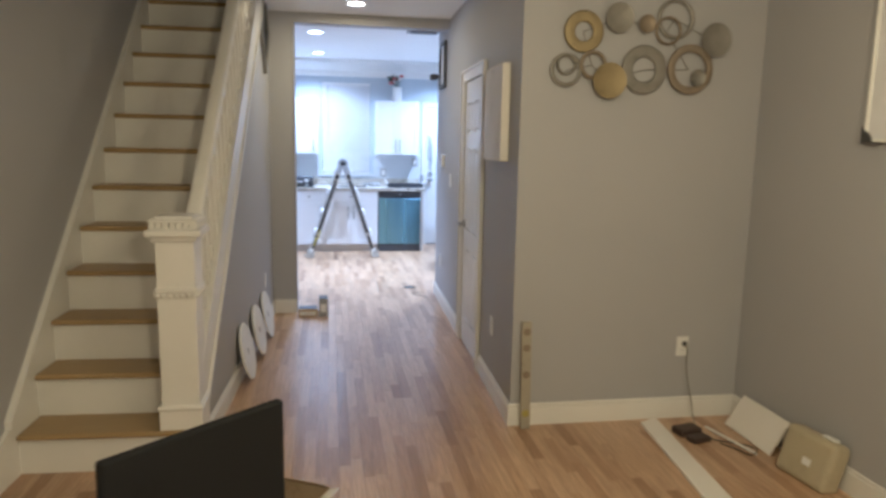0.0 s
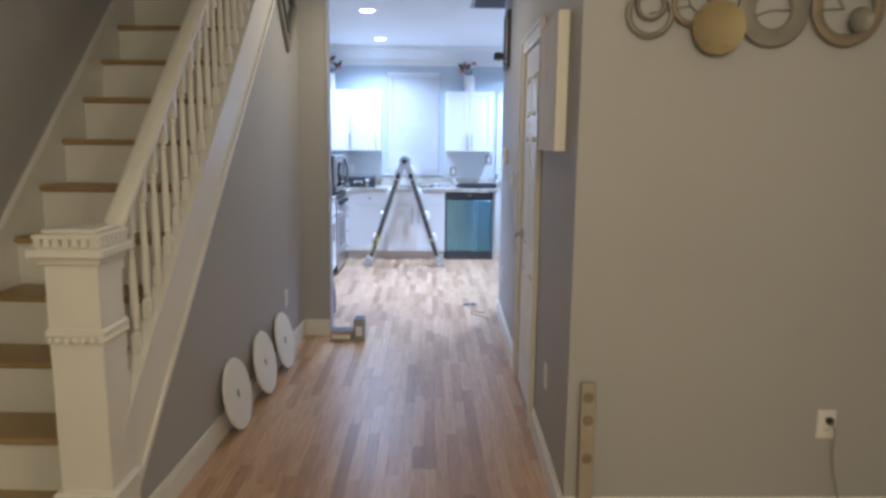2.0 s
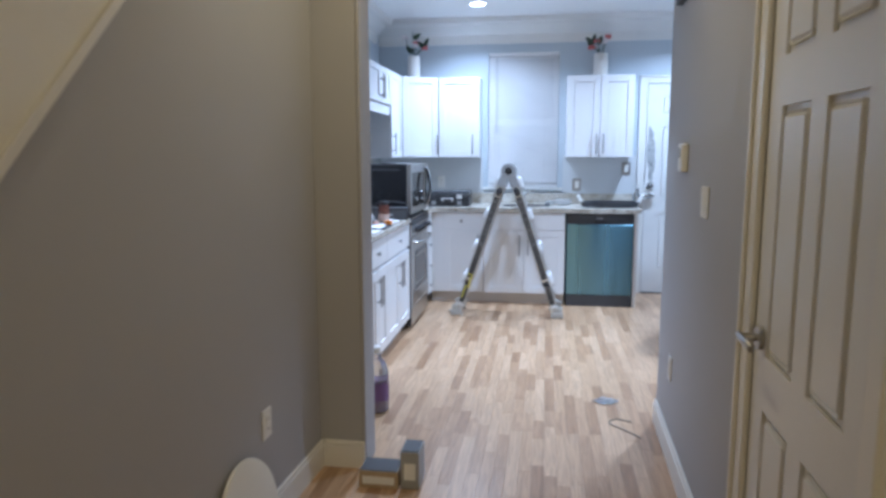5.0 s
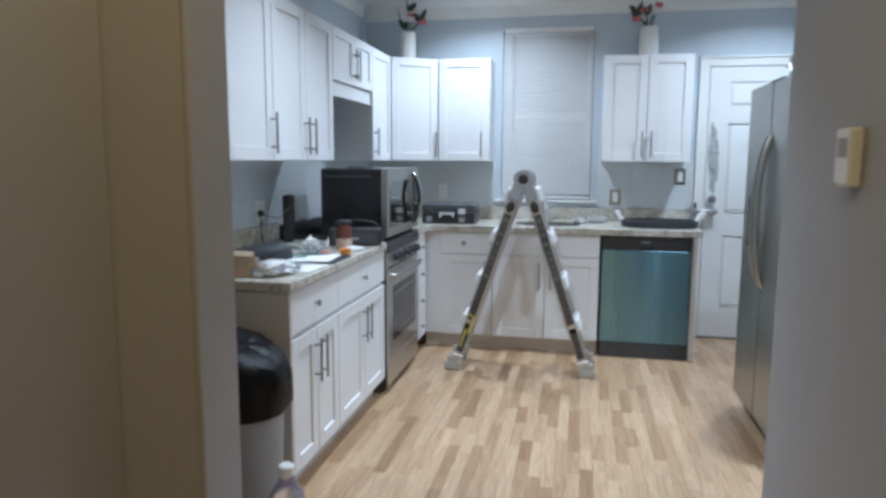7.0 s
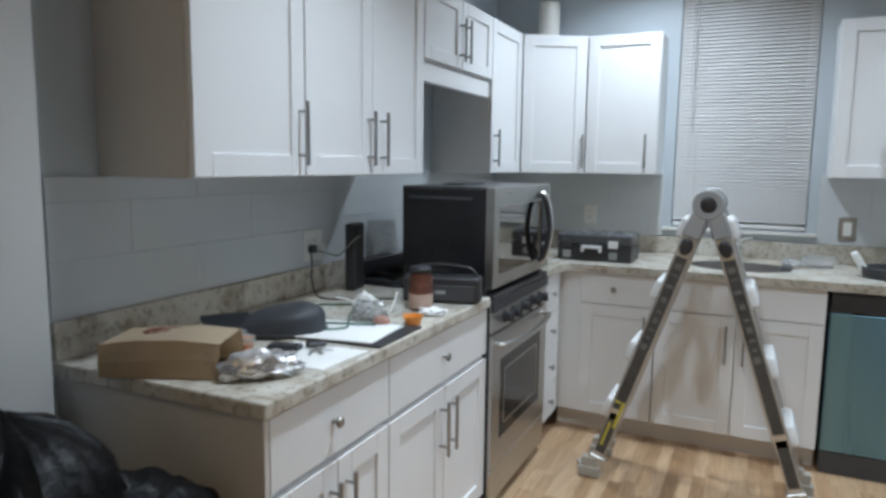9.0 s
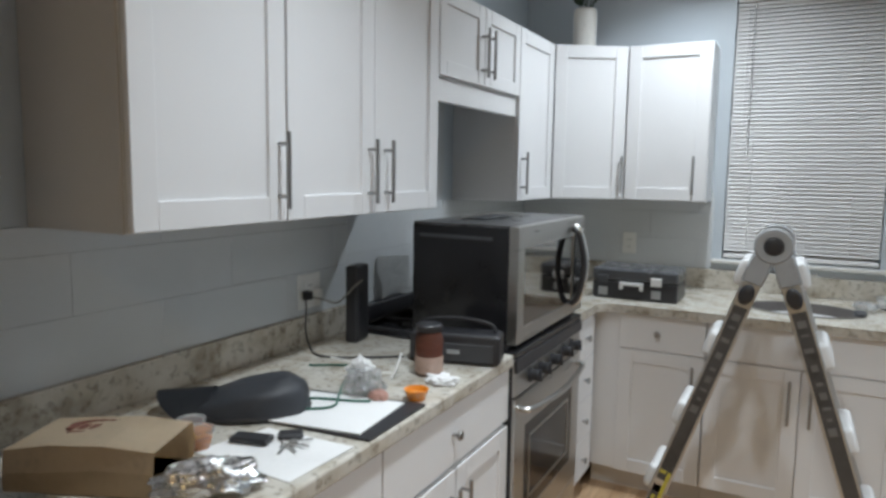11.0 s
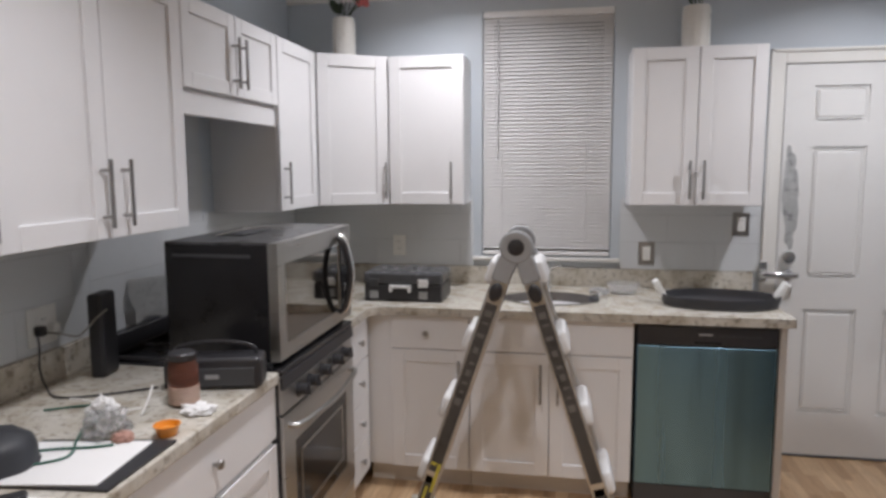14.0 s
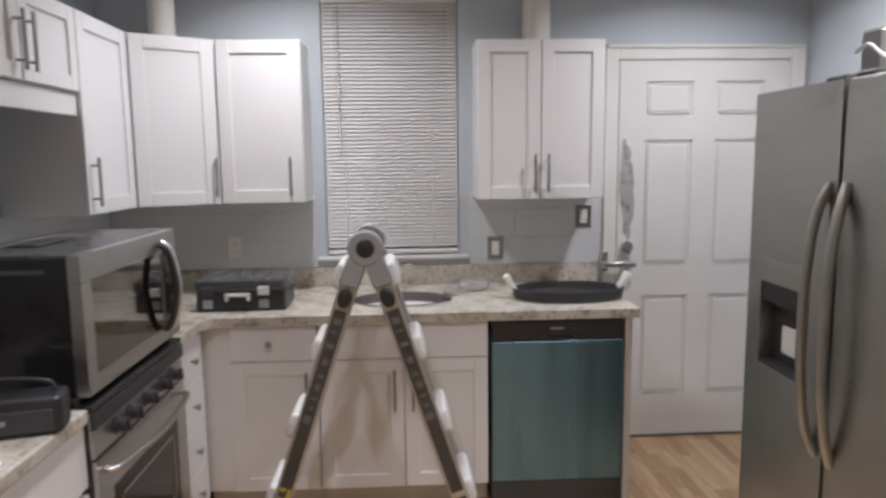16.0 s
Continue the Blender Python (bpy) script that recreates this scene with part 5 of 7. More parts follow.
for y in (LY0, LY1):
    bm = bmesh.new()
    turn = Matrix.Translation((0.367, y, 1.272)) @ Matrix.Rotation(radians(90), 4, "X")
    lathe(bm, [(0.0, -0.022), (0.058, -0.022), (0.064, -0.016), (0.064, 0.016), (0.058, 0.022), (0.034, 0.022), (0.034, 0.014), (0, 0.014)], (0, 0, 0), 28, m=turn)
    for foot, head in ((FOOTL, TOPL), (FOOTR, TOPR)):
        m, n = leg_frame(foot, head, y)
        box(bm, -0.037, 0.037, -0.018, 0.018, n - 0.07, n + 0.035, bevel=0.006, m=m)
    part("hinge", bm, GREY, ladder, "grey locking hinge", True)
    bm = bmesh.new()
    lathe(bm, [(0, 0.012), (0.031, 0.012), (0.031, 0.024), (0.024, 0.028), (0, 0.028)], (0, 0, 0), 22, m=turn)
    part("hinge_button", bm, BLACK, ladder, "black hinge button", True)

# ---- refrigerator ----
FX, FY0, FY1, FZ, FS = 1.618, 7.60, 8.513, 1.772, 8.085
fridge = thing("refrigerator", (2.0, 8.05, 0), "side-by-side stainless steel refrigerator with bowed handles", "refrigerator")
bm = bmesh.new()
box(bm, FX + 0.075, 2.40, FY0 + 0.005, FY1 - 0.005, 0.02, FZ - 0.02, bevel=0.004)
part("cabinet_body", bm, GREYDARK, fridge, "dark grey sides")
bm = bmesh.new()
box(bm, FX + 0.06, FX + 0.10, FY0 + 0.02, FY1 - 0.02, 0.0, 0.09)
part("base_grille", bm, BLACK, fridge)
right_door = bmesh.new()
box(right_door, FX, FX + 0.068, FY0, FS - 0.004, 0.095, FZ, bevel=0.012, segments=3)
near_door = part("fridge_door", right_door, STEEL_H, fridge, "brushed steel door")
bm = bmesh.new()
DY0, DY1, DZ0, DZ1 = 8.205, 8.435, 0.94, 1.20
holed(bm, FX, FX + 0.068, FS + 0.004, FY1, 0.095, FZ, DY0, DY1, DZ0, DZ1)
far_door = part("freezer_door", bm, STEEL_H, fridge, "brushed steel door with dispenser")
bm = bmesh.new()
box(bm, FX + 0.045, FX + 0.067, DY0, DY1, DZ0, DZ1)
box(bm, FX + 0.004, FX + 0.045, DY0, DY1, DZ1 - 0.06, DZ1)
part("dispenser", bm, BLACK, far_door, "black ice and water dispenser")
bm = bmesh.new()
box(bm, FX + 0.036, FX + 0.046, DY0 + 0.085, DY0 + 0.165, DZ0 + 0.045, DZ0 + 0.13, bevel=0.003)
part("paddle", bm, WHITEPL, far_door, "pale dispenser paddle")
bm = bmesh.new()
box(bm, FX + 0.002, FX + 0.045, DY0, DY1, DZ0, DZ0 + 0.012)
part("drip_tray", bm, GREYDARK, far_door)
bm = bmesh.new()
box(bm, FX - 0.0015, FX + 0.002, DY0 + 0.01, DY1 - 0.01, DZ1 + 0.06, DZ1 + 0.075)
part("display_bar", bm, GREY, far_door)
for y, owner, lean in ((FS - 0.045, near_door, -0.012), (FS + 0.045, far_door, 0.012)):
    bm = bmesh.new()
    tube(bm, [(FX + 0.002, y - lean, 0.77), (FX - 0.026, y, 0.85), (FX - 0.044, y, 0.99), (FX - 0.048, y, 1.14), (FX - 0.044, y, 1.29), (FX - 0.026, y, 1.43), (FX + 0.002, y - lean, 1.51)], 0.014, 12)
    part("handle", bm, STEEL_H, owner, "long bowed steel handle", True)
for y in (FS - 0.06, FS + 0.06):
    bm = bmesh.new()
    box(bm, FX + 0.01, FX + 0.10, y - 0.04, y + 0.04, FZ - 0.018, FZ + 0.014, bevel=0.006)
    part("hinge_cover", bm, GREYDARK, fridge)
item = thing("breadbox", (1.80, 8.0, FZ), "small grey and white box on the refrigerator", "box")
bm = bmesh.new()
box(bm, 1.70, 1.98, 7.72, 8.16, FZ - 0.019, FZ + 0.13, bevel=0.012, segments=2)
part("body", bm, GREY, item)
bm = bmesh.new()
box(bm, 1.695, 1.71, 7.74, 8.08, FZ + 0.01, FZ + 0.12, bevel=0.005)
part("front_panel", bm, WHITEPL, item, "white front panel")
bm = bmesh.new()
tube(bm, [(1.69, 8.16, FZ + 0.075), (1.683, 8.10, FZ + 0.085), (1.68, 8.05, FZ + 0.055), (1.675, 7.98, FZ + 0.022), (1.67, 7.90, FZ + 0.012), (1.67, 7.80, FZ + 0.007)], 0.005, 8)
solid("white_cable", bm, WHITEPL, "white cable lying across the refrigerator top", "cable", smooth=True)


# ---- vases with flowers on the wall cabinets ----
def vase_of_flowers(x, y, r, h, seed):
    ob = thing("flower_vase", (x, y, UZ1), "white ceramic vase with red and white flowers", "vase", "vases on the wall cabinets")
    bm = bmesh.new()
    lathe(bm, [(0, 0), (r * 0.92, 0), (r, 0.01), (r * 1.0, h * 0.85), (r * 0.94, h * 0.97), (r * 0.9, h), (r * 0.82, h), (r * 0.82, 0.02), (0, 0.02)], (x, y, UZ1 + 0.0005), 24)
    part("pot", bm, VASE, ob, "", True)
    rng = random.Random(seed)
    for k in range(9):
        a = rng.uniform(0, 6.28)
        reach = rng.uniform(0.02, 0.13)
        tip = Vector((x + reach * math.cos(a), y - 0.02 + 0.5 * reach * math.sin(a), UZ1 + h + rng.uniform(0.03, 0.19)))
        bm = bmesh.new()
        tube(bm, [(x + 0.02 * math.cos(a), y + 0.02 * math.sin(a), UZ1 + h - 0.05), (x + 0.4 * reach * math.cos(a), y + 0.3 * reach * math.sin(a), UZ1 + h + 0.03), tip], 0.003, 6, 4)
        part("stem", bm, LEAF, ob)
        bm = bmesh.new()
        if k % 3 == 2:
            for j in range(3):
                mm = Matrix.Translation(tip) @ Matrix.Rotation(a + j * 1.7, 4, "Z") @ Matrix.Rotation(radians(rng.uniform(20, 70)), 4, "Y")
                lathe(bm, [(0, 0), (0.4, 0.02), (0.5, 0.05), (0.35, 0.09), (0, 0.12)], (0, 0, 0), 8, m=mm @ Matrix.Diagonal((0.05, 0.012, 0.8, 1)))
            part("leaf", bm, LEAF, ob)
        else:
            for j in range(7):
                mm = Matrix.Translation(tip) @ Matrix.Rotation(j * 0.9, 4, "Z") @ Matrix.Rotation(radians(rng.uniform(25, 75)), 4, "Y")
                lathe(bm, [(0, 0), (0.6, 0.15), (1, 0.45), (0.8, 0.8), (0, 1)], (0, 0, 0), 7, m=mm @ Matrix.Diagonal((0.018, 0.007, 0.042, 1)))
            part("flower", bm, PETAL_R if k % 2 else PETAL_W, ob)
    return ob


vase_of_flowers(-0.648, 9.86, 0.062, 0.22, 5)
vase_of_flowers(1.19, 9.93, 0.070, 0.215, 9)


# ---- sockets and switches ----
def wall_plate(name, m, w, h, label, dark=False, rocker=False, slots=True):
    """A plate in the plane of m (second axis out of the wall)."""
    ob = thing(name, m.translation, label, "switch" if rocker else "socket")
    bm = bmesh.new()
    box(bm, -w / 2, w / 2, 0.0003, 0.007, -h / 2, h / 2, bevel=0.003, m=m)
    part("plate", bm, NICKEL if dark else WHITEPL, ob)
    bm = bmesh.new()
    box(bm, -w * 0.24, w * 0.24, 0.006, 0.010, -h * 0.30, h * 0.30, bevel=0.002, m=m)
    face = part("rocker" if rocker else "socket_face", bm, WHITEPL, ob)
    if not rocker and slots:
        for z in (-0.02, 0.02):
            bm = bmesh.new()
            for dx in (-0.007, 0.007):
                box(bm, dx - 0.0012, dx + 0.0012, 0.0098, 0.0104, z - 0.005, z + 0.005, m=m)
            part("slots", bm, BLACK, face)
    return ob


facing_back = Matrix(((1, 0, 0, 0), (0, -1, 0, 0), (0, 0, 1, 0), (0, 0, 0, 1)))
TB = BACK - 0.008
wall_plate("light_switch", Matrix.Translation((0.995, TB, 1.105)) @ facing_back, 0.085, 0.125, "white rocker switch in a metal box", True, True)
wall_plate("socket", Matrix.Translation((1.478, TB, 1.27)) @ facing_back, 0.085, 0.125, "white socket in a metal box", True)
wall_plate("socket", Matrix.Translation((-0.40, TB, 1.13)) @ facing_back, 0.075, 0.12, "grey socket on the tiles")
facing_left = Matrix(((0, 1, 0, 0), (1, 0, 0, 0), (0, 0, 1, 0), (0, 0, 0, 1)))
wall_plate("socket", Matrix.Translation((LEFT + 0.008, 8.02, 1.10)) @ facing_left, 0.12, 0.12, "white double socket with plugs")
wall_plate("socket", Matrix.Translation((2.215, 3.16, 0.43)) @ facing_back, 0.072, 0.116, "white wall socket with a plug")
for s, z, label, rock in ((5.60 - 3.16, 1.24, "white double light switch", True), (6.2 - 3.16, 0.42, "white wall socket by the kitchen", False), (3.70 - 3.16, 0.43, "white wall socket above the skirting", False)):
    wall_plate("light_switch" if rock else "socket", INTO @ Matrix.Translation((s, 0, z)), 0.115 if rock else 0.072, 0.116, label, False, rock)
wall_plate("socket", SKEW @ Matrix.Translation((0.0, 5.3, 0.42)) @ facing_left, 0.072, 0.116, "white wall socket under the stairs")
thermostat = thing("thermostat", INTO @ Vector((6.05 - 3.16, 0.01, 1.40)), "small white thermostat on the wall", "thermostat")
bm = bmesh.new()
box(bm, 6.05 - 3.16 - 0.045, 6.05 - 3.16 + 0.045, 0.0005, 0.028, 1.34, 1.46, bevel=0.006, m=INTO)
part("cover", bm, WHITEPL, thermostat)
bm = bmesh.new()
box(bm, 6.05 - 3.16 - 0.025, 6.05 - 3.16 + 0.025, 0.027, 0.030, 1.40, 1.44, bevel=0.001, m=INTO)
part("display", bm, GREY, thermostat)


# ---- things on the left worktop ----
bag = thing("paper_bag", (-0.742, 7.011, CT1), "brown kraft paper food bag lying open", "paper bag")
KB = Matrix.Translation((-0.730, 7.016, CT1 + 0.001)) @ Matrix.Rotation(radians(24), 4, "Z")
bm = bmesh.new()
rng = random.Random(8)
hl, hw = 0.142, 0.088
rings = []
for k, (x, z1) in enumerate(((-hl, 0.080), (-hl * 0.4, 0.086), (hl * 0.3, 0.088), (hl, 0.086))):
    ring = []
    for sy, z in ((-1, 0), (-1.02, 0.5), (-0.93, 1), (0.93, 1), (1.02, 0.5), (1, 0)):
        ring.append(bm.verts.new((x + rng.uniform(-0.004, 0.004), sy * hw * (0.96 + 0.03 * rng.random()), z * z1 + (rng.uniform(-0.004, 0.004) if z else 0))))
    rings.append(ring)
for a, b in zip(rings, rings[1:]):
    for s in range(6):
        bm.faces.new((a[s], a[(s + 1) % 6], b[(s + 1) % 6], b[s]))
bm.faces.new(rings[0])
bmesh.ops.solidify(bm, geom=bm.faces[:], thickness=0.0012)
bmesh.ops.transform(bm, matrix=KB, verts=bm.verts)
part("bag_body", bm, KRAFT, bag)
bm = bmesh.new()
for k in range(9):
    a = radians(25 + 130 * k / 8)
    box(bm, -0.008, 0.008, -0.004, 0.004, 0.0835, 0.0893, m=KB @ Matrix.Translation((-0.012 - 0.068 * math.cos(a), 0.016 + 0.040 * math.sin(a), 0)) @ Matrix.Rotation(math.pi / 2 - a, 4, "Z"))
for a, b, c, d in ((-0.078, -0.062, 0.004, 0.032), (-0.056, -0.040, 0.004, 0.032), (-0.034, -0.018, 0.004, 0.032), (-0.012, 0.004, 0.004, 0.032), (0.010, 0.026, 0.004, 0.032), (0.032, 0.048, 0.004, 0.032), (-0.066, 0.040, -0.012, -0.005), (-0.040, 0.018, -0.028, -0.021)):
    box(bm, a, b, c, d, 0.0835, 0.0893, m=KB)
part("print", bm, REDINK, bag, "red-brown printed bars")

bm = bmesh.new()
flap = [bm.verts.new(KB @ Vector(p)) for p in ((hl - 0.004, -0.078, 0.003), (hl - 0.004, 0.078, 0.003), (hl + 0.028, 0.070, 0.010), (hl + 0.046, 0.02, 0.004), (hl + 0.040, -0.066, 0.012))]
bm.faces.new(flap)
bmesh.ops.solidify(bm, geom=bm.faces[:], thickness=0.0012)
part("bag_flap", bm, KRAFT, bag)

# two little sauce cups behind the bag's open end
for dx, dy, mat, label in ((-0.725, 7.225, REDINK, "clear cup of dark red sauce"), (-0.668, 7.195, ORANGE, "clear cup of amber sauce")):
    cup = thing("sauce_cup", (dx, dy, CT1), label, "cup")
    bm = bmesh.new()
    lathe(bm, [(0, 0), (0.021, 0), (0.030, 0.040), (0.032, 0.041), (0.032, 0.046), (0, 0.048)], (dx, dy, CT1 + 0.0008), 22)
    part("cup_shell", bm, CLEAR, cup, "clear plastic cup", True)
    bm = bmesh.new()
    lathe(bm, [(0, 0.002), (0.0200, 0.003), (0.0265, 0.030), (0, 0.031)], (dx, dy, CT1 + 0.0008), 22)
    part("sauce", bm, mat, cup, "", True)


def lumpy(centre, size, seed, rough=0.25, seg=18, flat=0.0, spin=0.0):
    """A crumpled closed form resting on its base."""
    b = bmesh.new()
    bmesh.ops.create_icosphere(b, subdivisions=4, radius=1)
    for v in b.verts:
        n = v.co.normalized()
        k = 1 + rough * (noise.noise(n * 2.2 + Vector((seed, 0, 0))) + 0.5 * noise.noise(n * 5.5 + Vector((0, seed, 0))) + 0.25 * noise.noise(n * 13 + Vector((0, 0, seed))))
        v.co = Vector((n.x * k * size[0], n.y * k * size[1], max(n.z * k * size[2], -size[2] * (1 - flat))))
    low = min(v.co.z for v in b.verts)
    bmesh.ops.transform(b, matrix=Matrix.Translation(Vector(centre) - Vector((0, 0, low))) @ Matrix.Rotation(radians(spin), 4, "Z"), verts=b.verts)
    return b


solid("foil_parcel", lumpy((-0.50, 7.06, CT1 + 0.001), (0.10, 0.045, 0.036), 2, 0.28, flat=0.3, spin=48), FOIL, "crumpled aluminium foil food parcel", "foil parcel", smooth=True)


def sheet(name, corners, z, mat, label, thick=0.001, category="paper"):
    b = bmesh.new()
    prism(b, corners, z, z + thick, "z")
    return solid(name, b, mat, label, category)


sheet("folder", [(-0.685, 7.38), (-0.372, 7.405), (-0.378, 7.67), (-0.70, 7.615)], CT1 + 0.0008, BLACK, "black plastic folder under white papers", 0.006, "folder")
sheet("paper_pad", [(-0.655, 7.375), (-0.405, 7.415), (-0.425, 7.645), (-0.695, 7.595)], CT1 + 0.007, PAPER, "white sheets of paper on a folder", 0.003)
sheet("paper_sheet", [(-0.665, 7.175), (-0.395, 7.165), (-0.385, 7.365), (-0.62, 7.355)], CT1 + 0.0008, PAPER, "white sheet of paper under the keys", 0.002)
bm = bmesh.new()
box(bm, -0.045, 0.045, -0.022, 0.022, 0, 0.014, bevel=0.004, m=Matrix.Translation((-0.595, 7.275, CT1 + 0.003)) @ Matrix.Rotation(radians(15), 4, "Z"))
solid("wallet", bm, BLACK, "small black leather wallet on the paper", "wallet")
keys = thing("key_bunch", (-0.52, 7.30, CT1), "bunch of keys with a dark fob", "keys")
bm = bmesh.new()
tube(bm, [(-0.52 + 0.016 * math.cos(a * 0.7), 7.31 + 0.016 * math.sin(a * 0.7), CT1 + 0.008) for a in range(10)], 0.0014, 6, 3)
part("key_ring", bm, CHROME, keys)
bm = bmesh.new()
box(bm, -0.028, 0.028, -0.018, 0.018, 0, 0.014, bevel=0.005, m=Matrix.Translation((-0.535, 7.335, CT1 + 0.003)) @ Matrix.Rotation(radians(40), 4, "Z"))
part("fob", bm, BLACK, keys, "dark key fob")
for k in range(4):
    bm = bmesh.new()
    mm = Matrix.Translation((-0.515, 7.30, CT1 + 0.004 + 0.002 * k)) @ Matrix.Rotation(radians(-70 + 38 * k), 4, "Z")
    lathe(bm, [(0, 0), (0.011, 0), (0.011, 0.002), (0, 0.002)], (0, 0, 0), 12, m=mm @ Matrix.Translation((0.014, 0, 0)))
    box(bm, 0.022, 0.055, -0.0035, 0.0035, 0.0, 0.002, m=mm)
    part("key", bm, CHROME, keys, "", True)

# black cap with its brim towards the wall
cap = thing("fabric_cap", (-0.76, 7.42, CT1), "black fabric cap lying on the worktop", "cap")
CM = Matrix.Translation((-0.745, 7.425, CT1 + 0.001)) @ Matrix.Rotation(radians(34), 4, "Z")
bm = bmesh.new()
bmesh.ops.create_icosphere(bm, subdivisions=4, radius=1)
for v in bm.verts:
    n = v.co.normalized()
    k = 1 + 0.05 * noise.noise(n * 2.4 + Vector((6, 0, 0))) + 0.018 * noise.noise(n * 7)
    lean = 0.02 * max(0, n.z) * (1 if n.x > 0 else 0.3)
    v.co = Vector((abs(n.x) ** 0.85 * (1 if n.x > 0 else -1) * k * 0.148 + lean, abs(n.y) ** 0.85 * (1 if n.y > 0 else -1) * k * 0.102, max(0, n.z) ** 0.7 * k * 0.098 * (0.38 + 0.62 * min(1, (n.x + 1) / 1.45))))
bmesh.ops.transform(bm, matrix=CM, verts=bm.verts)
part("crown", bm, POUCH, cap, "", True)
bm = bmesh.new()
grid = []
for a in range(9):
    row = []
    for b in range(13):
        v = -1 + 2 * b / 12
        reach = 0.085 + 0.135 * a / 8 * math.sqrt(max(0.05, 1 - 0.75 * v * v))
        row.append(bm.verts.new((-reach, v * 0.086, 0.006 + 0.055 * (1 - v * v) * (1 - 0.15 * a / 8))))
    grid.append(row)
for a in range(8):
    for b in range(12):
        bm.faces.new((grid[a][b], grid[a][b + 1], grid[a + 1][b + 1], grid[a + 1][b]))
bmesh.ops.solidify(bm, geom=bm.faces[:], thickness=0.003)
bmesh.ops.transform(bm, matrix=CM, verts=bm.verts)
part("brim", bm, POUCH, cap, "curved black brim", True)
bm = bmesh.new()
tube(bm, [CM @ Vector((0.150 * math.cos(a * 0.35 - 2.8), 0.104 * math.sin(a * 0.35 - 2.8), 0.010)) for a in range(17)], 0.004, 6, 3)
part("hem", bm, BLACK, cap, "", True)

bm = lumpy((-0.56, 7.66, CT1 + 0.001), (0.052, 0.045, 0.04), 13, 0.55, flat=0.2)
solid("plastic_bag", bm, CLEAR, "small clear plastic bag with food", "plastic bag", smooth=True)
bm = lumpy((-0.50, 7.635, CT1 + 0.001), (0.026, 0.022, 0.016), 15, 0.3)
solid("sauce_tub", bm, JARFILL, "pinkish wrapped sauce tub", "tub", smooth=True)
bm = lumpy((-0.612, 7.715, CT1 + 0.03), (0.038, 0.030, 0.040), 17, 0.45)
for v in bm.verts:
    v.co.z -= 0.029
solid("napkin", bm, PAPER, "crumpled white paper napkin", "napkin", smooth=True)
bm = lumpy((-0.432, 7.865, CT1 + 0.001), (0.045, 0.036, 0.012), 21, 0.5, flat=0.3)
solid("napkin", bm, PAPER, "flattened white paper napkin", "napkin", smooth=True)
tub = thing("dip_tub", (-0.425, 7.705, CT1), "small orange dip tub", "tub")
bm = bmesh.new()
lathe(bm, [(0, 0), (0.022, 0), (0.032, 0.026), (0.034, 0.028), (0.030, 0.028), (0.024, 0.016), (0, 0.016)], (-0.425, 7.705, CT1 + 0.001), 22)
part("cup", bm, ORANGE, tub, "", True)
jar = thing("jar_candle", (-0.507, 7.92, CT1), "reddish glass jar candle with a dark lid", "jar")
bm = bmesh.new()
lathe(bm, [(0, 0), (0.036, 0), (0.041, 0.006), (0.042, 0.11), (0.036, 0.122), (0.036, 0.13), (0.033, 0.13), (0.033, 0.12), (0.038, 0.108), (0.037, 0.008), (0, 0.006)], (-0.507, 7.92, CT1 + 0.001), 26)
part("glass", bm, AMBER, jar, "reddish glass", True)
bm = bmesh.new()
lathe(bm, [(0, 0.0075), (0.0365, 0.0085), (0.0365, 0.085), (0, 0.087)], (-0.507, 7.92, CT1 + 0.001), 22)
part("wax", bm, JARFILL, jar, "pinkish wax", True)
bm = bmesh.new()
lathe(bm, [(0.0365, 0.008), (0.0428, 0.008), (0.0428, 0.058), (0.0365, 0.058)], (-0.507, 7.92, CT1 + 0.001), 26)
part("label_band", bm, LABELPINK, jar, "plain pinkish label band", True)
bm = bmesh.new()
lathe(bm, [(0, 0.1315), (0.037, 0.1315), (0.039, 0.135), (0.039, 0.148), (0.034, 0.153), (0, 0.154)], (-0.507, 7.92, CT1 + 0.001), 26)
part("lid", bm, BLACK, jar, "dark lid", True)
radio = thing("speaker_radio", (-0.5, 8.09, CT1), "black portable speaker with carrying handle", "speaker")
RM = Matrix.Translation((-0.50, 8.09, CT1 + 0.001)) @ Matrix.Rotation(radians(14), 4, "Z")
bm = bmesh.new()
box(bm, -0.145, 0.145, -0.05, 0.05, 0, 0.098, bevel=0.014, m=RM, segments=3)
part("body", bm, BLACK, radio)
bm = bmesh.new()
box(bm, -0.125, 0.125, -0.053, -0.049, 0.012, 0.068, bevel=0.002, m=RM)
part("grille", bm, GREYDARK, radio)
bm = bmesh.new()
box(bm, -0.02, 0.02, -0.055, -0.0525, 0.035, 0.048, m=RM)
part("name_bar", bm, GREY, radio, "plain pale maker's mark")
bm = bmesh.new()
tube(bm, [RM @ Vector(p) for p in ((-0.125, 0, 0.095), (-0.105, 0, 0.125), (0, 0, 0.138), (0.105, 0, 0.125), (0.125, 0, 0.095))], 0.006, 8)
part("handle", bm, BLACK, radio, "", True)
bm = bmesh.new()
box(bm, -0.024, 0.024, -0.05, 0.05, 0, 0.27, bevel=0.010, m=Matrix.Translation((-0.92, 8.14, CT1 + 0.001)) @ Matrix.Rotation(radians(10), 4, "Z"), segments=2)
solid("router", bm, BLACK, "tall black plastic router against the wall", "router")
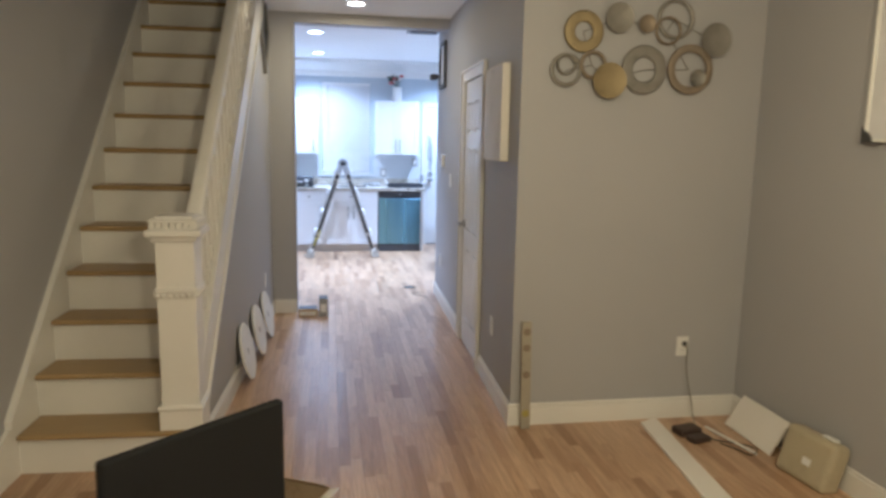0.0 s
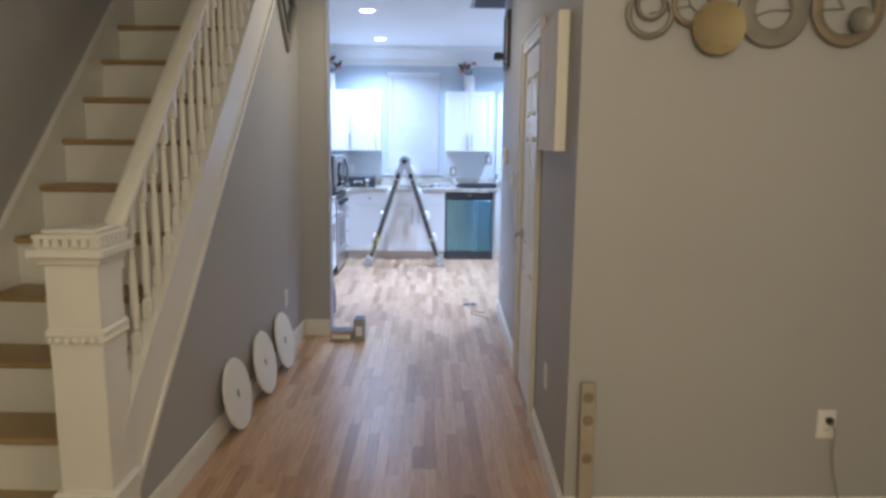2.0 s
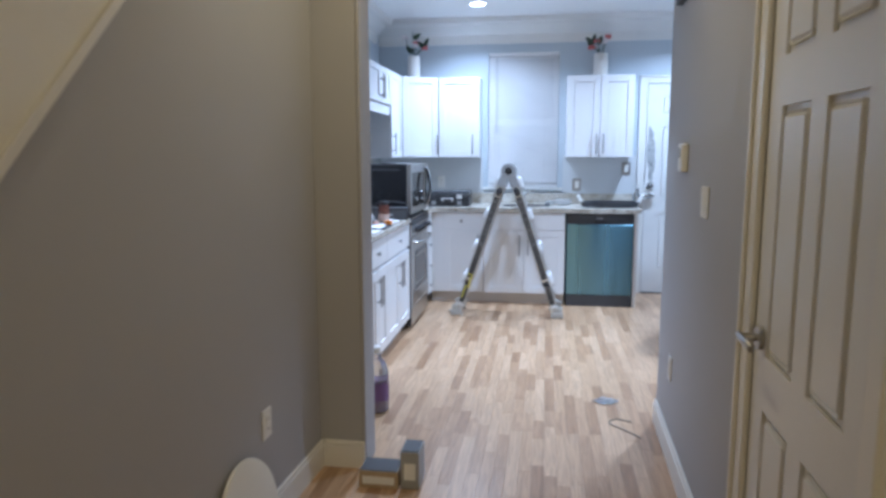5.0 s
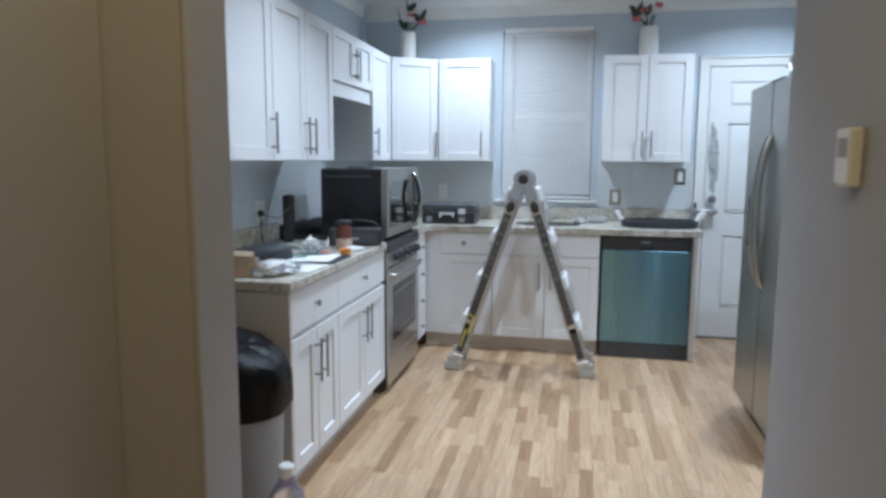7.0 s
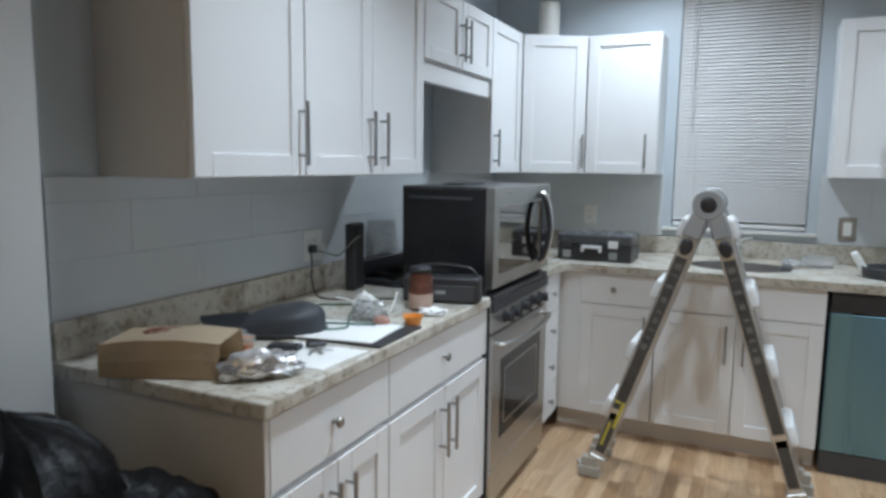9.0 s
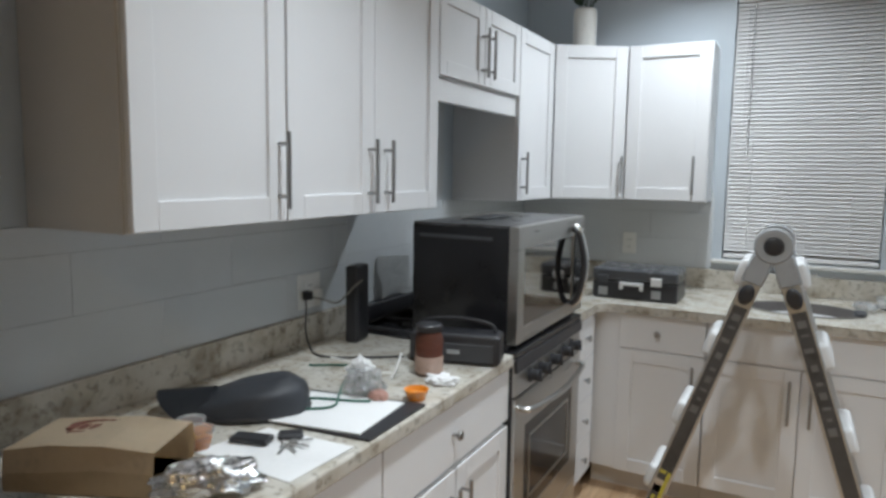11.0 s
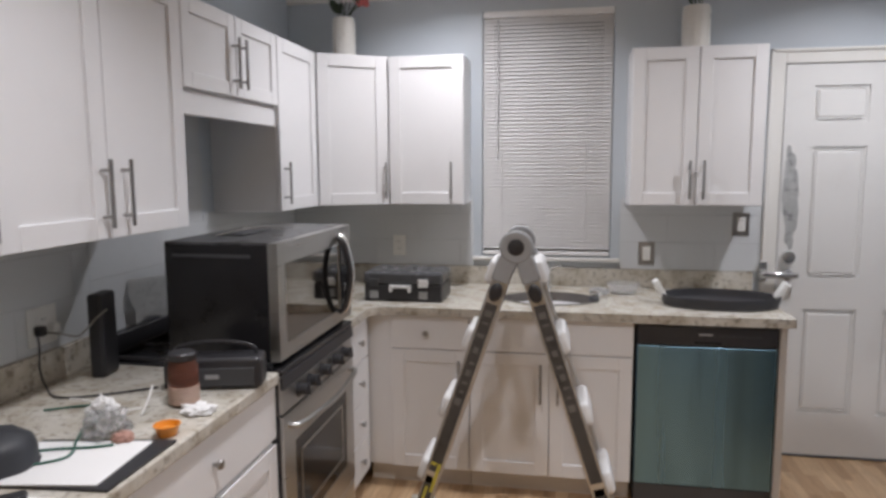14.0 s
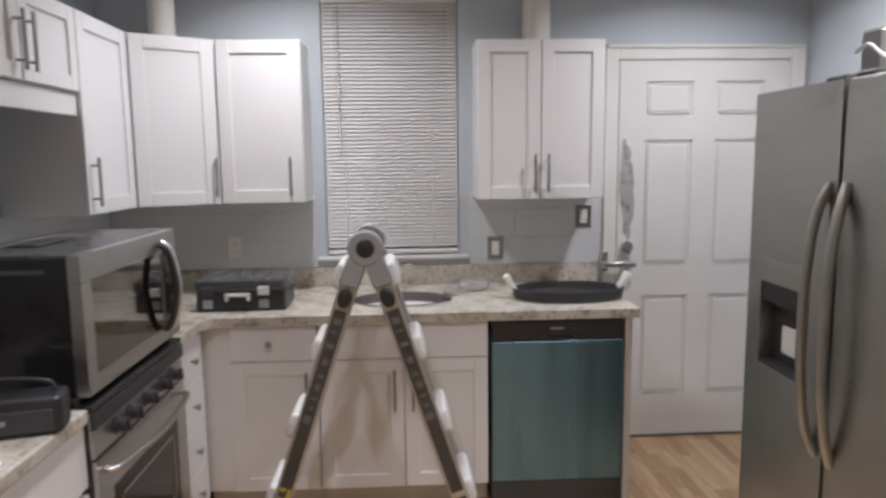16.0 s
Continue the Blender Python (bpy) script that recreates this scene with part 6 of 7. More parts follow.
for name, pts, mat, label in (
    ("extension_lead", [(-1.03, 8.0, 1.085), (-0.99, 8.04, 1.07), (-0.95, 8.06, 1.06), (-0.91, 8.06, 1.09), (-0.88, 8.06, 1.12), (-0.87, 8.10, 1.14)], CORD, "grey power cord from the socket"),
    ("extension_lead", [(-1.03, 7.985, 1.10), (-1.005, 7.965, 1.05), (-1.00, 7.955, 0.98), (-0.985, 7.96, CT1 + 0.006), (-0.90, 7.90, CT1 + 0.005), (-0.80, 7.93, CT1 + 0.005), (-0.66, 8.03, CT1 + 0.005)], BLACK, "thin black cord on the worktop"),
    ("green_cable", [(-0.86, 7.80, CT1 + 0.004), (-0.74, 7.86, CT1 + 0.004), (-0.70, 7.78, CT1 + 0.004), (-0.66, 7.70, CT1 + 0.004), (-0.60, 7.60, CT1 + 0.013), (-0.56, 7.52, CT1 + 0.014), (-0.62, 7.46, CT1 + 0.014), (-0.66, 7.42, CT1 + 0.014)], GREENWIRE, "thin green cable over the papers"),
    ("green_cable", [(-0.72, 7.50, CT1 + 0.013), (-0.63, 7.55, CT1 + 0.014), (-0.55, 7.575, CT1 + 0.014), (-0.50, 7.60, CT1 + 0.014)], GREENWIRE, "thin green cable on the paper"),
    ("white_cable", [(-0.80, 7.83, CT1 + 0.03), (-0.73, 7.84, CT1 + 0.02), (-0.67, 7.82, CT1 + 0.004), (-0.60, 7.86, CT1 + 0.004)], WHITEPL, "short white cable on the worktop"),
    ("white_cable", [(-0.585, 7.89, CT1 + 0.06), (-0.575, 7.85, CT1 + 0.03), (-0.57, 7.81, CT1 + 0.004)], WHITEPL, "white cable end beside the jar"),
):
    bm = bmesh.new()
    tube(bm, pts, 0.0032, 7)
    solid(name, bm, mat, label, "cable", smooth=True)
for y in (7.99, 8.045):
    bm = bmesh.new()
    box(bm, LEFT + 0.017, LEFT + 0.045, y - 0.014, y + 0.014, 1.075, 1.105, bevel=0.004)
    solid("plug", bm, BLACK if y < 8 else WHITEPL, "electric plug in the socket", "plug")

# ---- rubbish and bottle by the counter's end ----
bin_ = thing("waste_bin", (-0.482, 6.72, 0), "grey plastic bin lined with a full black bag", "bin")
bm = bmesh.new()
mm = Matrix.Translation((-0.482, 6.72, 0))
lathe(bm, [(0, 0.0), (0.125, 0.0), (0.135, 0.02), (0.155, 0.60), (0.160, 0.605), (0.148, 0.605), (0.128, 0.03), (0, 0.03)], (0, 0, 0), 28, m=mm)
part("bucket", bm, GREY, bin_, "", True)
bm = bmesh.new()
n = 56
rings = []
for r, z in ((0.162, 0.47), (0.170, 0.50), (0.172, 0.56), (0.178, 0.62), (0.176, 0.67), (0.160, 0.705), (0.125, 0.715), (0.085, 0.72), (0.04, 0.715)):
    ring = []
    for k in range(n):
        a = 2 * math.pi * k / n
        c = Vector((math.cos(a), math.sin(a), 0))
        f = 1 + 0.10 * noise.noise(c * 2.2 + Vector((0, 0, 5 * z))) * (z > 0.48) + 0.03 * noise.noise(c * 8 + Vector((0, 0, 6 * z)))
        lift = max(0, (z - 0.5) / 0.2) * (0.012 - 0.40 * r * f * c.x + 0.014 * noise.noise(c * 5 * r / 0.17 + Vector((4, 0, 0))))
        f *= 1 + 0.06 * max(0, math.cos(a + 0.35)) ** 6 * (z > 0.55)
        ring.append(bm.verts.new((-0.482 + r * f * c.x, 6.72 + 0.95 * r * f * c.y, z + lift)))
    rings.append(ring)
for a, b in zip(rings, rings[1:]):
    for k in range(n):
        bm.faces.new((a[k], a[(k + 1) % n], b[(k + 1) % n], b[k]))
bm.faces.new(rings[-1])
part("bin_liner", bm, BAG, bin_, "black plastic bin liner", True)
# the bag gathers to a peak; sharp folds run down from it
bm = bmesh.new()
rings = []
n = 72
for k in range(25):
    t = k / 24
    r = 1.0 * (1 - t ** 7) ** 0.62 * (0.86 + 0.14 * math.sin(min(1, t * 3) * math.pi / 2)) + 0.02
    ring = []
    for q in range(n):
        a = 2 * math.pi * q / n
        c = Vector((math.cos(a), math.sin(a), 0))
        fold = abs(noise.noise(c * 3.1 + Vector((0, 0, 3.0 * t + 7)))) * 0.34 + abs(noise.noise(c * 7 + Vector((3, 0, 8 * t)))) * 0.14
        f = r * (1.10 - fold * (0.3 + 0.5 * t))
        x = -0.755 + 0.035 * t + 0.265 * f * c.x
        ring.append(bm.verts.new((max(x, LEFT + 0.012), 6.50 + 0.09 * t + 0.225 * f * c.y, 0.001 + 0.945 * t + 0.012 * noise.noise(c * 5 + Vector((0, 0, 6 * t))) * min(1, 4 * t))))
    rings.append(ring)
for a, b in zip(rings, rings[1:]):
    for q in range(n):
        bm.faces.new((a[q], a[(q + 1) % n], b[(q + 1) % n], b[q]))
bm.faces.new(rings[0]), bm.faces.new(rings[-1])
solid("rubbish_bag", bm, BAG, "full black rubbish bag standing on the floor", "rubbish bag", smooth=True)
bottle = thing("detergent_bottle", (-0.225, 6.53, 0), "clear bottle half full of purple liquid", "bottle")
bm = bmesh.new()
lathe(bm, [(0, 0), (0.06, 0), (0.068, 0.008), (0.068, 0.22), (0.055, 0.27), (0.026, 0.31), (0.024, 0.33), (0, 0.33)], (-0.225, 6.53, 0.0005), 28)
part("bottle_body", bm, CLEAR, bottle, "", True)
bm = bmesh.new()
lathe(bm, [(0, 0.004), (0.064, 0.006), (0.0645, 0.185), (0, 0.186)], (-0.225, 6.53, 0.0005), 28)
part("liquid", bm, PURPLE, bottle, "purple liquid", True)
bm = bmesh.new()
lathe(bm, [(0, 0.331), (0.028, 0.331), (0.027, 0.362), (0.02, 0.368), (0, 0.368)], (-0.225, 6.53, 0.0005), 18)
part("cap", bm, WHITEPL, bottle, "white cap", True)
bm = bmesh.new()
lathe(bm, [(0.0688, 0.07), (0.0695, 0.07), (0.0695, 0.17), (0.0688, 0.17)], (-0.225, 6.53, 0.0005), 28)
part("label_band", bm, PURPLE, bottle, "plain purple label", True)
bm = lumpy((1.05, 6.84, 0.0005), (0.06, 0.04, 0.012), 51, 0.6, flat=0.3)
solid("plastic_scrap", bm, CLEAR, "scrap of clear plastic on the floor", "scrap", smooth=True)
bm = bmesh.new()
tube(bm, [(1.18, 6.35, 0.004), (1.10, 6.45, 0.004), (1.04, 6.52, 0.004), (1.08, 6.58, 0.004), (1.16, 6.55, 0.004)], 0.003, 6)
solid("loose_wire", bm, CORD, "short piece of grey wire on the floor", "wire", smooth=True)
bm = bmesh.new()
rod(bm, (-0.16, 8.92, 0.012), (-0.12, 8.94, 0.012), 0.012, seg=12)
solid("chrome_fitting", bm, CHROME, "small chrome pipe fitting on the floor", "fitting", smooth=True)

# ---- hallway ----
for k, y in enumerate((4.09, 4.60, 5.06)):
    xw = on_line(HALL_L0, HALL_L1, y)
    plate = thing("ceiling_medallion", (xw + 0.06, y, 0), "white round disc leaning against the wall", "disc", "white discs along the hallway wall")
    mm = Matrix.Translation((xw + 0.085, y, 0.006)) @ Matrix.Rotation(-sd, 4, "Z") @ Matrix.Rotation(radians(-11), 4, "Y") @ Matrix.Translation((0, 0, 0.188)) @ Matrix.Rotation(radians(90), 4, "Y")
    bm = bmesh.new()
    lathe(bm, [(0.012, 0.004), (0.05, 0.004), (0.165, 0.012), (0.184, 0.010), (0.188, 0.002), (0.182, -0.006), (0.05, -0.008), (0.012, -0.008), (0.012, 0.004)], (0, 0, 0), 44, m=mm)
    part("disc", bm, WHITEPL, plate, "", True)
    bm = bmesh.new()
    box(bm, -0.020, 0.020, -0.009, 0.009, 0.002, 0.008, bevel=0.002, m=mm)
    part("centre_clip", bm, NICKEL, plate, "dark metal centre clip")
for x0, x1, y0, y1, h, mat, label in ((-0.085, 0.085, 5.66, 5.79, 0.075, CARD, "low cardboard carton with grey top"), (0.095, 0.175, 5.67, 5.80, 0.165, GREY, "small upright grey and white carton")):
    ob = thing("carton", ((x0 + x1) / 2, (y0 + y1) / 2, 0), label, "box", "cartons by the wall end")
    bm = bmesh.new()
    box(bm, x0, x1, y0, y1, 0.0005, h, bevel=0.002)
    part("box_body", bm, mat, ob)
    bm = bmesh.new()
    box(bm, x0 + 0.015, x1 - 0.015, y0 - 0.0015, y0 + 0.001, h * 0.25, h * 0.7)
    part("label_patch", bm, WHITEPL, ob, "plain white label")
    bm = bmesh.new()
    box(bm, x0 + 0.004, x1 - 0.004, y0 + 0.004, y1 - 0.004, h, h + 0.003)
    part("top_flap", bm, GREYDARK, ob)
canvas = thing("canvas_picture", INTO @ Vector((3.67 - 3.16, 0.02, 1.72)), "pale canvas picture on a deep frame", "picture")
bm = bmesh.new()
box(bm, 3.42 - 3.16, 3.90 - 3.16, 0.001, 0.045, 1.479, 2.009, bevel=0.003, m=INTO)
part("stretched_canvas", bm, CANVAS, canvas)
bm = bmesh.new()
for a, b, c, d in ((3.412, 3.42, 1.471, 2.017), (3.90, 3.908, 1.471, 2.017), (3.42, 3.90, 1.471, 1.479), (3.42, 3.90, 2.009, 2.017)):
    box(bm, a - 3.16, b - 3.16, 0.001, 0.047, c, d, bevel=0.001, m=INTO)
part("frame", bm, PRIMED, canvas, "white frame")
pic = thing("framed_picture", INTO @ Vector((6.15 - 3.16, 0.02, 2.28)), "dark-framed picture high on the wall", "picture")
bm = bmesh.new()
for a, b, c, d in ((5.98, 6.01, 2.08, 2.50), (6.29, 6.32, 2.08, 2.50), (6.01, 6.29, 2.08, 2.11), (6.01, 6.29, 2.47, 2.50)):
    box(bm, a - 3.16, b - 3.16, 0.001, 0.030, c, d, bevel=0.002, m=INTO)
part("frame", bm, GREYDARK, pic)
bm = bmesh.new()
box(bm, 6.01 - 3.16, 6.29 - 3.16, 0.001, 0.014, 2.11, 2.47, m=INTO)
part("print", bm, CANVAS, pic)
alarm = thing("security_camera", INTO @ Vector((6.52 - 3.16, 0.05, 2.22)), "small dark camera on a wall bracket", "camera device")
bm = bmesh.new()
box(bm, 6.46 - 3.16, 6.58 - 3.16, 0.02, 0.09, 2.19, 2.245, bevel=0.01, m=INTO, segments=2)
part("housing", bm, GREYDARK, alarm)
bm = bmesh.new()
box(bm, 6.50 - 3.16, 6.54 - 3.16, 0.0005, 0.03, 2.20, 2.235, m=INTO)
part("bracket", bm, GREY, alarm)
# diamond-shaped mirror ornament
orn = thing("wall_ornament", SKEW @ Vector((0.01, 5.50, 2.43)), "diamond-shaped mirror ornament with dark frame", "ornament")
for s0_, s1_, mat, lab, name in ((0.33, 0.27, PEWTER, "", "frame"), (0.27, 0.0, MIRROR, "bevelled mirror", "mirror"), (0.20, 0.16, GREYDARK, "", "inner_frame")):
    bm = bmesh.new()
    outer = [(5.50 + 0.75 * s0_ * math.cos(a), 2.43 + s0_ * math.sin(a)) for a in (0, math.pi / 2, math.pi, 1.5 * math.pi)]
    if s1_:
        inner = [(5.50 + 0.75 * s1_ * math.cos(a), 2.43 + s1_ * math.sin(a)) for a in (0, math.pi / 2, math.pi, 1.5 * math.pi)]
        for k in range(4):
            j = (k + 1) % 4
            prism(bm, [outer[k], outer[j], inner[j], inner[k]], 0.002, 0.026, "x")
    else:
        prism(bm, outer, 0.001, 0.012, "x")
    bmesh.ops.transform(bm, matrix=SKEW, verts=bm.verts)
    part(name, bm, mat, orn, lab)

# ---- living room ----
art = thing("ring_wall_art", (1.85, 3.15, 2.05), "metal wall art of overlapping rings and discs", "wall art")
RINGS = [(1.519, 2.156, 0.108, 0.049, GOLD), (1.706, 2.231, 0.078, 0, PEWTER), (1.855, 2.205, 0.047, 0, BRONZE), (2.028, 2.241, 0.107, 0.084, PEWTER),
         (1.984, 2.177, 0.075, 0.061, BRONZE), (2.253, 2.14, 0.088, 0, PEWTER), (1.431, 1.958, 0.088, 0.066, PEWTER), (1.574, 1.987, 0.075, 0.055, BRONZE),
         (1.663, 1.908, 0.093, 0, GOLD), (1.865, 1.974, 0.129, 0.064, PEWTER), (2.124, 1.983, 0.132, 0.09, BRONZE), (2.161, 1.94, 0.044, 0, PEWTER),
         (1.431, 1.985, 0.055, 0.04, PEWTER)]
for k, (x, z, r, ri, mat) in enumerate(RINGS):
    bm = bmesh.new()
    y = 3.16 - 0.018 - 0.012 * (k % 3)
    turn = Matrix.Translation((x, y, z)) @ Matrix.Rotation(radians(90), 4, "X")
    if ri:
        w = (r - ri) / 2
        lathe(bm, [(ri, 0), (ri + 0.15 * w, 0.006), (ri + w, 0.010), (r - 0.15 * w, 0.006), (r, 0), (r, -0.002), (ri, -0.002), (ri, 0)], (0, 0, 0), 36, m=turn)
        part("ring", bm, mat, art, "", True)
    else:
        lathe(bm, [(0, -0.003), (r * 0.7, 0.002), (r, 0.010), (r, 0.008), (r * 0.7, 0.0), (0, -0.005)], (0, 0, 0), 36, m=turn)
        part("disc", bm, mat, art, "", True)
bm = bmesh.new()
for a, b in ((0, 1), (1, 2), (2, 4), (4, 3), (3, 5), (0, 7), (7, 6), (7, 8), (8, 9), (9, 10), (4, 10)):
    rod(bm, (RINGS[a][0], 3.152, RINGS[a][1]), (RINGS[b][0], 3.152, RINGS[b][1]), 0.003, seg=6)
for k in (0, 3, 5, 8, 10):
    rod(bm, (RINGS[k][0], 3.12, RINGS[k][1] + 0.9 * RINGS[k][2]), (RINGS[k][0], 3.1605, RINGS[k][1] + 0.9 * RINGS[k][2]), 0.003, seg=6)
part("wire_backing", bm, PEWTER, art)

level = thing("spirit_level", (1.268, 3.11, 0), "aluminium spirit level leaning upright on the wall", "spirit level")
LM = Matrix.Translation((1.268, 3.095, 0.002)) @ Matrix.Rotation(radians(-3.5), 4, "X")
bm = bmesh.new()
box(bm, -0.028, 0.028, -0.010, 0.010, 0, 0.605, bevel=0.003, m=LM)
part("body", bm, LEVELMETAL, level, "pale yellowish metal body")
for z in (0.09, 0.31, 0.46, 0.55):
    bm = bmesh.new()
    lathe(bm, [(0, 0), (0.019, 0), (0.021, 0.002), (0.017, 0.003), (0, 0.002)], (0, 0, 0), 20, m=LM @ Matrix.Translation((0, -0.0100, z)) @ Matrix.Rotation(radians(90), 4, "X"))
    part("vial_window", bm, BRONZE if z > 0.3 else VIAL, level, "round vial window", True)
side_pic = thing("wall_picture", (2.55, 2.1, 1.95), "pale picture in a grey frame on the side wall", "picture")
bm = bmesh.new()
box(bm, 2.540, 2.5695, 1.62, 2.32, 1.62, 2.32, bevel=0.002)
part("print", bm, CANVAS, side_pic)
bm = bmesh.new()
for a, b, c, d in ((1.605, 1.62, 1.605, 2.335), (2.32, 2.335, 1.605, 2.335), (1.62, 2.32, 1.605, 1.62), (1.62, 2.32, 2.32, 2.335)):
    box(bm, 2.530, 2.5695, a, b, c, d, bevel=0.003)
part("frame", bm, WHITEPL, side_pic, "white frame")
for z, up in ((1.60, 1), (2.34, -1)):
    bm = bmesh.new()
    prism(bm, [(2.345, z), (2.345, z + up * 0.075), (2.27, z)], 2.526, 2.5695, "x", bevel=0.002)
    part("corner_guard", bm, GREYDARK, side_pic, "dark corner guard")
bm = bmesh.new()
prism(bm, [(1.943, 3.065), (2.062, 3.125), (1.968, 2.10), (1.842, 2.10)], 0.0005, 0.019, "z", bevel=0.002)
solid("trim_board", bm, PRIMED, "long white primed board lying on the floor", "board")
bm = bmesh.new()
box(bm, -0.006, 0.006, 0, 0.40, 0, 0.20, bevel=0.002, m=Matrix.Translation((2.436, 2.615, 0.0035)) @ Matrix.Rotation(radians(33), 4, "Y"))
solid("primed_offcut", bm, PRIMED, "white panel propped against the wall", "board")
hard = thing("equipment_case", (2.45, 2.37, 0), "beige plastic case standing by the wall", "case")
CM = Matrix.Translation((2.395, 2.36, 0.0035)) @ Matrix.Rotation(radians(6), 4, "Z") @ Matrix.Rotation(radians(16), 4, "Y") @ Matrix.Translation((0.055, 0, 0))
bm = bmesh.new()
box(bm, -0.055, 0.055, -0.15, 0.15, 0, 0.245, bevel=0.03, m=CM, segments=3)
part("shell", bm, OLIVE, hard)
bm = bmesh.new()
box(bm, -0.02, 0.02, -0.10, -0.03, 0.242, 0.258, bevel=0.004, m=CM)
part("cap", bm, WHITEPL, hard, "white cap")
bm = bmesh.new()
box(bm, -0.058, -0.052, -0.05, 0.0, 0.09, 0.125, bevel=0.002, m=CM)
part("latch", bm, WHITEPL, hard)
for name, c, s, label in (("power_adapter", (2.15, 2.93, 0.0005), (0.07, 0.045, 0.04), "dark brown power adapter on the floor"), ("power_adapter", (2.165, 2.83, 0.0005), (0.06, 0.035, 0.03), "small dark brown adapter on the floor")):
    bm = bmesh.new()
    box(bm, -s[0], s[0], -s[1], s[1], 0, s[2], bevel=0.008, m=Matrix.Translation(c) @ Matrix.Rotation(radians(12), 4, "Z"), segments=2)
    solid(name, bm, MAROON, label, "adapter")
bm = bmesh.new()
tube(bm, [(2.215, 3.135, 0.45), (2.222, 3.11, 0.42), (2.23, 3.12, 0.30), (2.255, 3.10, 0.15), (2.262, 3.06, 0.03), (2.24, 2.98, 0.006), (2.21, 2.93, 0.012)], 0.0035, 7)
solid("extension_lead", bm, CORD, "grey cord hanging from the socket", "cable", smooth=True)
bm = bmesh.new()
tube(bm, [(2.21, 2.84, 0.012), (2.28, 2.80, 0.006), (2.36, 2.76, 0.006), (2.39, 2.68, 0.02), (2.37, 2.62, 0.03), (2.34, 2.63, 0.006), (2.31, 2.70, 0.005), (2.26, 2.78, 0.005)], 0.0035, 7)
solid("extension_lead", bm, BLACK, "dark cord looped on the floor", "cable", smooth=True)
bm = bmesh.new()
box(bm, 2.208, 2.232, 3.128, 3.152, 0.435, 0.462, bevel=0.004)
solid("plug", bm, BLACK, "black plug in the socket", "plug")
bm = bmesh.new()
rod(bm, (2.295, 2.985, 0.008), (2.375, 2.63, 0.008), 0.007, seg=10)
solid("white_rod", bm, WHITEPL, "thin white rod lying on the floor", "rod")
reg = thing("floor_register", (-0.22, 2.96, 0), "brown metal floor vent", "vent")
bm = bmesh.new()
for a, b, c, d in ((-0.275, -0.165, 2.83, 2.845), (-0.275, -0.165, 3.075, 3.09), (-0.275, -0.262, 2.845, 3.075), (-0.178, -0.165, 2.845, 3.075)):
    box(bm, a, b, c, d, 0.0005, 0.005, bevel=0.001)
part("frame", bm, BRONZE, reg)
bm = bmesh.new()
box(bm, -0.262, -0.178, 2.845, 3.075, 0.0004, 0.0015)
part("duct", bm, BLACK, reg, "dark duct")
for k in range(13):
    bm = bmesh.new()
    y = 2.855 + 0.0175 * k
    box(bm, -0.262, -0.178, y, y + 0.007, 0.0015, 0.0045)
    part("bar", bm, BRONZE, reg)

# dark chair just inside the room
chair = thing("high_back_chair", (-0.05, 0.75, 0), "black upholstered high-back chair", "chair")
CH = Matrix.Translation((-0.037, 0.88, 0)) @ Matrix.Rotation(radians(42.5), 4, "Z")   # back panel runs along x
bm = bmesh.new()
box(bm, -0.182, 0.187, -0.022, 0.0, 0.47, 1.045, bevel=0.006, m=CH, segments=3)
part("backrest", bm, CLOTH, chair)
bm = bmesh.new()
box(bm, -0.2, 0.2, -0.43, -0.02, 0.40, 0.48, bevel=0.02, m=CH, segments=3)
part("seat", bm, CLOTH, chair)
for sx in (-0.17, 0.17):
    for sy in (-0.40, -0.04):
        bm = bmesh.new()
        box(bm, sx - 0.018, sx + 0.018, sy - 0.018, sy + 0.018, 0, 0.41, bevel=0.003, m=CH)
        part("leg", bm, BLACK, chair)
carton = thing("carton", (0.06, 2.36, 0), "open cardboard carton on the floor", "box")
QM = Matrix.Translation((0.06, 2.345, 0)) @ Matrix.Rotation(radians(-28), 4, "Z")
bm = bmesh.new()
for a, b, c, d in ((-0.11, -0.106, -0.09, 0.09), (0.106, 0.11, -0.09, 0.09), (-0.106, 0.106, -0.09, -0.086), (-0.106, 0.106, 0.086, 0.09)):
    box(bm, a, b, c, d, 0.001, 0.105, m=QM)
box(bm, -0.106, 0.106, -0.086, 0.086, 0.001, 0.005, m=QM)
part("box_body", bm, CARD, carton)
bm = bmesh.new()
box(bm, 0, 0.004, -0.088, 0.088, 0, 0.045, m=QM @ Matrix.Translation((0.11, 0, 0.104)) @ Matrix.Rotation(radians(75), 4, "Y"))
part("flap", bm, PRIMED, carton, "pale inside of the flap")
bm = bmesh.new()
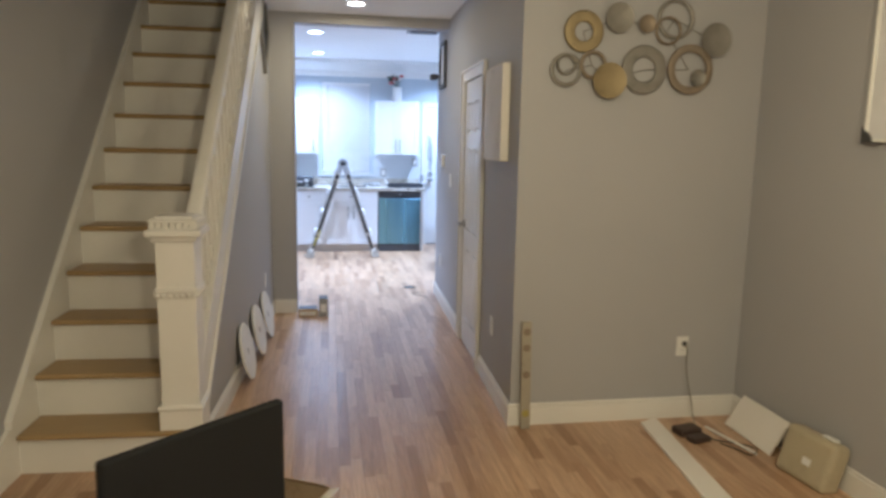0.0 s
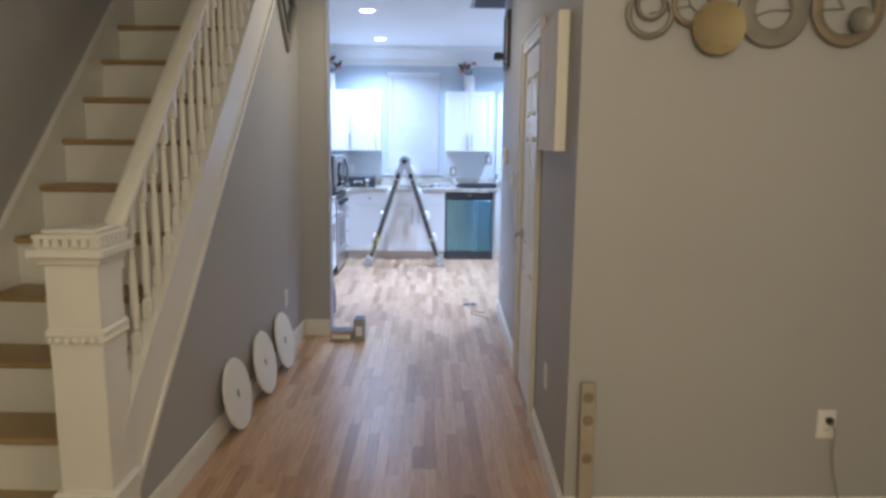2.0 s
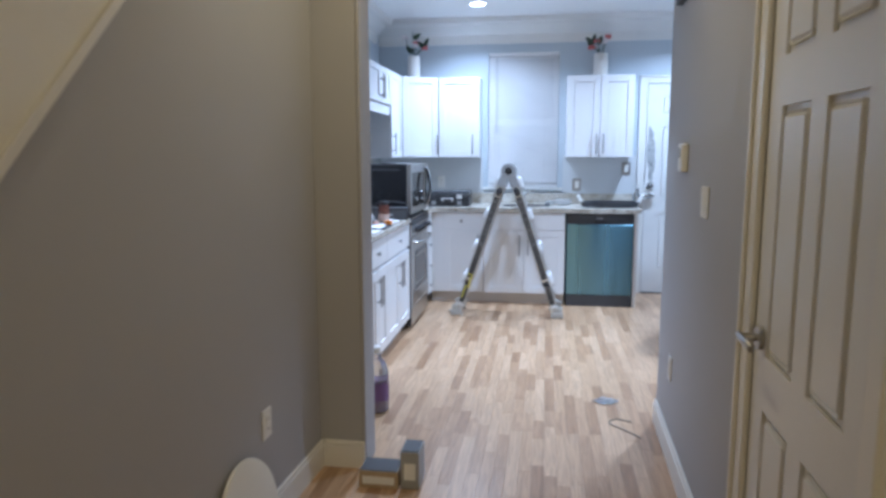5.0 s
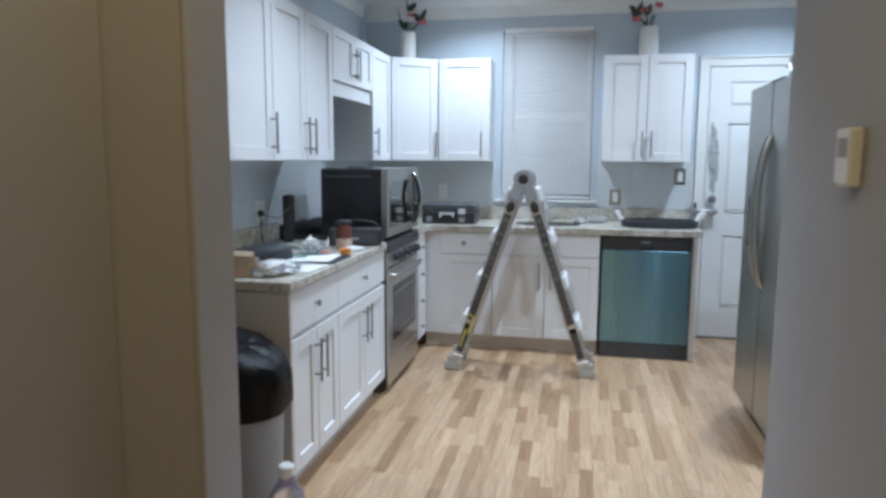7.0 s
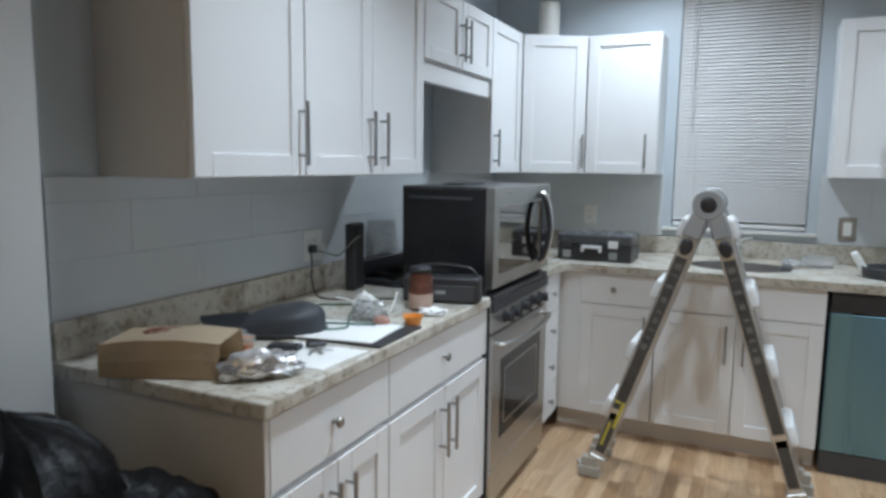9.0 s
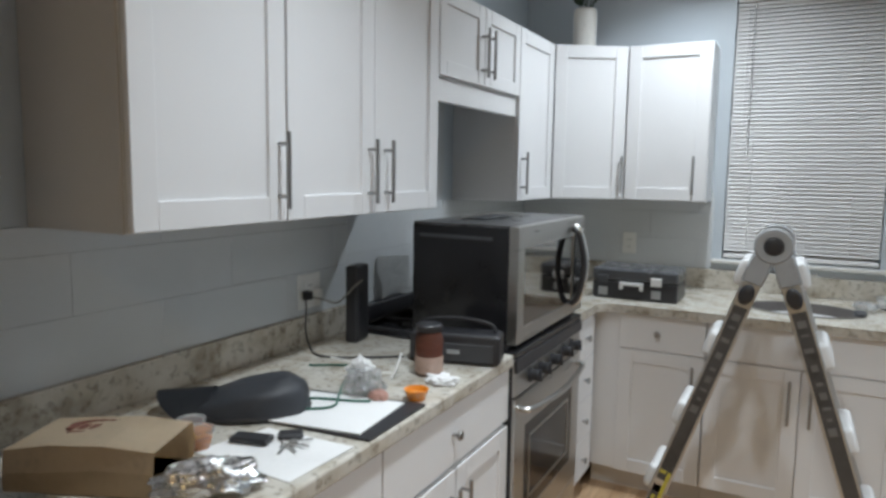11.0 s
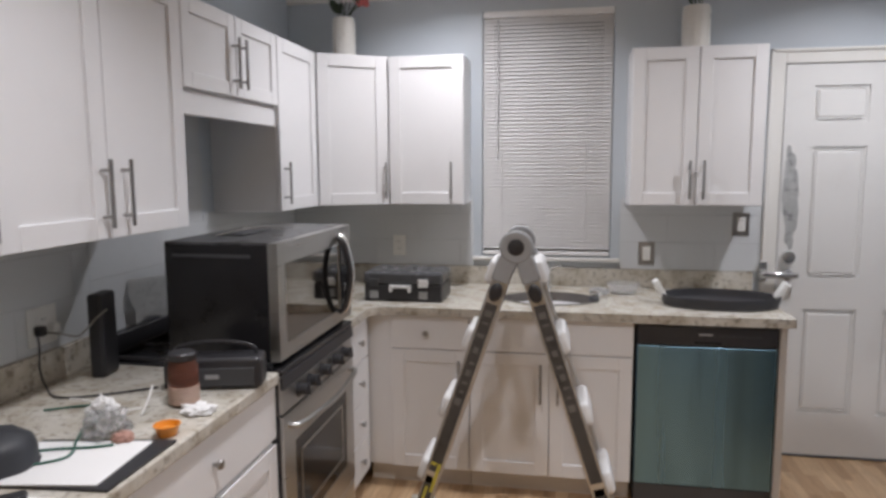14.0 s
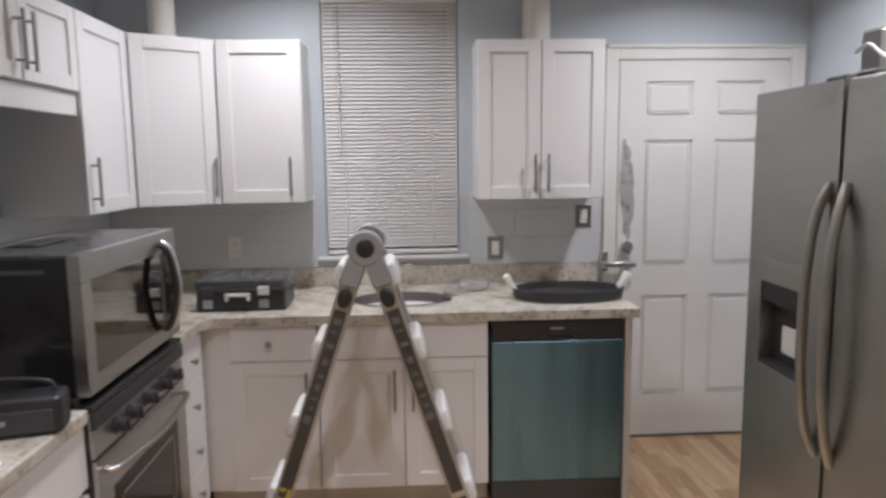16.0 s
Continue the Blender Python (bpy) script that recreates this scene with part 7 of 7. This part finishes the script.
box(bm, -0.108, 0.108, 0, 0.004, 0, 0.06, m=QM @ Matrix.Translation((0, 0.086, 0.104)) @ Matrix.Rotation(radians(50), 4, "X"))
part("flap", bm, CARD, carton)


# ---- oak strip floor ----
bm = bmesh.new()
box(bm, STAIRWALL - 0.1, 2.85, -2.5, BACK + 0.16, -0.12, -0.019)
floor = structure("floor", bm, SUBFLOOR, "natural oak strip floor running through all rooms", "floor")
rng = random.Random(11)
STRIP = 0.0572
lengths = [0.23, 0.30, 0.38, 0.46, 0.55, 0.68]


def strip_mesh(length):
    b = bmesh.new()
    box(b, 0.0002, STRIP - 0.0002, 0.0002, length - 0.0002, -0.018, 0.0, bevel=0.0005)
    bmesh.ops.recalc_face_normals(b, faces=b.faces)
    me = bpy.data.meshes.new("floor_strip")
    b.to_mesh(me)
    b.free()
    me.materials.append(OAK)
    return me


shared = {n: strip_mesh(n) for n in lengths}
verts, faces = [], []
count = 0
x = STAIRWALL
while x < 2.70:
    y = -2.4 - rng.uniform(0, 0.4)
    while y < BACK + 0.02:
        n = rng.choice(lengths)
        if y < 5.6 and rng.random() < 0.6:
            n = lengths[-1]
        near = -0.30 < x < 1.40 and 6.55 < y < 9.25 and count < 300
        if near:
            ob = new("floor_strip", shared[n])
            ob.parent = floor
            ob.location = (x, y, 0)
            count += 1
        else:
            k = len(verts)
            a, b, c, d, e = x + 0.0002, x + STRIP - 0.0002, y + 0.0002, y + n - 0.0002, 0.0005
            verts += [(a, c, -0.018), (b, c, -0.018), (b, d, -0.018), (a, d, -0.018), (a, c, -e), (b, c, -e), (b, d, -e), (a, d, -e), (a + e, c + e, 0), (b - e, c + e, 0), (b - e, d - e, 0), (a + e, d - e, 0)]
            for lo in (0, 4):
                for s in range(4):
                    t = (s + 1) % 4
                    faces.append((k + lo + s, k + lo + t, k + lo + 4 + t, k + lo + 4 + s))
            faces.append((k + 8, k + 9, k + 10, k + 11))
        y += n
    x += STRIP
me = bpy.data.meshes.new("floor_strips")
me.from_pydata(verts, [], faces)
me.materials.append(OAK)
rest = new("floor_strips", me)
rest.parent = floor
rest["kind"] = "stuff"
